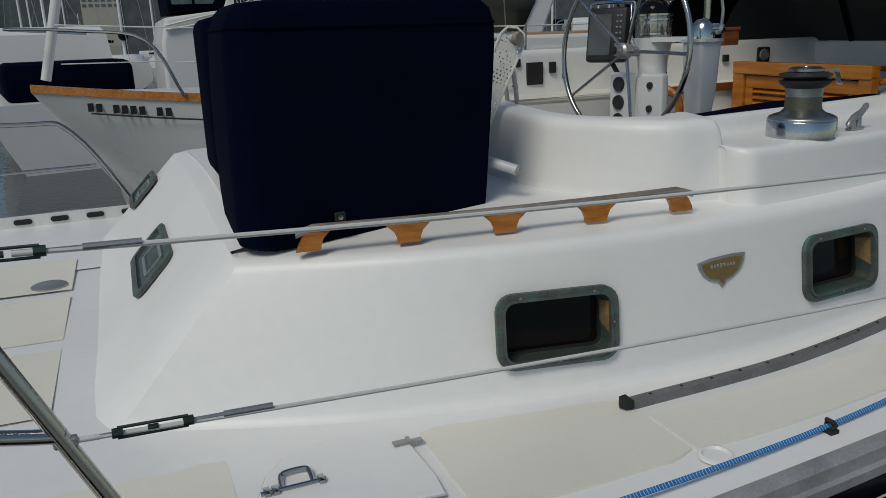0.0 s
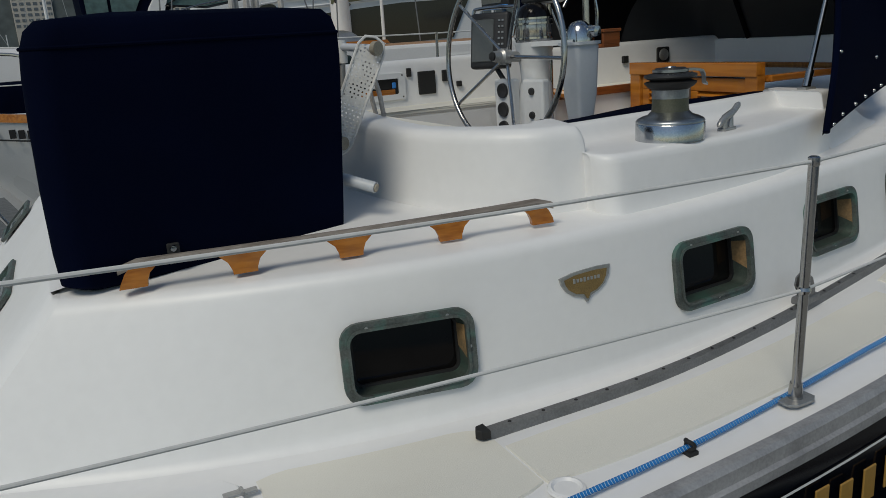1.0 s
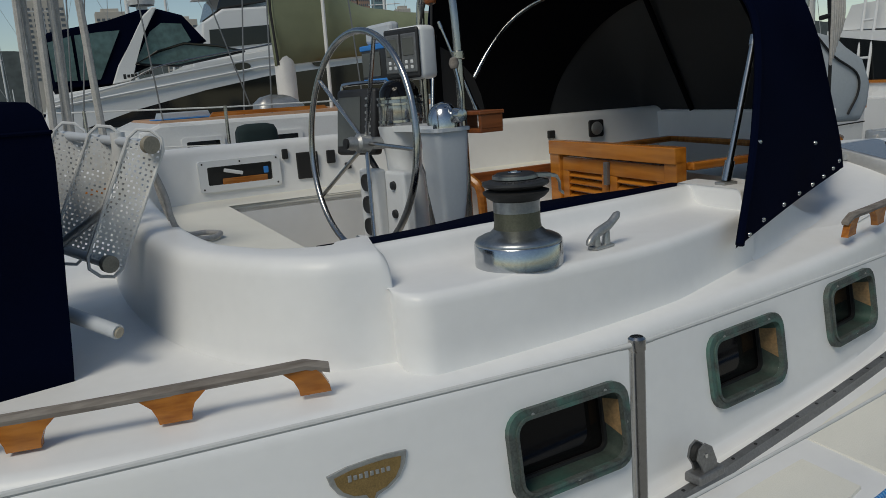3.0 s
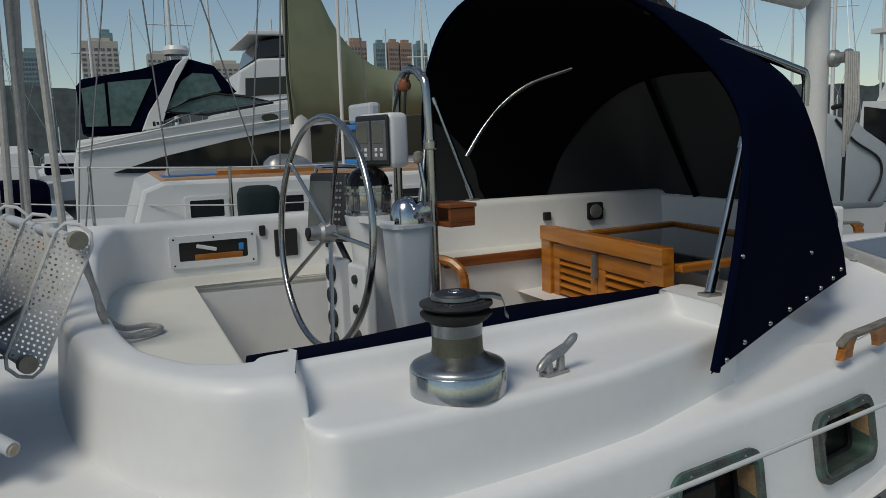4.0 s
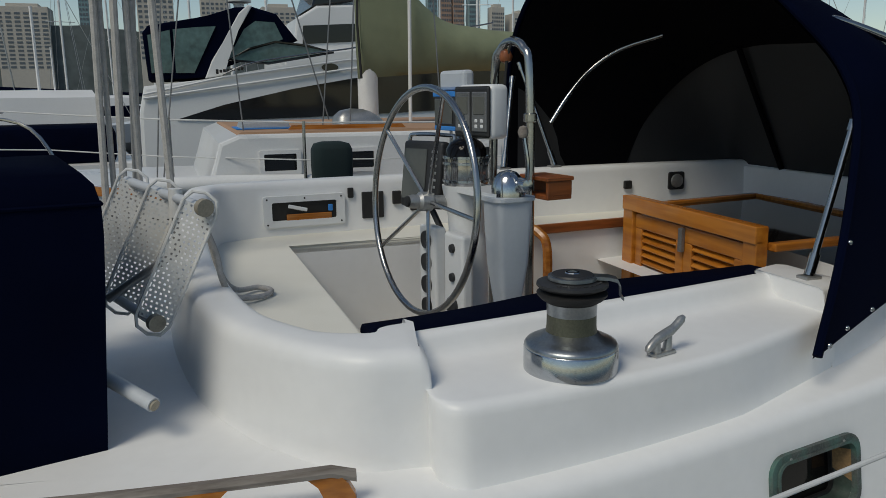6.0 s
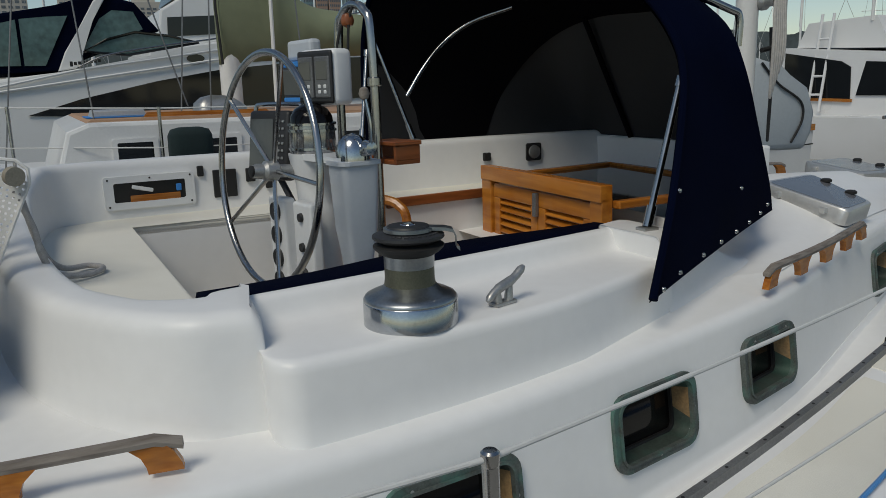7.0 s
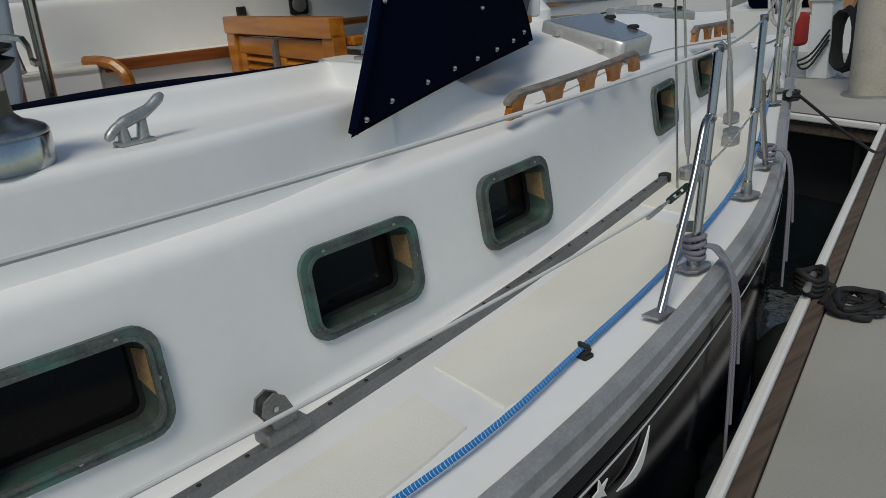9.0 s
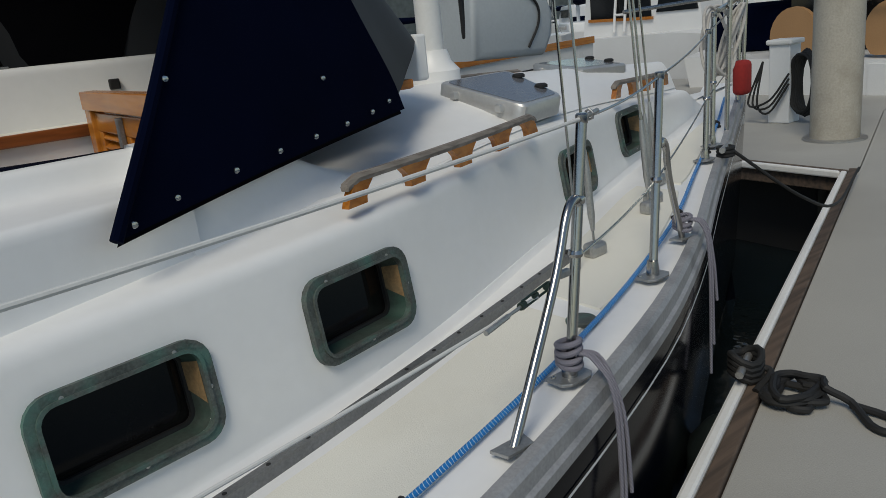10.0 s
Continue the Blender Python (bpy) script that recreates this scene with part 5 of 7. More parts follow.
# ---- boarding ladder folded behind the cover ----
M_PERF = mat("white perforated plate", (0.72, 0.72, 0.70), 0.5, var=0.05, stain=(0.45, 0.42, 0.36), stain_amount=0.4, stain_scale=9)
M_BEIGE = mat("beige plastic cap", (0.30, 0.27, 0.21), 0.6, var=0.2, scale=40, fine=200)
ladder = thing("boarding_ladder", "folded boarding ladder with white perforated treads", "ladder")
LT = [Vector((1.18, 2.10, 2.165)), Vector((1.09, 2.30, 2.18)), Vector((1.00, 2.50, 2.195))]
LB = [Vector((1.035, 2.13, 1.855)), Vector((0.945, 2.33, 1.87)), Vector((0.855, 2.53, 1.885))]
for a, b in zip(LT, LB):
    d = (b - a).normalized()
    ln = (b - a).length
    nrm = Vector((0.25, 1, 0)).normalized()
    side = d.cross(nrm).normalized()
    nrm = side.cross(d)
    m = Matrix(((side.x, d.x, nrm.x, a.x), (side.y, d.y, nrm.y, a.y), (side.z, d.z, nrm.z, a.z), (0, 0, 0, 1)))
    w, cell = 0.086, 0.0143
    own = bmesh.new()
    nu, nv = 6, int(ln / cell)
    for i in range(nu):
        for j in range(nv):
            x0, y0 = -w / 2 + 0.0 + i * cell + (w - nu * cell) / 2 + (cell / 2 if j % 2 else 0) * 0.5, j * cell
            c = [(x0, y0), (x0 + cell, y0), (x0 + cell, y0 + cell), (x0, y0 + cell)]
            h = [(x0 + cell / 2 + 0.0040 * math.cos(t), y0 + cell / 2 + 0.0040 * math.sin(t)) for t in (radians(225), radians(315), radians(45), radians(135))]
            vo, vi = [own.verts.new((p, q, 0)) for p, q in c], [own.verts.new((p, q, 0)) for p, q in h]
            for k in range(4):
                own.faces.new((vo[k], vo[(k + 1) % 4], vi[(k + 1) % 4], vi[k]))
    bmesh.ops.transform(own, matrix=m, verts=own.verts)
    tr = part("tread", own, M_PERF, ladder, "white plate pierced with round holes")
    rim = [(-w / 2 - 0.004, 0), (-w / 2 + 0.01, -0.03), (0, -0.04), (w / 2 - 0.01, -0.03), (w / 2 + 0.004, 0), (w / 2 + 0.004, ln), (w / 2 - 0.01, ln + 0.03), (0, ln + 0.04), (-w / 2 + 0.01, ln + 0.03), (-w / 2 - 0.004, ln)]
    part("tread_rim", placed(tube([(x, y, 0) for x, y in rim], 0.005, 6, closed=True), m), M_PERF, tr, "", True)
for a, b, nm in ((LT[0], LT[2], "top_tube"), (LB[0], LB[2], "bottom_tube")):
    d = (b - a).normalized()
    part(nm, tube([a - d * 0.03, b + d * 0.05], 0.014, 14), M_GREYPL, ladder, "grey plastic-coated tube", True)
    part("tube_cap", tube([a - d * 0.032, a - d * 0.012], 0.024, 16), M_BEIGE, ladder, "beige end cap", True)
part("strut", tube([LT[1] + Vector((0.03, -0.06, -0.01)), LT[1] + Vector((0.02, -0.06, -0.16)), LB[1] + Vector((-0.03, -0.05, 0.02))], 0.013, 10), M_DULL, ladder, "", True)
part("collar", tube([LT[1] + Vector((0.03, -0.06, 0.02)), LT[1] + Vector((0.028, -0.06, -0.06))], 0.02, 12), M_PERF, ladder, "", True)
pipe = thing("storage_tube", "pale plastic tube lying against the cover", "tube")
part("tube", tube([(1.035, 1.80, 1.742), (0.88, 1.97, 1.80)], 0.018, 16), M_GREYPL, pipe, "", True)
part("bore", tube([(1.039, 1.796, 1.740), (1.032, 1.803, 1.743)], 0.0135, 14), M_BEIGE, pipe, "beige inner wall")
M_ROPE = mat("grey-white braided rope", (0.42, 0.40, 0.38), 0.9, var=0.3, scale=60, fine=500, bump=0.001)
rope = thing("rope_loop", "grey rope hanging over the coaming onto the cockpit deck", "rope")
part("strand", tube(curve_pts([(1.18, 2.16, 2.13), (1.215, 2.16, 2.02), (1.225, 2.16, 1.95), (1.255, 2.20, 1.885), (1.33, 2.24, 1.865), (1.375, 2.30, 1.866), (1.34, 2.36, 1.866), (1.27, 2.30, 1.88), (1.225, 2.24, 1.95), (1.19, 2.22, 2.12)], 6), 0.0085, 10), M_ROPE, rope, "", True)

# ---- halyards and backstay lines that stand aft of the cockpit ----
M_LINE = mat("pale braided line", (0.46, 0.44, 0.41), 0.85, var=0.25, scale=50, fine=400)
falls = thing("mizzen_halyards", "bundle of pale ropes rising beside the ladder", "rope")
for k, (x0, y0, x1, z1, r) in enumerate(((0.99, 2.9, 1.03, 4.3, 0.012), (1.02, 2.92, 1.03, 4.3, 0.010), (1.05, 2.9, 1.10, 4.3, 0.013), (1.09, 2.95, 1.17, 4.3, 0.016), (1.11, 2.92, 1.10, 4.3, 0.010), (1.22, 2.9, 1.15, 4.3, 0.013))):
    part("line", tube([(x0 - 0.11, y0, 1.9), ((x0 + x1) / 2 - 0.10, y0, 3.0), (x1 - 0.11, y0, z1)], r, 8), M_LINE, falls, "", True)

# ---- deck hatches, mast, rigging ----
M_HATCH = mat("smoky grey acrylic", (0.13, 0.135, 0.15), 0.14, var=0.1, scale=3)
M_ALU = mat("pale anodised aluminium", (0.55, 0.55, 0.54), 0.4, 0.6, var=0.08)


def hatch(corners, label):
    h = thing("deck_hatch", label, "hatch", group="deck hatches")
    c = [Vector(p) for p in corners]
    o = sum(c, Vector()) / 4
    n = (c[1] - c[0]).cross(c[3] - c[0]).normalized()
    if n.z < 0:
        n = -n

    def ring(s, lift, r=0.12):
        pts = [o + (p - o) * s for p in c]
        out = []
        for i in range(4):
            p, a, b = pts[i], pts[i - 1], pts[(i + 1) % 4]
            for t in (0, 0.33, 0.67, 1):
                out.append((p + (a - p) * r * (1 - t) ** 2 + (b - p) * r * t * t) + n * lift)
        return out

    part("frame", grid([ring(1.0, -0.06), ring(1.0, 0.004), ring(0.97, 0.012), ring(0.87, 0.014)], closed_v=True), M_ALU, h, "grey aluminium frame", True, 40)
    own = bmesh.new()
    own.faces.new([own.verts.new(p) for p in ring(0.885, 0.015)])
    part("lens", own, M_HATCH, h, "smoky acrylic lens")
    for k in (0.25, 0.75):
        p = c[0].lerp(c[3], k)
        part("hinge", box((0.03, 0.03, 0.03), p + (p - o) * 0.03 - n * 0.018, 0.006), M_ALU, h)
        q = (c[1].lerp(c[2], k) - o) * 0.80 + o + n * 0.023
        part("handle", lathe([(0.026, -0.008), (0.026, 0.002), (0.018, 0.008), (0.001, 0.009)], 14, at=q), M_RUB, h, "black turn handle", True)
    return h


hatch([(4.29, 2.0, 1.765), (4.59, 2.09, 1.765), (4.66, 2.47, 1.860), (4.23, 2.42, 1.860)], "low grey framed hatch with a smoky lens on the cabin top")
hatch([(5.30, 2.62, 1.80), (5.72, 2.66, 1.78), (5.90, 3.15, 1.81), (5.45, 3.12, 1.82)], "low grey framed hatch near the bow")
mast = thing("mast", "tall white painted mast with winch and coiled lines", "mast")
MX, MY = 4.52, 2.80
part("spar", placed(grid([[(0.052 * math.cos(2 * math.pi * k / 28) * 1.15, 0.052 * math.sin(2 * math.pi * k / 28), z) for k in range(28)] for z in (1.86, 2.5, 4.0, 8.0, 14.0)], closed_v=True, caps=True), Matrix.Translation((MX, MY, 0))), M_WHITE, mast, "white painted spar", True)
part("mast_collar", lathe([(0.12, 1.84), (0.12, 1.89), (0.085, 1.93), (0.07, 1.98)], 28, at=(MX, MY, 0)), M_GEL, mast, "", True)
part("mast_winch", lathe([(0.042, 0.0), (0.042, 0.022), (0.028, 0.036), (0.026, 0.075), (0.038, 0.09), (0.038, 0.10), (0.001, 0.104)], 24, at=(MX + 0.05, MY - 0.045, 2.72), m=Matrix.Rotation(radians(90), 4, "X")), M_DULL, mast, "grey halyard winch", True)
part("mast_cleat", tube([(MX - 0.02, MY - 0.12, 2.48), (MX + 0.10, MY - 0.12, 2.50)], 0.012, 8), M_RUB, mast)
for k in range(6):
    part("coil", tube(curve_pts([(MX + 0.0 + 0.013 * k, MY - 0.17, 2.74), (MX - 0.02 + 0.016 * k, MY - 0.19, 2.5), (MX + 0.0 + 0.012 * k, MY - 0.17, 2.25 + 0.03 * k), (MX + 0.03 + 0.012 * k, MY - 0.16, 2.5), (MX + 0.03 + 0.010 * k, MY - 0.165, 2.74)], 5), 0.008, 8), M_LINE, mast, "pale coiled halyard", True)
for k in range(4):
    part("coil", tube(curve_pts([(MX + 0.16 + 0.012 * k, MY - 0.02, 2.6), (MX + 0.15, MY - 0.05, 2.3), (MX + 0.17, MY - 0.03, 2.02 + 0.03 * k), (MX + 0.20, MY - 0.01, 2.3), (MX + 0.19, MY, 2.6)], 5), 0.008, 8), M_RUB, mast, "black coiled line", True)
boom = thing("boom", "white boom with a furled sail above the canopy", "boom")
part("spar", tube([(MX - 0.1, MY, 3.02), (1.2, 3.25, 3.62)], 0.065, 20), M_WHITE, boom, "", True)
own = grid([[Vector((MX - 0.12, MY, 3.04)).lerp(Vector((1.2, 3.25, 3.65)), u) + Vector((0, 0.14 * math.cos(a) * (1 - 0.4 * u), 0.13 + 0.16 * math.sin(a) * (1 - 0.3 * u) + 0.012 * math.sin(40 * u + 3 * a))) for a in [2 * math.pi * k / 16 for k in range(16)]] for u in steps(0, 1, 30)], closed_v=True, caps=True)
part("furled_sail", own, M_WHITE, boom, "soft white furled sailcloth", True)
tack = thing("mainsheet_tackle", "black mainsheet tackle running up from the canopy", "rigging")
for q in (0.0, 0.035):
    part("line", tube([(3.25 + q, 2.15, 2.66), (3.02 + q, 2.75, 3.32)], 0.012, 8), M_RUB, tack)
part("block", box((0.05, 0.04, 0.10), (3.16, 2.34, 2.87), 0.015), M_RUB, tack, "black block")

rigg = thing("shrouds", "stainless shroud wires with turnbuckles and chainplates", "rigging")
for (fx, fy), tx in (((4.17, 1.60), 4.45), ((4.62, 1.72), 4.5), ((4.72, 1.78), 4.5), ((4.95, 1.93), 4.55)):
    z0 = deck_z(fx) + 0.01
    top = Vector((tx, 2.70, 13.5))
    a = Vector((fx, fy, z0))
    d = (top - a).normalized()
    sh = part("wire", tube([a + d * 0.05, top], 0.0045, 8), M_STEEL, rigg, "", True)
    part("turnbuckle", tube([a + d * 0.08, a + d * 0.13, a + d * 0.27, a + d * 0.34], [0.006, 0.012, 0.012, 0.006], 10), M_DULL, sh, "", True)
    part("chainplate", box((0.075, 0.05, 0.05), a + Vector((0, 0, 0.02)), 0.014), M_DULL, sh)
stay = thing("deck_line", "stay wire from the deck past the gate stanchion", "rigging")
part("wire", tube([(4.05, 1.56, deck_z(4.05)), (3.95, 1.9, 9.0)], 0.0045, 6), M_STEEL, stay)
pul = thing("pulpit", "stainless bow rail with furling gear and coiled lines", "rail")
part("top_rail", tube(curve_pts([(5.7, 2.12, 2.02), (6.4, 2.45, 2.06), (7.1, 2.78, 2.08), (7.35, 2.95, 2.08), (7.2, 3.1, 2.08), (6.5, 3.3, 2.05)], 6), 0.013, 10), M_STEEL, pul, "", True)
for p in ((5.9, 2.2), (6.6, 2.56), (7.15, 2.85)):
    part("leg", tube([(p[0], p[1], deck_z(p[0])), (p[0] + 0.03, p[1], 2.06)], 0.012, 10), M_STEEL, pul, "", True)
part("forestay", tube([(7.2, 2.95, 1.5), (5.0, 2.85, 13.5)], 0.022, 10), M_WHITE, pul, "", True)
random.seed(4)
for k in range(7):
    c = Vector((5.9 + 0.1 * random.random(), 2.25 + 0.1 * random.random(), 1.95))
    part("coil", tube(curve_pts([c + Vector((0.10 * math.cos(t) + 0.02 * k, 0.05 * math.sin(t), 0.17 * math.sin(t + 0.4 * k) - 0.08)) for t in steps(0, 6.0, 8)], 3), 0.008, 8), M_LINE, pul, "pale coiled line", True)
bag = thing("red_bag", "red canvas bag hanging at the bow rail", "bag")
part("bag_body", box((0.11, 0.08, 0.20), (6.55, 2.50, 1.62), 0.03, 3), mat("red canvas", (0.30, 0.018, 0.015), 0.85, var=0.15), bag, "", True)
ding = thing("dinghy", "pale grey dinghy standing on edge on the cabin top", "dinghy")
pr = [(5.45, 1.86), (5.47, 2.5), (5.75, 2.42), (6.05, 2.28), (6.14, 2.10), (6.12, 1.95), (6.05, 1.84)]
own = plate([(x, z) for x, z in pr], -0.16, 0.16, m=Matrix.Translation((0, 3.72, 0)) @ Matrix.Rotation(radians(90), 4, "X"), bevel=0.05)
part("tube_side", own, mat("pale grey fabric", (0.42, 0.45, 0.46), 0.6, var=0.06), ding, "", True, 60)
part("seam", tube(curve_pts([(5.55, 3.552, 2.44), (5.72, 3.55, 2.30), (5.95, 3.55, 2.18), (5.98, 3.55, 2.05), (5.88, 3.55, 1.90)], 5), 0.008, 8), M_RUB, ding, "black seam line", True)

# ---- the blue line along the toe rail, fairleads, dock lines and fenders ----
def rope_material(name, a, b, scale):
    m = bpy.data.materials.new(name)
    m.use_nodes = True
    n, l = m.node_tree.nodes, m.node_tree.links
    bs = n["Principled BSDF"]
    bs.inputs["Roughness"].default_value = 0.85
    tc, ck, mp = n.new("ShaderNodeTexCoord"), n.new("ShaderNodeTexWave"), n.new("ShaderNodeMapping")
    mp.inputs["Rotation"].default_value = (0.5, 0.3, 0.6)
    l.new(tc.outputs["Object"], mp.inputs[0]), l.new(mp.outputs[0], ck.inputs["Vector"])
    ck.inputs["Scale"].default_value, ck.inputs["Distortion"].default_value = scale, 3.0
    rp = n.new("ShaderNodeMapRange")
    rp.inputs[1].default_value, rp.inputs[2].default_value = 0.91, 0.96
    mx = n.new("ShaderNodeMix")
    mx.data_type = "RGBA"
    mx.inputs[6].default_value, mx.inputs[7].default_value = (*a, 1), (*b, 1)
    l.new(ck.outputs["Fac"], rp.inputs[0]), l.new(rp.outputs[0], mx.inputs[0]), l.new(mx.outputs[2], bs.inputs["Base Color"])
    return m


M_BLUE = rope_material("blue rope with white flecks", (0.001, 0.165, 0.48), (0.50, 0.60, 0.68), 45.0)
M_DOCKLINE = rope_material("grey and violet dock line", (0.15, 0.145, 0.18), (0.36, 0.35, 0.38), 60.0)
furl = thing("furling_line", "blue furling line with white flecks along the deck edge", "rope")
off = spline([(-0.5, 0.11), (0.84, 0.112), (1.42, 0.115), (2.2, 0.145), (2.64, 0.125), (3.0, 0.142), (3.45, 0.148), (4.6, 0.11), (6.2, 0.09), (7.0, 0.10)])
part("line", tube([(x, toe_y(x) + off(x) + 0.004 * math.sin(x * 5), deck_z(x) + 0.022 + 0.006 * math.sin(x * 3.1)) for x in steps(-0.5, 6.6, 90)], 0.0068, 8), M_BLUE, furl, "", True)
for x in (1.40, 2.98, 4.62, 5.5, 6.0):
    fl = thing("fairlead", "small black fairlead guiding the blue line", "fairlead", group="fairleads")
    c = Vector((x, toe_y(x) + off(x), deck_z(x) + 0.022))
    part("eye", tube([c + Vector((0.006 * math.cos(2 * a), 0.013 * math.cos(a), 0.013 * math.sin(a))) for a in [2 * math.pi * k / 14 for k in range(14)]], 0.006, 8, closed=True), M_RUB, fl, "", True)
    part("fairlead_base", box((0.03, 0.04, 0.012), c - Vector((0, 0, 0.016)), 0.003), M_RUB, fl)


def dock_line(x, y, n, drop, side):
    dl = thing("dock_line", "grey braided line knotted round a stanchion foot", "rope", group="fender lines")
    z = deck_z(x) + 0.05
    for k in range(n):
        part("wrap", tube([(x + 0.026 * math.cos(a), y + 0.026 * math.sin(a), z + 0.016 * k + 0.006 * math.sin(a + k)) for a in [2 * math.pi * q / 14 for q in range(14)]], 0.0072, 8, closed=True), M_DOCKLINE, dl, "", True)
    for q, ln in ((0.0, drop), (0.010, drop * 0.8), (0.022, drop * 0.5)):
        part("tail", tube(curve_pts([(x + q * 0.6, y - 0.02, z + 0.03), (x + 0.018 + q, y - 0.06, z + 0.012), (x + 0.022 + q, toe_y(x) - 0.03, z - 0.10), (x + 0.022 + q * 1.6, toe_y(x) - 0.035, z - ln)], 5), 0.0048, 8), M_DOCKLINE, dl, "", True)
    return dl


dock_line(3.51, 1.115, 4, 0.62, 1)
dock_line(4.42, 1.445, 3, 0.5, 1)
M_FENDER = mat("dark green-black fender", (0.012, 0.018, 0.018), 0.5, var=0.3, scale=8)
for x, r in ((3.55, 0.13), (4.45, 0.13)):
    fd_ = thing("fender", "dark fender hanging between hull and dock", "fender", group="fenders")
    part("body", lathe([(0.001, -0.30), (0.07, -0.28), (r, -0.20), (r, 0.20), (0.07, 0.28), (0.03, 0.31), (0.001, 0.32)], 24, at=(x, toe_y(x) - 0.10, 0.42)), M_FENDER, fd_, "", True)
mcl = thing("mooring_cleat", "small deck cleat with a black mooring line", "cleat")
part("horn", tube([(5.38, 1.90, deck_z(5.4) + 0.05), (5.55, 1.97, deck_z(5.4) + 0.05)], 0.014, 8), M_DULL, mcl)
for k in range(3):
    part("mooring_loop", tube([(5.44 + 0.04 * math.cos(a), 1.92 + 0.03 * math.sin(a), deck_z(5.4) + 0.02 + 0.016 * k) for a in [2 * math.pi * q / 12 for q in range(12)]], 0.009, 8, closed=True), M_RUB, mcl, "", True)
part("mooring_rope", tube(curve_pts([(5.44, 1.90, deck_z(5.4) + 0.05), (5.8, 1.75, 1.15), (6.6, 1.95, 0.92), (7.8, 2.36, 0.86)], 6), 0.008, 8), M_RUB, mcl, "", True)

# name on the hull, drawn as plain gold strokes
M_GOLD = mat("gold paint", (0.42, 0.24, 0.06), 0.4, 0.2, var=0.1)
for k in range(9):
    x = 1.74 + k * 0.105
    h = 0.15 if k in (0, 4) else 0.10
    own = box((0.055, 0.006, h), (x, toe_y(x) - 0.020, deck_z(x) - 0.235), 0.002, 1, None, Matrix.Rotation(math.atan2(toe_y(x + 0.05) - toe_y(x - 0.05), 0.1), 4, "Z"))
    part("name_bar", own, M_GOLD, boat)


def hull_pose(x, z):
    """On the hull side: x runs forward, y up and z outward."""
    e = Vector((0.1, toe_y(x + 0.05) - toe_y(x - 0.05), 0)).normalized()
    return Matrix(((e.x, 0, e.y, x), (e.y, 0, -e.x, toe_y(x) - 0.014), (0, 1, 0, z), (0, 0, 0, 1)))


outer = [Vector((0.090, 0.045, 0)).lerp(Vector((-0.065, -0.035, 0)), u) + Vector((0.034, -0.052, 0)) * math.sin(math.pi * u) for u in steps(0, 1, 10)]
inner = [Vector((0.090, 0.045, 0)).lerp(Vector((-0.065, -0.035, 0)), u) + Vector((0.016, -0.024, 0)) * math.sin(math.pi * u) for u in steps(0, 1, 10)][1:-1]
part("moon_mark", plate([(p.x, p.y) for p in outer + inner[::-1]], 0.0, 0.003, m=hull_pose(2.95, 1.06)), M_WHITE, boat, "white crescent painted on the hull")
star = [((0.034 if k % 2 == 0 else 0.013) * math.cos(radians(36 * k + 100)), (0.034 if k % 2 == 0 else 0.013) * math.sin(radians(36 * k + 100))) for k in range(10)]
part("star_mark", plate(star, 0.0, 0.003, m=hull_pose(2.82, 1.066)), M_WHITE, boat, "white star painted on the hull")

# ---- on the dock ----
def on_dock(s, o, z=0.0):
    return dock_pt(s, o, DOCK_Z + z)


dcl = thing("dock_cleat", "galvanised dock cleat with a black line coiled round it", "cleat")
cp = on_dock(0.62, 0.03, 0.02)
part("horn", tube(curve_pts([cp + DOCK_DIR * -0.11 + Vector((0, 0, 0.05)), cp + Vector((0, 0, 0.055)), cp + DOCK_DIR * 0.11 + Vector((0, 0, 0.05))], 4), 0.014, 10), M_DULL, dcl, "", True)
part("stem", tube([cp, cp + Vector((0, 0, 0.05))], 0.022, 10), M_DULL, dcl, "", True)
for k in range(4):
    part("line_wrap", tube([cp + DOCK_DIR * (0.06 * math.cos(a)) + DOCK_OUT * (0.05 * math.sin(a)) + Vector((0, 0, 0.015 + 0.02 * k + 0.012 * math.sin(2 * a))) for a in [2 * math.pi * q / 12 for q in range(12)]], 0.013, 8, closed=True), M_RUB, dcl, "", True)
coil = thing("rope_coil", "black rope in a loose heap on the dock", "rope")
random.seed(7)
cc = on_dock(0.52, 0.20)
pts = []
for k in range(44):
    a = k * 0.62
    r = 0.055 + 0.06 * random.random()
    pts.append(cc + DOCK_DIR * (r * 1.1 * math.cos(a)) + DOCK_OUT * (r * 0.9 * math.sin(a)) + Vector((0, 0, 0.015 + 0.0011 * k)))
pts += [cc + DOCK_OUT * 0.16 + Vector((0, 0, 0.03)), cc + DOCK_OUT * 0.22 + DOCK_DIR * -0.10 + Vector((0, 0, 0.015)), cc + DOCK_OUT * 0.27 + DOCK_DIR * -0.13 + Vector((0, 0, 0.015)), cc + DOCK_OUT * 0.29 + DOCK_DIR * -0.08 + Vector((0, 0, 0.015)), cc + DOCK_OUT * 0.26 + DOCK_DIR * -0.03 + Vector((0, 0, 0.015)), cc + DOCK_OUT * 0.16 + Vector((0, 0, 0.02))]
part("strand", tube(curve_pts(pts, 3), 0.0125, 8), M_RUB, coil, "", True)
part("strand", tube(curve_pts([cp + Vector((0, 0, 0.04)), cp + DOCK_OUT * 0.08 + Vector((0, 0, 0.03)), cc + DOCK_OUT * -0.12 + Vector((0, 0, 0.016))], 5), 0.0125, 8), M_RUB, coil, "", True)
PILE = Vector((9.15, 3.16, 0))
pile = thing("dock_pile", "round concrete dock pile stained by tide", "pile")
M_PILE = mat("stained concrete pile", (0.42, 0.39, 0.33), 0.85, var=0.16, scale=2.2, fine=60, bump=0.003, stain=(0.20, 0.17, 0.12), stain_amount=0.75, stain_scale=2.0)
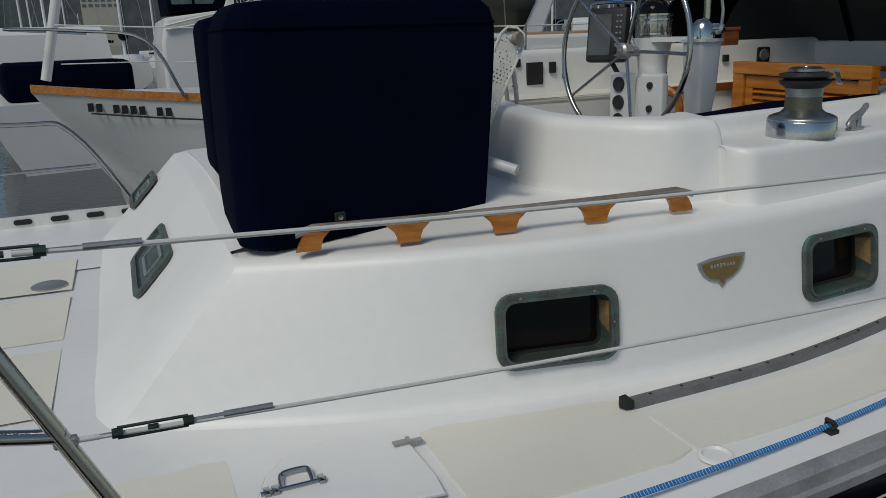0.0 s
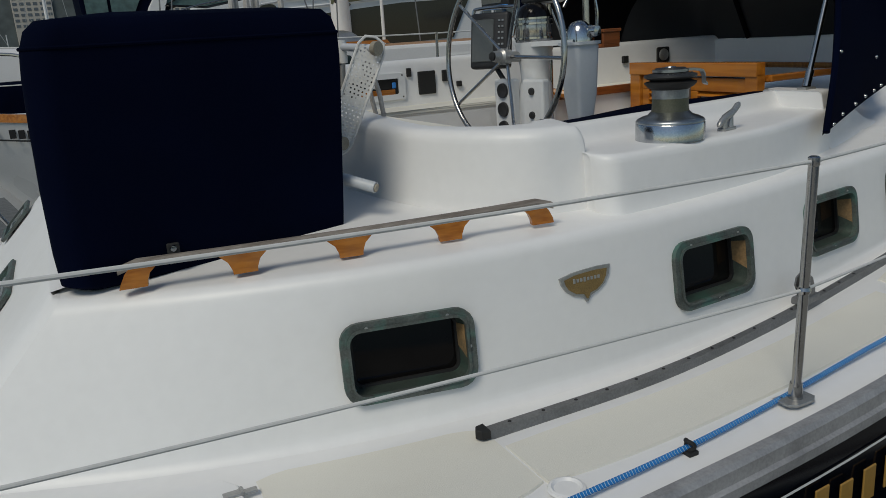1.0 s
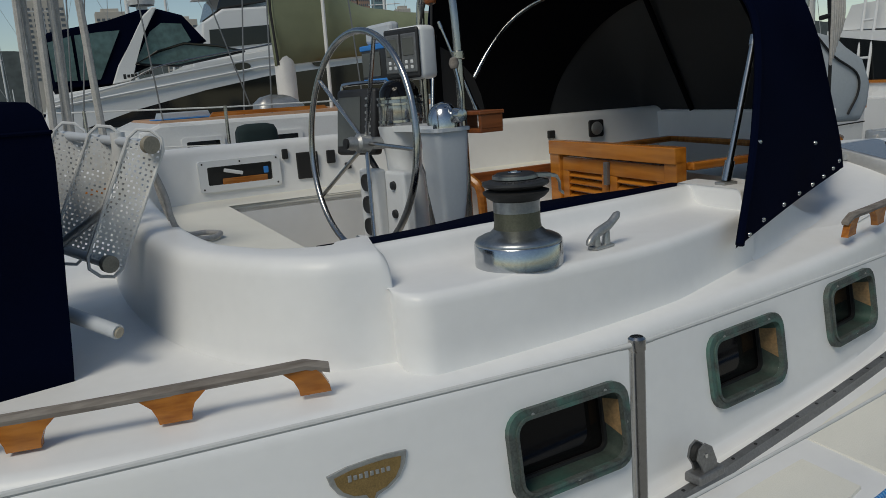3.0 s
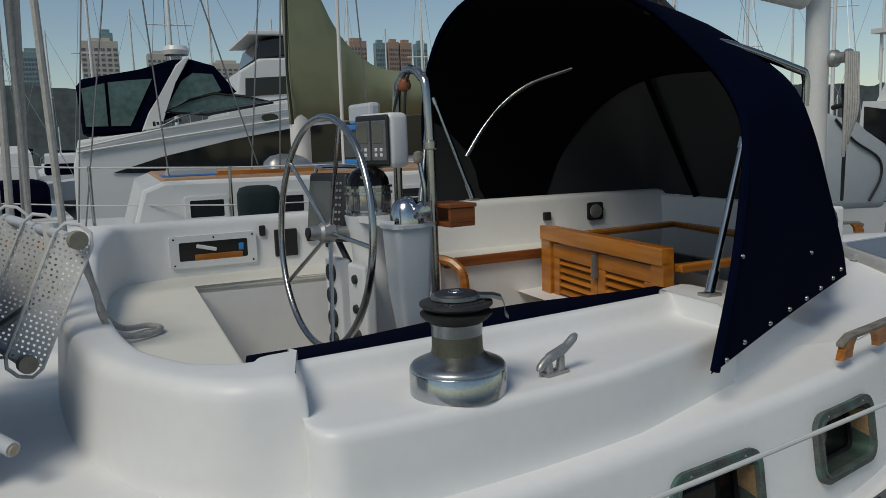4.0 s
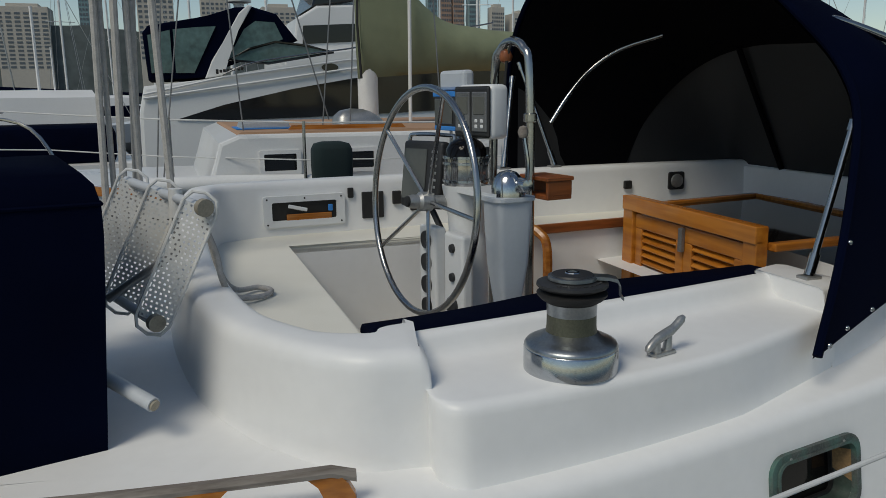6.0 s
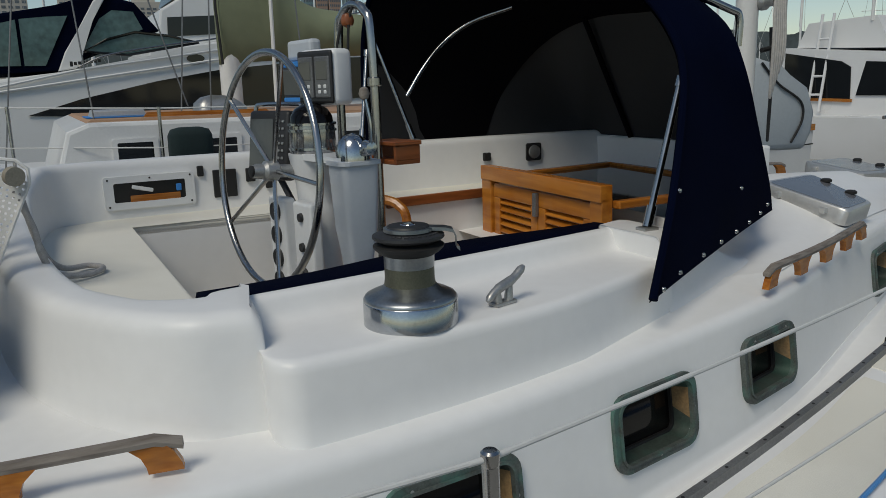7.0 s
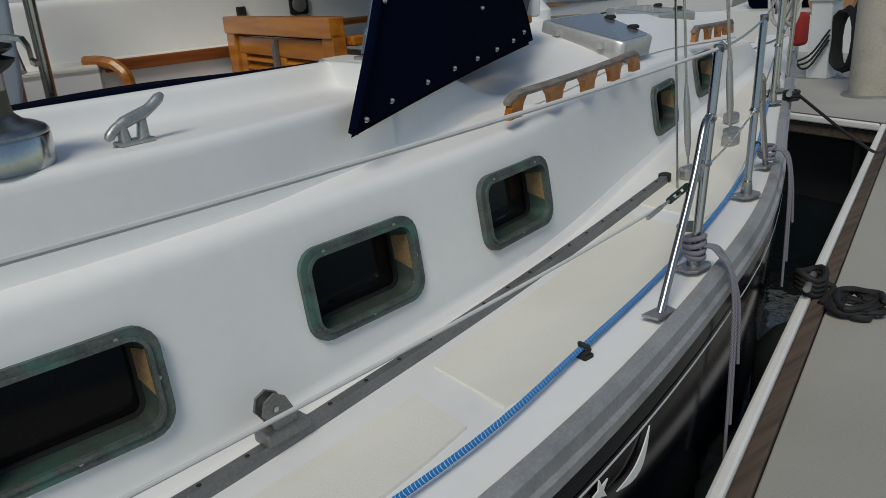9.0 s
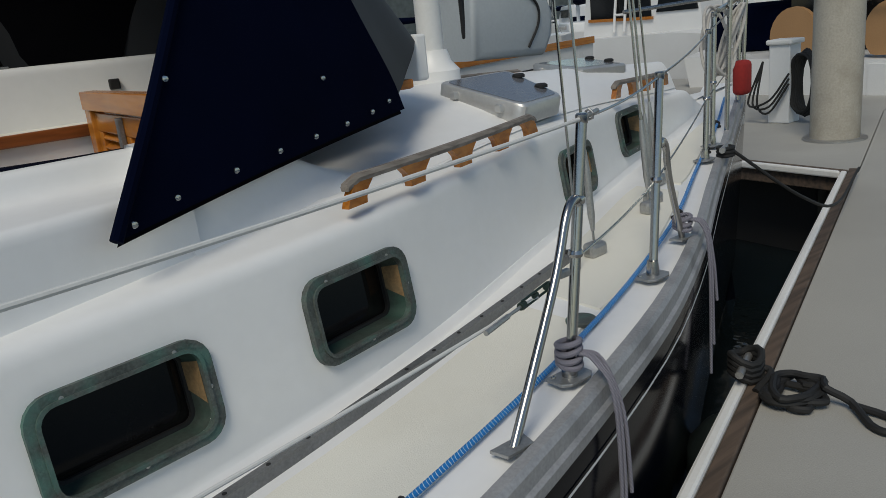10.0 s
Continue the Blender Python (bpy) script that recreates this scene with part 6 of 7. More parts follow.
part("shaft", lathe([(0.20, -1.0), (0.20, 1.0), (0.198, 2.4), (0.195, 5.0)], 36, at=PILE), M_PILE, pile, "", True)
part("pile_guide", lathe([(0.21, 0.70), (0.26, 0.72), (0.26, 0.815), (0.21, 0.82)], 36, at=PILE), M_DULL, pile, "grey guide hoop", True, 35)
pst = thing("power_pedestal", "white shore-power post with a coiled black cable", "power post")
PP = Vector((9.95, 4.05, DOCK_Z))
part("post", box((0.22, 0.22, 0.78), PP + Vector((0, 0, 0.39)), 0.012), M_PLASTIC, pst)
part("cap", box((0.27, 0.27, 0.05), PP + Vector((0, 0, 0.80)), 0.015), M_WHITE, pst)
for k in range(8):
    c = PP + Vector((-0.10, -0.22 - 0.012 * k, 0.40))
    part("cable", tube([c + Vector((0.03 * math.cos(a) + 0.01 * k, 0.13 * math.cos(a), 0.30 * math.sin(a) + 0.02 * math.sin(3 * a + k))) for a in [2 * math.pi * q / 16 for q in range(16)]], 0.016, 8, closed=True), M_RUB, pst, "black shore cable", True)
for k in range(3):
    part("hose", tube(curve_pts([PP + Vector((-0.13, 0.16, 0.62)), PP + Vector((-0.16, 0.20 + 0.05 * k, 0.2)), PP + Vector((-0.2, 0.05, 0.12 + 0.06 * k)), PP + Vector((-0.14, -0.12, 0.40 + 0.05 * k))], 5), 0.011, 8), M_RUB, pst, "", True)

# ---- neighbouring boats ----
M_BOATW = mat("white boat gelcoat", (0.72, 0.72, 0.71), 0.3, var=0.04, scale=1.0, stain=(0.55, 0.54, 0.50), stain_amount=0.25, stain_scale=1.2)
M_BLKW = mat("black boat window", (0.008, 0.009, 0.010), 0.08, var=0.3, rough_var=0.02)
M_TINT = mat("clear vinyl with green tint", (0.07, 0.13, 0.13), 0.12, var=0.45, scale=2.2, fine=9, rough_var=0.04)
M_TAN = mat("tan painted deck", (0.42, 0.25, 0.15), 0.8, var=0.08, scale=3, fine=120)
M_SAGE = mat("sage green sail cover canvas", (0.21, 0.235, 0.145), 0.9, var=0.14, scale=5, fine=300, bump=0.002, stain=(0.15, 0.17, 0.10), stain_amount=0.5, stain_scale=3)
M_GREENCV = mat("dark green canvas", (0.004, 0.016, 0.017), 0.9, var=0.2, scale=6)
XZ = Matrix.Rotation(radians(90), 4, "X")


def slab(name, outline, y0, depth, material, parent, label="", bevel=0.0):
    """A piece with an outline in x and z that faces the camera at y0 and goes back by depth."""
    return part(name, plate([(x, z) for x, z in outline], -depth, 0, m=Matrix.Translation((0, y0, 0)) @ XZ, bevel=bevel), material, parent, label)


# the sailboat in the next berth, its bow pointing the other way
nb = thing("neighbour_sailboat", "white sailboat with tan deck and teak cap rail", "sailboat")


def nb_y(x):
    u = min(max((3.2 - x) / 4.1, 0), 1)
    return 7.7 - 2.0 * (1 - u ** 2.2)


nb_z = spline([(-0.95, 1.80), (0.5, 1.70), (2.0, 1.64), (4.0, 1.62), (9.0, 1.75)])
NX = steps(-0.92, 9.0, 40)
rows = []
for x in NX:
    e = min((x + 0.92) / 3.0, 1.0)
    sh = (1 - e) * 0.85
    rows.append([(x, nb_y(x), nb_z(x)), (x + sh * 0.35, nb_y(x) + 0.03, nb_z(x) - 0.45), (x + sh * 0.75, nb_y(x) + 0.12, nb_z(x) - 0.95), (x + sh, nb_y(x) + 0.3, -0.1)])
part("hull", grid(rows), M_BOATW, nb, "smooth white hull", True)
part("hull", grid([[(p[0], 15.4 - p[1], p[2]) for p in r] for r in rows]), M_BOATW, nb, "", True)
part("deck", grid([[(x, nb_y(x) + 0.02, nb_z(x) + 0.004), (x, 7.7, nb_z(x) + 0.03), (x, 15.38 - nb_y(x), nb_z(x) + 0.004)] for x in NX]), M_BOATW, nb, "", True)
part("cap_rail", grid([[(x, nb_y(x) - 0.02, nb_z(x)), (x, nb_y(x) - 0.02, nb_z(x) + 0.07), (x, nb_y(x) + 0.04, nb_z(x) + 0.07), (x, nb_y(x) + 0.04, nb_z(x))] for x in NX], closed_v=True), M_TEAK, nb, "varnished teak cap rail")
part("cove_line", grid([[(x, nb_y(x) - 0.004, nb_z(x) - 0.16 + d) for d in (0, 0.015)] for x in NX[2:]]), M_RUB, nb, "thin dark cove line")
for k, w in enumerate((0.05, 0.05, 0, 0.05, 0.05, 0.05, 0.05, 0, 0.05, 0.05)):
    if w:
        x = -0.42 + 0.07 * k
        part("registration_bar", box((w, 0.006, 0.075), (x, nb_y(x) + 0.012, nb_z(x) - 0.10), 0.002, 1), M_RUB, nb)
cab = [(1.30, 1.62), (1.45, 2.10), (1.6, 2.16), (5.6, 2.14), (5.9, 1.62)]
slab("cabin", cab, 6.05, 3.1, M_BOATW, nb, "white cabin trunk", 0.03)
slab("cabin_deck", [(1.58, 2.15), (1.62, 2.175), (5.4, 2.17), (5.5, 2.15)], 6.12, 2.9, M_TAN, nb, "tan painted cabin top")
for x in (1.9, 2.52, 3.6, 4.5):
    w_ = slab("window", [(x - 0.13, 1.87), (x - 0.13, 2.01), (x + 0.13, 2.01), (x + 0.13, 1.87)], 6.045, 0.01, M_BLKW, nb, "black cabin window")
    part("window_frame", ring_plate(round_rect(0.32, 0.19, 0.015), round_rect(0.25, 0.13, 0.01), -0.004, 0.012, Matrix.Translation((x, 6.045, 1.94)) @ XZ), M_BOATW, w_)
slab("grab_rail", [(2.0, 2.18), (2.03, 2.215), (2.95, 2.21), (2.98, 2.18)], 6.25, 0.03, M_TEAK, nb)
slab("hatch", [(1.66, 2.18), (1.68, 2.235), (2.05, 2.235), (2.07, 2.18)], 6.6, 0.45, M_ALU, nb, "grey deck hatch masked with blue tape", 0.01)
slab("tape", [(1.62, 2.178), (1.62, 2.184), (2.11, 2.184), (2.11, 2.178)], 6.55, 0.55, M_TAPE, nb, "blue masking tape")
part("boom_roll", tube([(0.9, 6.0, 1.80), (1.5, 5.95, 1.80), (2.3, 5.9, 1.78)], 0.07, 14), M_BOATW, nb, "white padded roll", True)
for x in (1.1, 2.06, 3.2, 4.4):
    st_ = part("stanchion", tube([(x, nb_y(x) + 0.05, nb_z(x)), (x, nb_y(x) + 0.03, nb_z(x) + 0.62)], 0.013, 8), M_STEEL, nb, "", True)
part("lifeline", tube([(-0.6, 7.2, 2.38)] + [(x, nb_y(x) + 0.03, nb_z(x) + 0.61) for x in (0.2, 1.1, 2.06, 3.2, 4.4)], 0.006, 6), M_WIRE, nb)
part("lifeline", tube([(-0.6, 7.2, 2.05)] + [(x, nb_y(x) + 0.03, nb_z(x) + 0.33) for x in (0.2, 1.1, 2.06, 3.2, 4.4)], 0.005, 6), M_WIRE, nb)
part("bow_rail", tube(curve_pts([(0.35, 6.55, 1.75), (0.1, 6.6, 2.22), (-0.4, 6.95, 2.32), (-0.95, 7.6, 2.36), (-1.0, 7.8, 2.36), (-0.4, 8.4, 2.32)], 5), 0.014, 8), M_STEEL, nb, "", True)
part("forestay_roll", tube([(-0.78, 7.7, 1.9), (0.2, 7.65, 5.5)], 0.045, 10), M_BOATW, nb, "rolled headsail", True)
part("mast", tube([(2.97, 7.5, 2.1), (2.97, 7.5, 14)], 0.10, 16), M_WHITE, nb, "white mast", True)
ncv = thing("sail_cover", "sage green canvas cover over boom and furled sail", "sail cover")
top_l = spline([(2.86, 4.6), (3.05, 4.15), (3.2, 3.86), (3.34, 3.56), (3.65, 3.22), (4.1, 3.10), (4.6, 3.06), (6.5, 3.0)])
bot_l = spline([(2.86, 2.60), (3.3, 2.63), (3.8, 2.66), (4.6, 2.68), (6.5, 2.72)])
rows = []
for x in [2.86, 2.88] + steps(2.92, 6.4, 44):
    zt, zb = top_l(x), bot_l(x)
    w = 0.16 * (0.35 if x < 2.875 else 1)
    rr = []
    for k in range(16):
        a = 2 * math.pi * k / 16
        z = (zt + zb) / 2 + (zt - zb) / 2 * math.sin(a)
        fold = 0.012 * math.sin(14 * z + 6 * x) + 0.010 * math.sin(23 * x - 9 * z)
        rr.append((x, 7.45 + (w + fold) * math.cos(a) * (0.6 + 0.4 * abs(math.cos(a))), z))
    rows.append(rr)
part("canvas", grid(rows, closed_v=True, caps=True), M_SAGE, ncv, "", True, 70)
part("lacing", tube([(2.86, 7.30, 2.6), (2.84, 7.32, 3.1), (2.87, 7.32, 3.9)], 0.012, 6), M_RUB, ncv, "dark front lacing")
ant = thing("antenna", "thin white whip antenna", "antenna")
part("whip", tube([(3.31, 7.2, 2.1), (3.34, 7.2, 5.5)], 0.018, 8), M_WHITE, ant)
gcv = thing("covered_outboard", "outboard motor under a dark green canvas cover", "outboard cover")
own = grid([[(2.22 + x * w, 5.62 + y * w, z) for x, y in round_rect(0.30, 0.22, 0.07, 4)] for z, w in ((1.70, 0.85), (1.78, 0.95), (1.95, 1.0), (2.06, 0.98), (2.10, 0.85), (2.115, 0.5))], closed_v=True, caps=True)
part("canvas", own, M_GREENCV, gcv, "", True, 60)
part("clamp", box((0.10, 0.1, 0.30), (2.22, 5.66, 1.60), 0.01), M_JAW, gcv)
vent = thing("folded_cover", "folded grey tarpaulin on the cabin top", "tarpaulin")
own = grid([[(2.72 + x * w, 6.9 + y * w, z + 0.02 * math.sin(20 * x)) for x, y in round_rect(0.45, 0.35, 0.1, 4)] for z, w in ((2.17, 1.0), (2.24, 0.95), (2.29, 0.7), (2.31, 0.3))], closed_v=True, caps=True)
part("cloth", own, M_DULL, vent, "", True)

# motor cruiser beyond
mc = thing("motor_cruiser", "white motor cruiser with a navy canopy and black hull band", "motor boat")
CY = 14.0
slab("hull", [(0.55, 0.0), (0.62, 2.2), (0.72, 2.62), (1.7, 2.73), (2.8, 2.92), (3.8, 3.11), (4.4, 3.2), (7.0, 3.35), (8.6, 3.3), (7.2, 0.0)], CY, 3.4, M_BOATW, mc, "sculpted white hull", 0.06)
slab("hull_band", [(1.20, 2.06), (2.0, 2.30), (3.2, 2.56), (4.3, 2.74), (6.5, 2.92), (8.0, 2.95), (7.6, 2.2), (4.3, 2.08), (2.0, 2.03)], CY - 0.03, 0.02, M_BLKW, mc, "black hull band")
for k, dz in enumerate((0.0, 0.16)):
    part("rub_rail", tube([(0.7, CY - 0.04, 2.42 + dz * 0.4), (2.0, CY - 0.04, 2.60 + dz), (4.2, CY - 0.04, 2.90 + dz), (8.0, CY - 0.04, 3.12 + dz * 0.5)], 0.02, 6), M_BOATW, mc, "", True)
slab("canopy", [(0.80, 2.72), (0.76, 3.5), (0.86, 3.62), (1.76, 3.78), (2.3, 3.95), (2.6, 3.96), (2.99, 3.85), (3.35, 3.40), (3.1, 3.34), (2.2, 3.0), (1.75, 2.76)], CY + 0.15, 2.6, M_NAVY, mc, "navy canvas canopy", 0.05)
for pn in ([(0.86, 2.84), (0.84, 3.46), (1.20, 3.55), (1.20, 2.84)], [(1.25, 2.84), (1.25, 3.56), (1.62, 3.60), (1.95, 3.62), (1.55, 2.84)], [(2.12, 3.08), (2.42, 3.58), (2.62, 3.72), (2.95, 3.70), (3.08, 3.42), (2.6, 3.22)]):
    slab("clear_panel", pn, CY + 0.125, 0.02, M_TINT, mc, "clear vinyl panel")
slab("windscreen", [(2.12, 3.06), (2.5, 3.24), (2.95, 3.36), (3.5, 3.30), (3.95, 3.20), (2.8, 3.00)], CY + 0.10, 0.25, M_TINT, mc, "raked green windscreen")
part("windscreen_frame", tube([(2.12, CY + 0.09, 3.06), (2.5, CY + 0.09, 3.25), (2.95, CY + 0.09, 3.37), (3.5, CY + 0.09, 3.31), (3.97, CY + 0.09, 3.20), (2.8, CY + 0.09, 3.0)], 0.022, 6, closed=True), M_BLKW, mc)
slab("radar_arch", [(1.72, 2.75), (1.85, 3.05), (2.05, 3.35), (2.35, 3.85), (2.5, 3.98), (2.58, 3.97), (2.32, 3.55), (2.12, 3.10), (2.05, 2.80)], CY + 0.08, 0.12, M_BOATW, mc, "white radar arch", 0.02)
part("radar_dome", lathe([(0.001, 0.20), (0.20, 0.18), (0.24, 0.10), (0.22, 0.02), (0.1, 0.0), (0.08, -0.15)], 20, at=(2.45, CY + 1.2, 4.12)), M_BOATW, mc, "", True)
for x in (3.87, 5.3):
    o_ = slab("porthole", [(x + 0.15 * math.cos(a), 2.93 + 0.07 * math.sin(a)) for a in [2 * math.pi * k / 18 for k in range(18)]][::1], CY - 0.035, 0.02, M_BLKW, mc, "oval black porthole")
part("hand_rail", tube(curve_pts([(2.0, CY - 0.05, 2.80), (2.5, CY - 0.1, 3.0), (3.5, CY - 0.1, 3.16), (4.5, CY - 0.1, 3.30), (7, CY - 0.1, 3.75)], 4), 0.015, 6), M_STEEL, mc)
nameb = None
for k in range(8):
    nameb = box((0.045, 0.01, 0.05 if k else 0.08), (1.92 + 0.06 * k, CY + 0.0, 2.86 + 0.007 * k), 0.004, 1, nameb)
part("name_bars", nameb, M_RUB, mc)
fy = thing("flybridge_yacht", "large white yacht with black window bands", "motor yacht")
slab("hull", [(4.0, 0), (4.2, 3.5), (9.5, 4.1), (9.0, 0)], 22.0, 5.0, M_BOATW, fy, "", 0.05)
slab("deckhouse", [(4.45, 3.5), (4.62, 4.55), (5.2, 4.9), (7.5, 5.0), (9.0, 4.0)], 22.3, 4.0, M_BOATW, fy, "", 0.06)
slab("window_band", [(4.75, 3.85), (4.78, 4.35), (7.6, 4.5), (8.3, 4.05)], 22.27, 0.05, M_BLKW, fy, "black window band")
slab("flybridge", [(5.1, 4.9), (5.3, 5.45), (6.3, 5.65), (7.2, 5.2)], 22.6, 3.2, M_BLKW, fy, "black flybridge screen", 0.05)
slab("hardtop", [(4.9, 5.55), (4.95, 5.68), (6.9, 5.72), (6.9, 5.6)], 22.4, 3.6, M_BOATW, fy, "", 0.03)
infl = thing("inflatable_tender", "grey inflatable tender floating behind", "inflatable boat")
part("tube", tube(curve_pts([(-2.8, 5.6, 0.62), (-1.8, 5.5, 0.62), (-0.9, 5.55, 0.66), (-0.45, 5.8, 0.72), (-0.5, 6.3, 0.72), (-1.2, 6.6, 0.66), (-2.8, 6.7, 0.62)], 6), 0.20, 16), mat("grey hypalon", (0.26, 0.27, 0.28), 0.6, var=0.08), infl, "fat grey tube", True)
part("floor", box((2.2, 0.9, 0.08), (-1.6, 6.1, 0.5), 0.02), M_JAW, infl)
part("rub_strake", tube(curve_pts([(-2.8, 5.39, 0.60), (-1.8, 5.29, 0.60), (-0.9, 5.34, 0.64), (-0.3, 5.62, 0.70)], 6), 0.02, 8), M_BOATW, infl, "", True)

# generic boats of the marina
def far_motor(name, label):
    b = thing(name, label, "motor boat", group="moored motor boats")
    rr = []
    for u in steps(0, 1, 12):
        w = 1.4 * (1 - max(0, (u - 0.35) / 0.65) ** 2.2)
        zt = 1.2 + 0.6 * u
        x = -4 + 8 * u
        rr.append([(x, -w, zt), (x - 0.25 * u, -w * 0.9, 0.5), (x - 0.5 * u, -w * 0.7, -0.1), (x - 0.5 * u, w * 0.7, -0.1), (x - 0.25 * u, w * 0.9, 0.5), (x, w, zt)])
    part("hull", grid(rr, closed_v=True, caps=True), M_BOATW, b, "", True)
    rr = [[(x, -w, z), (x, w, z)] for x, w, z in ((-2.2, 1.1, 1.3), (-2.0, 1.0, 2.4), (-1.6, 0.95, 2.55), (0.4, 0.9, 2.5), (1.6, 0.8, 1.65))]
    own = grid(rr)
    for s in (0, 1):
        own.faces.new([own.verts.new(r[s]) for r in rr])
    part("cabin", own, M_BOATW, b)
    for s in (-1, 1):
        part("side_window", box((1.8, 0.04, 0.45), (-0.7, s * 1.0, 2.1), 0.02), M_BLKW, b)
    part("windscreen", box((0.05, 1.5, 0.55), (0, 0, 0), 0.01, 1, None, Matrix.Rotation(radians(-52), 4, "Y")), M_TINT, b).location = (1.05, 0, 2.12)
    part("cockpit_cover", box((1.6, 2.2, 0.7), (-3.0, 0, 1.55), 0.15, 2), M_NAVY, b, "navy canvas cockpit cover", True)
    part("bow_rail", tube(curve_pts([(0.5, -1.2, 2.1), (2.6, -0.8, 2.45), (3.8, 0, 2.6), (2.6, 0.8, 2.45), (0.5, 1.2, 2.1)], 5), 0.02, 6), M_STEEL, b)
    part("mast_pole", tube([(-1.2, 0, 2.5), (-1.2, 0, 4.2)], 0.03, 6), M_WHITE, b)
    return b


def far_sail(name, label):
    b = thing(name, label, "sailboat", group="moored sailboats")
    rr = []
    for u in steps(0, 1, 14):
        w = 1.5 * math.sin(math.pi * (0.22 + 0.78 * u) ** 0.9) ** 0.8 if u < 1 else 0.02
        x, zt = -5 + 10 * u, 1.1 + 0.25 * (2 * u - 0.9) ** 2
        rr.append([(x, -w, zt), (x, -w * 0.85, 0.4), (x, 0, -0.3), (x, w * 0.85, 0.4), (x, w, zt)])
    part("hull", grid(rr, closed_v=True, caps=True), M_BOATW, b, "", True)
    part("cabin", box((4.2, 1.7, 0.55), (0.3, 0, 1.4), 0.12, 2), M_BOATW, b, "", True)
    for s in (-1, 1):
        part("window", box((2.6, 0.02, 0.16), (0.4, s * 0.86, 1.45), 0.005, 1), M_BLKW, b)
    part("mast", tube([(1.0, 0, 1.5), (1.0, 0, 14.5)], 0.085, 10), M_WHITE, b, "", True)
    part("spreader", tube([(1.0, -1.0, 8.0), (1.0, 1.0, 8.0)], 0.03, 6), M_WHITE, b)
    part("boom_cover", tube([(0.9, 0, 2.7), (-1.2, 0, 2.65), (-3.2, 0, 2.6)], [0.26, 0.2, 0.13], 10), M_NAVY, b, "navy canvas over the boom", True)
    for x, y in ((4.9, 0), (-4.9, 0), (0.8, 1.4), (0.8, -1.4)):
        part("stay", tube([(x, y, 1.2), (1.0, 0, 14.3)], 0.018, 4), M_DULL, b)
    return b


fs = far_sail("moored_sailboat", "white sailboat with navy boom cover in a far berth")
fm = far_motor("moored_motor_boat", "white motor boat with navy cockpit cover in a far berth")
place(fs, Matrix.Translation((-6, 34, 0.0)) @ Matrix.Rotation(radians(80), 4, "Z"))
place(fm, Matrix.Translation((-1.6, 19, 0.05)) @ Matrix.Rotation(radians(100), 4, "Z"))
random.seed(11)
for k in range(34):
    r = 30 + 55 * (k / 34) + 6 * random.random()
    a = radians(108 - 96 * ((k * 0.618) % 1.0))
    lift = 0.055 * r * 0.8
    m = Matrix.Translation((1 + r * math.cos(a), r * math.sin(a), 0.0)) @ Matrix.Rotation(a + radians(90 * (k % 2)) + 0.2 * random.random(), 4, "Z")
    copy_thing(fs, m)
for k in range(20):
    r = 24 + 40 * (k / 20)
    a = radians(112 - 100 * ((k * 0.618 + 0.3) % 1.0))
    m = Matrix.Translation((1 + r * math.cos(a), r * math.sin(a), 0.0)) @ Matrix.Rotation(a + radians(180 * (k % 2)) + 0.3 * random.random(), 4, "Z")
    copy_thing(fm, m)

# yachts beyond the bow
sf = thing("sport_fisher", "white sport-fishing yacht with ladder and black windows", "motor yacht")
SFM = Matrix.Translation((16.0, 0, 0)) @ Matrix.Rotation(radians(-90), 4, "Z") @ Matrix.Rotation(radians(180), 4, "Z")


def yslab(name, outline, x0, depth, material, parent, label="", bevel=0.0):
    """A piece with an outline in y and z that faces aft at x0 and goes forward by depth."""
    m = Matrix(((0, 0, 1, x0), (1, 0, 0, 0), (0, 1, 0, 0), (0, 0, 0, 1)))
    return part(name, plate(outline, 0, depth, m=m, bevel=bevel), material, parent, label)


yslab("hull", [(8.6, 0), (8.3, 1.5), (8.9, 1.55), (12.2, 1.5), (12.0, 0)], 15.0, 7.0, M_BOATW, sf, "white transom and hull", 0.05)
yslab("cockpit_house", [(8.95, 1.5), (9.1, 2.75), (9.9, 2.8), (11.8, 2.95), (12.0, 1.5)], 16.05, 5.0, M_BOATW, sf, "", 0.04)
yslab("saloon_opening", [(10.15, 1.86), (10.18, 2.50), (10.4, 2.62), (11.75, 2.84), (11.75, 1.9)], 16.03, 0.05, M_BLKW, sf, "dark saloon window")
yslab("trim_board", [(10.1, 1.80), (10.1, 1.86), (11.8, 1.90), (11.8, 1.84)], 16.0, 0.04, M_TEAK, sf)
yslab("flybridge", [(9.6, 2.85), (9.95, 3.5), (11.5, 3.45), (11.75, 2.95)], 16.4, 3.0, M_BOATW, sf, "", 0.05)
yslab("bridge_roof", [(10.0, 4.35), (10.0, 4.43), (11.8, 4.45), (11.8, 4.35)], 16.2, 2.8, M_BOATW, sf)
slabw = part("side_window", plate([(9.05, 1.93), (9.2, 2.56), (9.85, 2.60), (10.02, 1.93)], 0, 0.04, m=Matrix(((0, 0, 1, 16.02), (1, 0, 0, 0), (0, 1, 0, 0), (0, 0, 0, 1)))), M_BLKW, sf, "black side window")
for y in (10.75, 11.02):
    part("ladder_rail", tube([(15.9, y, 1.6), (16.2, y, 3.6)], 0.03, 8), M_BOATW, sf)
for k in range(4):
    part("ladder_rung", tube([(15.95 + 0.06 * k, 10.75, 1.95 + 0.38 * k), (15.95 + 0.06 * k, 11.02, 1.95 + 0.38 * k)], 0.025, 8), M_BOATW, sf)
for y in (10.05, 11.7):
    part("roof_post", tube([(16.4, y, 3.4), (16.4, y, 4.4)], 0.03, 8), M_BOATW, sf)
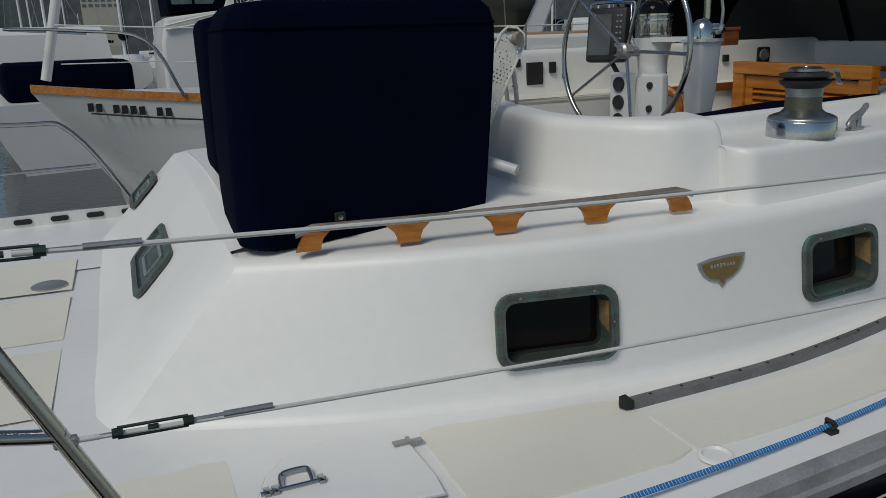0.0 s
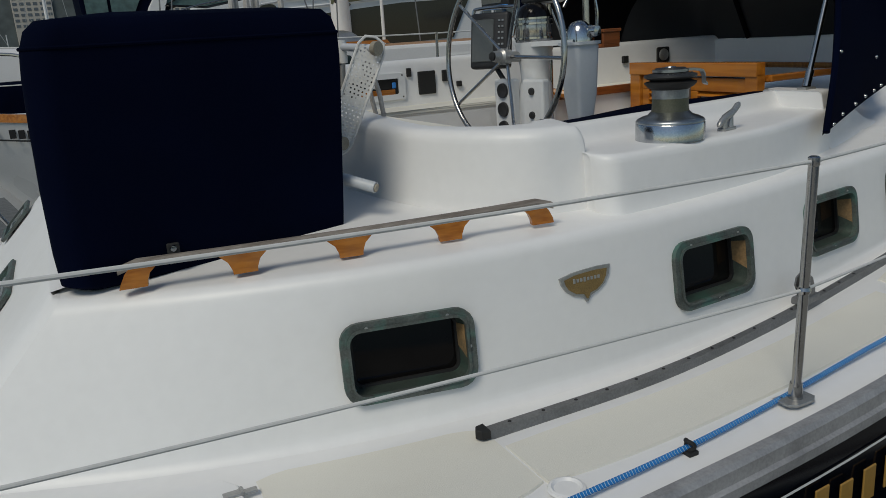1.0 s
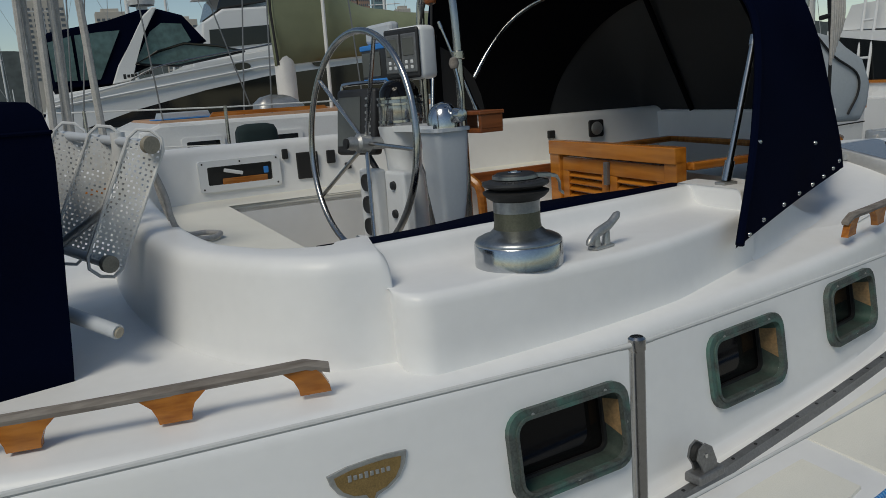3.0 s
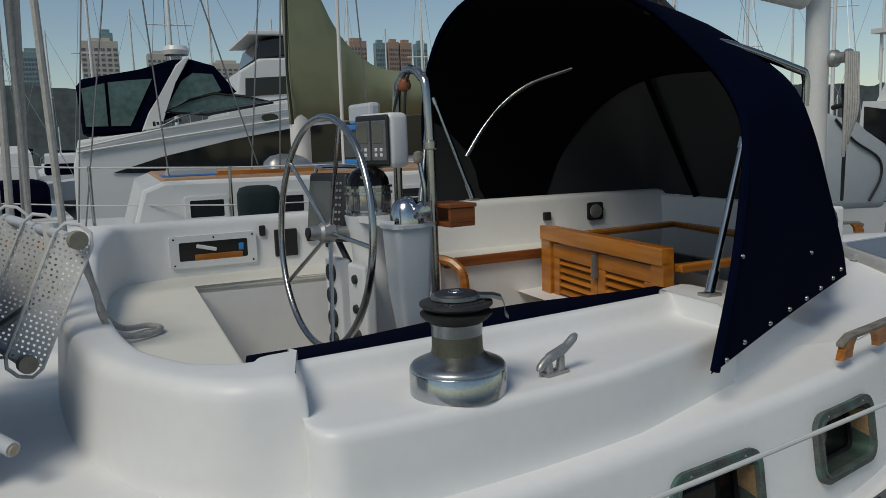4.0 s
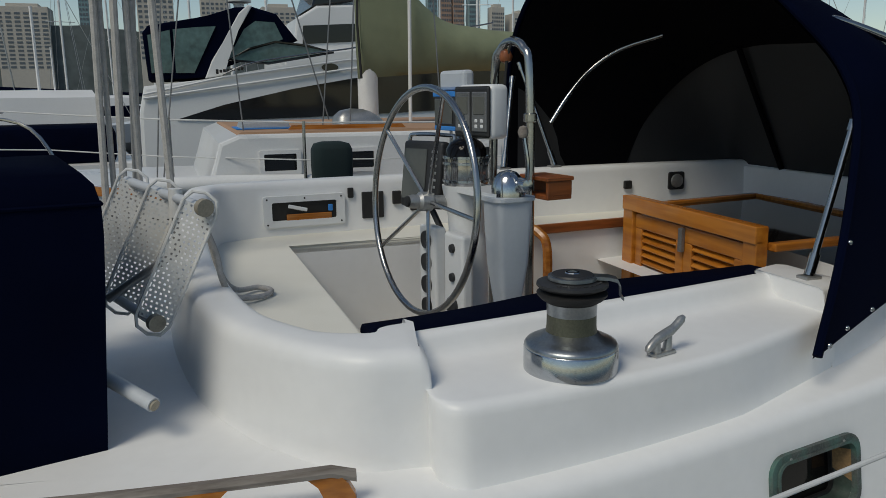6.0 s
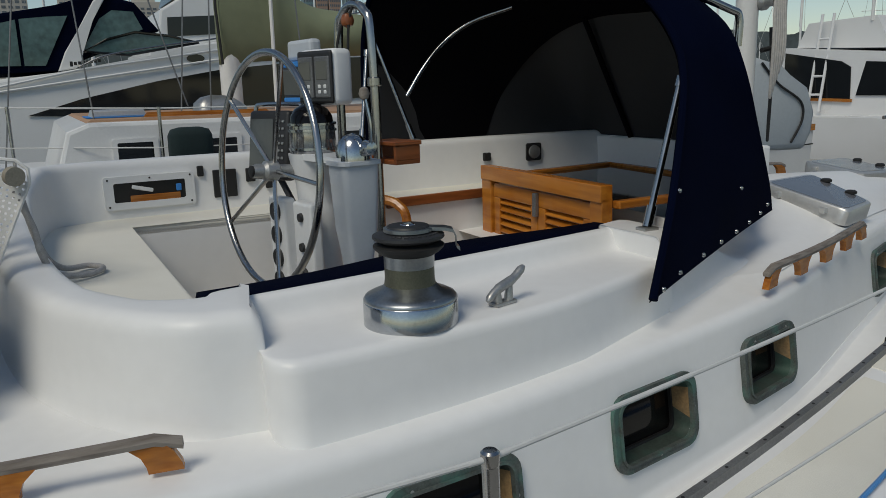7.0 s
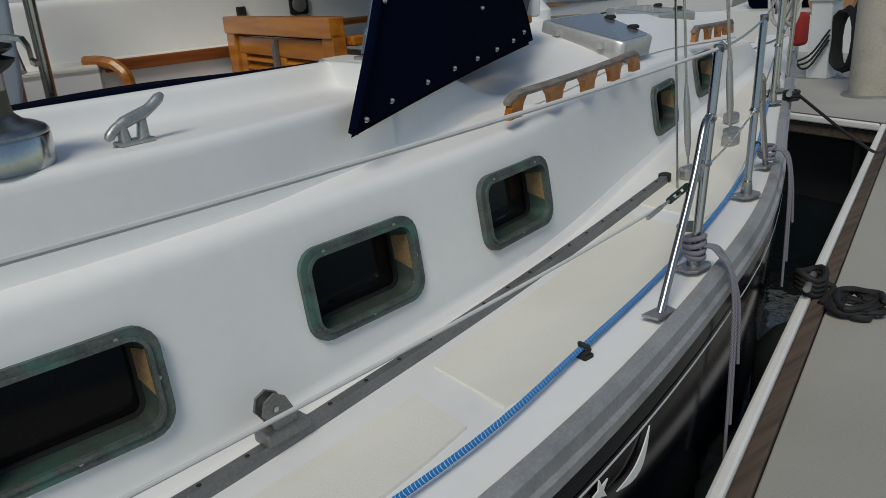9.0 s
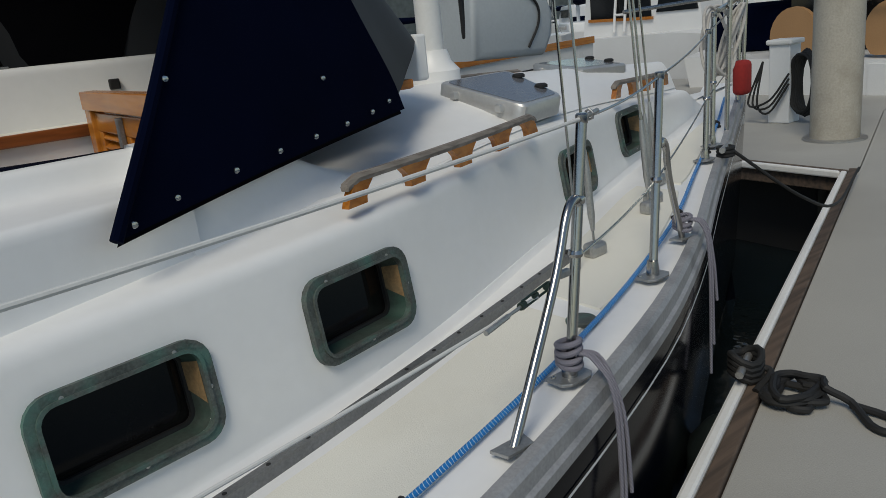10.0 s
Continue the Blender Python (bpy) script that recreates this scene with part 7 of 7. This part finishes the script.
part("radar_dome", lathe([(0.001, 0.5), (0.2, 0.42), (0.26, 0.25), (0.24, 0.0)], 20, at=(17.5, 10.6, 4.45)), M_BOATW, sf, "", True)
part("outrigger", tube([(16.6, 9.8, 3.0), (18, 9.2, 9)], 0.03, 6), M_BOATW, sf)

tr = thing("aft_cabin_yacht", "white yacht transom with tan seat backs above", "motor yacht")
yslab("transom", [(3.0, 0.0), (2.9, 0.9), (3.05, 1.18), (4.2, 1.22), (5.9, 1.28), (6.0, 0.0)], 12.0, 6.0, M_BOATW, tr, "white transom", 0.04)
yslab("transom_door", [(3.55, 0.72), (3.58, 1.15), (4.12, 1.17), (4.12, 0.70)], 11.985, 0.02, M_BOATW, tr)
# flat black sheet painted as the shaded interior above the transom
yslab("dark_saloon", [(3.1, 1.2), (3.1, 2.9), (5.7, 2.9), (5.7, 1.26)], 13.2, 0.1, M_BLKW, tr, "flat black sheet for the shaded saloon behind the deck")
yslab("hard_top", [(2.9, 2.9), (2.9, 3.05), (5.9, 3.1), (5.9, 2.95)], 12.2, 5.0, M_BOATW, tr)
M_SEAT = mat("tan leather", (0.36, 0.20, 0.09), 0.6, var=0.08)
for y in (5.12, 3.95):
    own = plate([(0.31 * math.cos(a), 0.36 * max(math.sin(a), -0.75)) for a in [2 * math.pi * k / 24 for k in range(24)]], 0, 0.12, m=Matrix(((0, 0, 1, 12.15), (1, 0, 0, y), (0, 1, 0, 1.52), (0, 0, 0, 1))), bevel=0.03)
    part("seat_back", own, M_SEAT, tr, "rounded tan seat back")
nm = None
for k in range(2):
    for j in range(3 - k):
        nm = box((0.01, 0.07, 0.09), (11.985, 4.62 - 0.10 * j, 1.02 - 0.16 * k), 0.003, 1, nm)
part("name_bars", nm, M_GREENCV, tr)
for y in (3.15, 4.25, 5.8):
    part("rail_post", tube([(12.05, y, 1.2), (12.05, y, 1.9)], 0.018, 8), M_STEEL, tr)
part("rail", tube([(12.05, 3.15, 1.9), (12.05, 4.25, 1.9)], 0.018, 8), M_STEEL, tr)
copy_thing(fm, Matrix.Translation((17, 6.5, 0.05)) @ Matrix.Rotation(radians(10), 4, "Z"))
copy_thing(fm, Matrix.Translation((22, 12.5, 0.05)) @ Matrix.Rotation(radians(12), 4, "Z"))
copy_thing(fs, Matrix.Translation((20, 4.5, 0.05)) @ Matrix.Rotation(radians(15), 4, "Z"))

# ---- city across the harbour ----
M_CONCT = mat("pale tower concrete", (0.46, 0.43, 0.38), 0.8, var=0.06, scale=0.02, fine=0.3)
M_GLASST = mat("blue-green tower glass", (0.16, 0.25, 0.27), 0.25, var=0.2, scale=0.03, fine=0.4)
M_TERRA = mat("terracotta tower panels", (0.36, 0.24, 0.18), 0.8, var=0.06, scale=0.02, fine=0.3)
M_PANE = mat("dark tower panes", (0.10, 0.12, 0.14), 0.3, var=0.2, scale=0.05)


def tower(x, w, h, material, label, y=1500.0, bands=14, cols=6):
    t = thing("tower_block", label, "building", (x, y, 0), "city towers")
    part("wall", box((w, w * 0.8, h), (0, 0, h / 2), 0.4, 1), material, t)
    part("roof", box((w * 0.6, w * 0.5, 6), (0, 0, h + 3), 0.3, 1), material, t)
    for j in range(bands):
        z = h * 0.35 + h * 0.62 * j / bands
        own = None
        for c in range(cols):
            own = box((w / cols * 0.62, 0.8, h * 0.62 / bands * 0.5), (-w / 2 + w * (c + 0.5) / cols, -w * 0.4 - 0.1, z), 0, 1, own)
        part("window_band", own, M_PANE, t)
    return t


for x, w, h, mm, lb in ((-120, 30, 178, M_GLASST, "pale glass office tower across the harbour"), (-12, 60, 196, M_CONCT, "pale concrete tower with dark windows"), (0, 22, 212, M_GLASST, "slim blue glass office tower"), (88, 48, 176, M_CONCT, "broad pale concrete office block"), (200, 60, 160, M_CONCT, "low pale concrete block near the water"),
                        (452, 38, 206, M_TERRA, "terracotta apartment tower with dark windows"), (502, 20, 204, M_GLASST, "green glass apartment tower by the harbour"), (530, 22, 206, M_TERRA, "terracotta apartment tower with dark windows"), (556, 24, 205, M_TERRA, "terracotta apartment tower with dark windows"), (590, 24, 204, M_GLASST, "green glass apartment tower by the harbour"), (640, 28, 172, M_CONCT, "pale apartment block by the harbour"), (700, 60, 160, M_CONCT, "low pale concrete block near the water"), (-220, 80, 150, M_CONCT, "low pale concrete block near the water")):
    tower(x, w, h, mm, lb)
bm = grid([[(x, 1480, -2), (x, 1480, 120 + 14 * noise.noise((x * 0.01, 0, 0)) + 6 * noise.noise((x * 0.05, 3, 0))), (x, 1495, 110)] for x in steps(-1800, 2600, 160)])
shore = tagged(part("far_shore", bm, mat("hazy far shore", (0.11, 0.13, 0.13), 0.95, var=0.3, scale=0.01, fine=0.08)), "hazy dark line of the far shore", "shore", kind="structure")

nrg = thing("neighbour_rigging", "thin dark stays and halyards of the neighbouring sailboat", "rigging")
for x0, z0, x1, z1 in ((2.36, 2.25, 1.72, 4.6), (2.26, 1.75, 2.56, 4.6), (2.51, 1.75, 2.70, 4.6), (3.38, 1.75, 3.22, 4.6), (1.69, 1.75, 1.51, 4.6), (1.02, 1.75, 1.46, 4.6), (0.98, 1.8, 1.25, 4.6)):
    part("wire", tube([(x0, 6.4, z0), (x1, 6.45, z1)], 0.006, 6), M_TRACK, nrg)
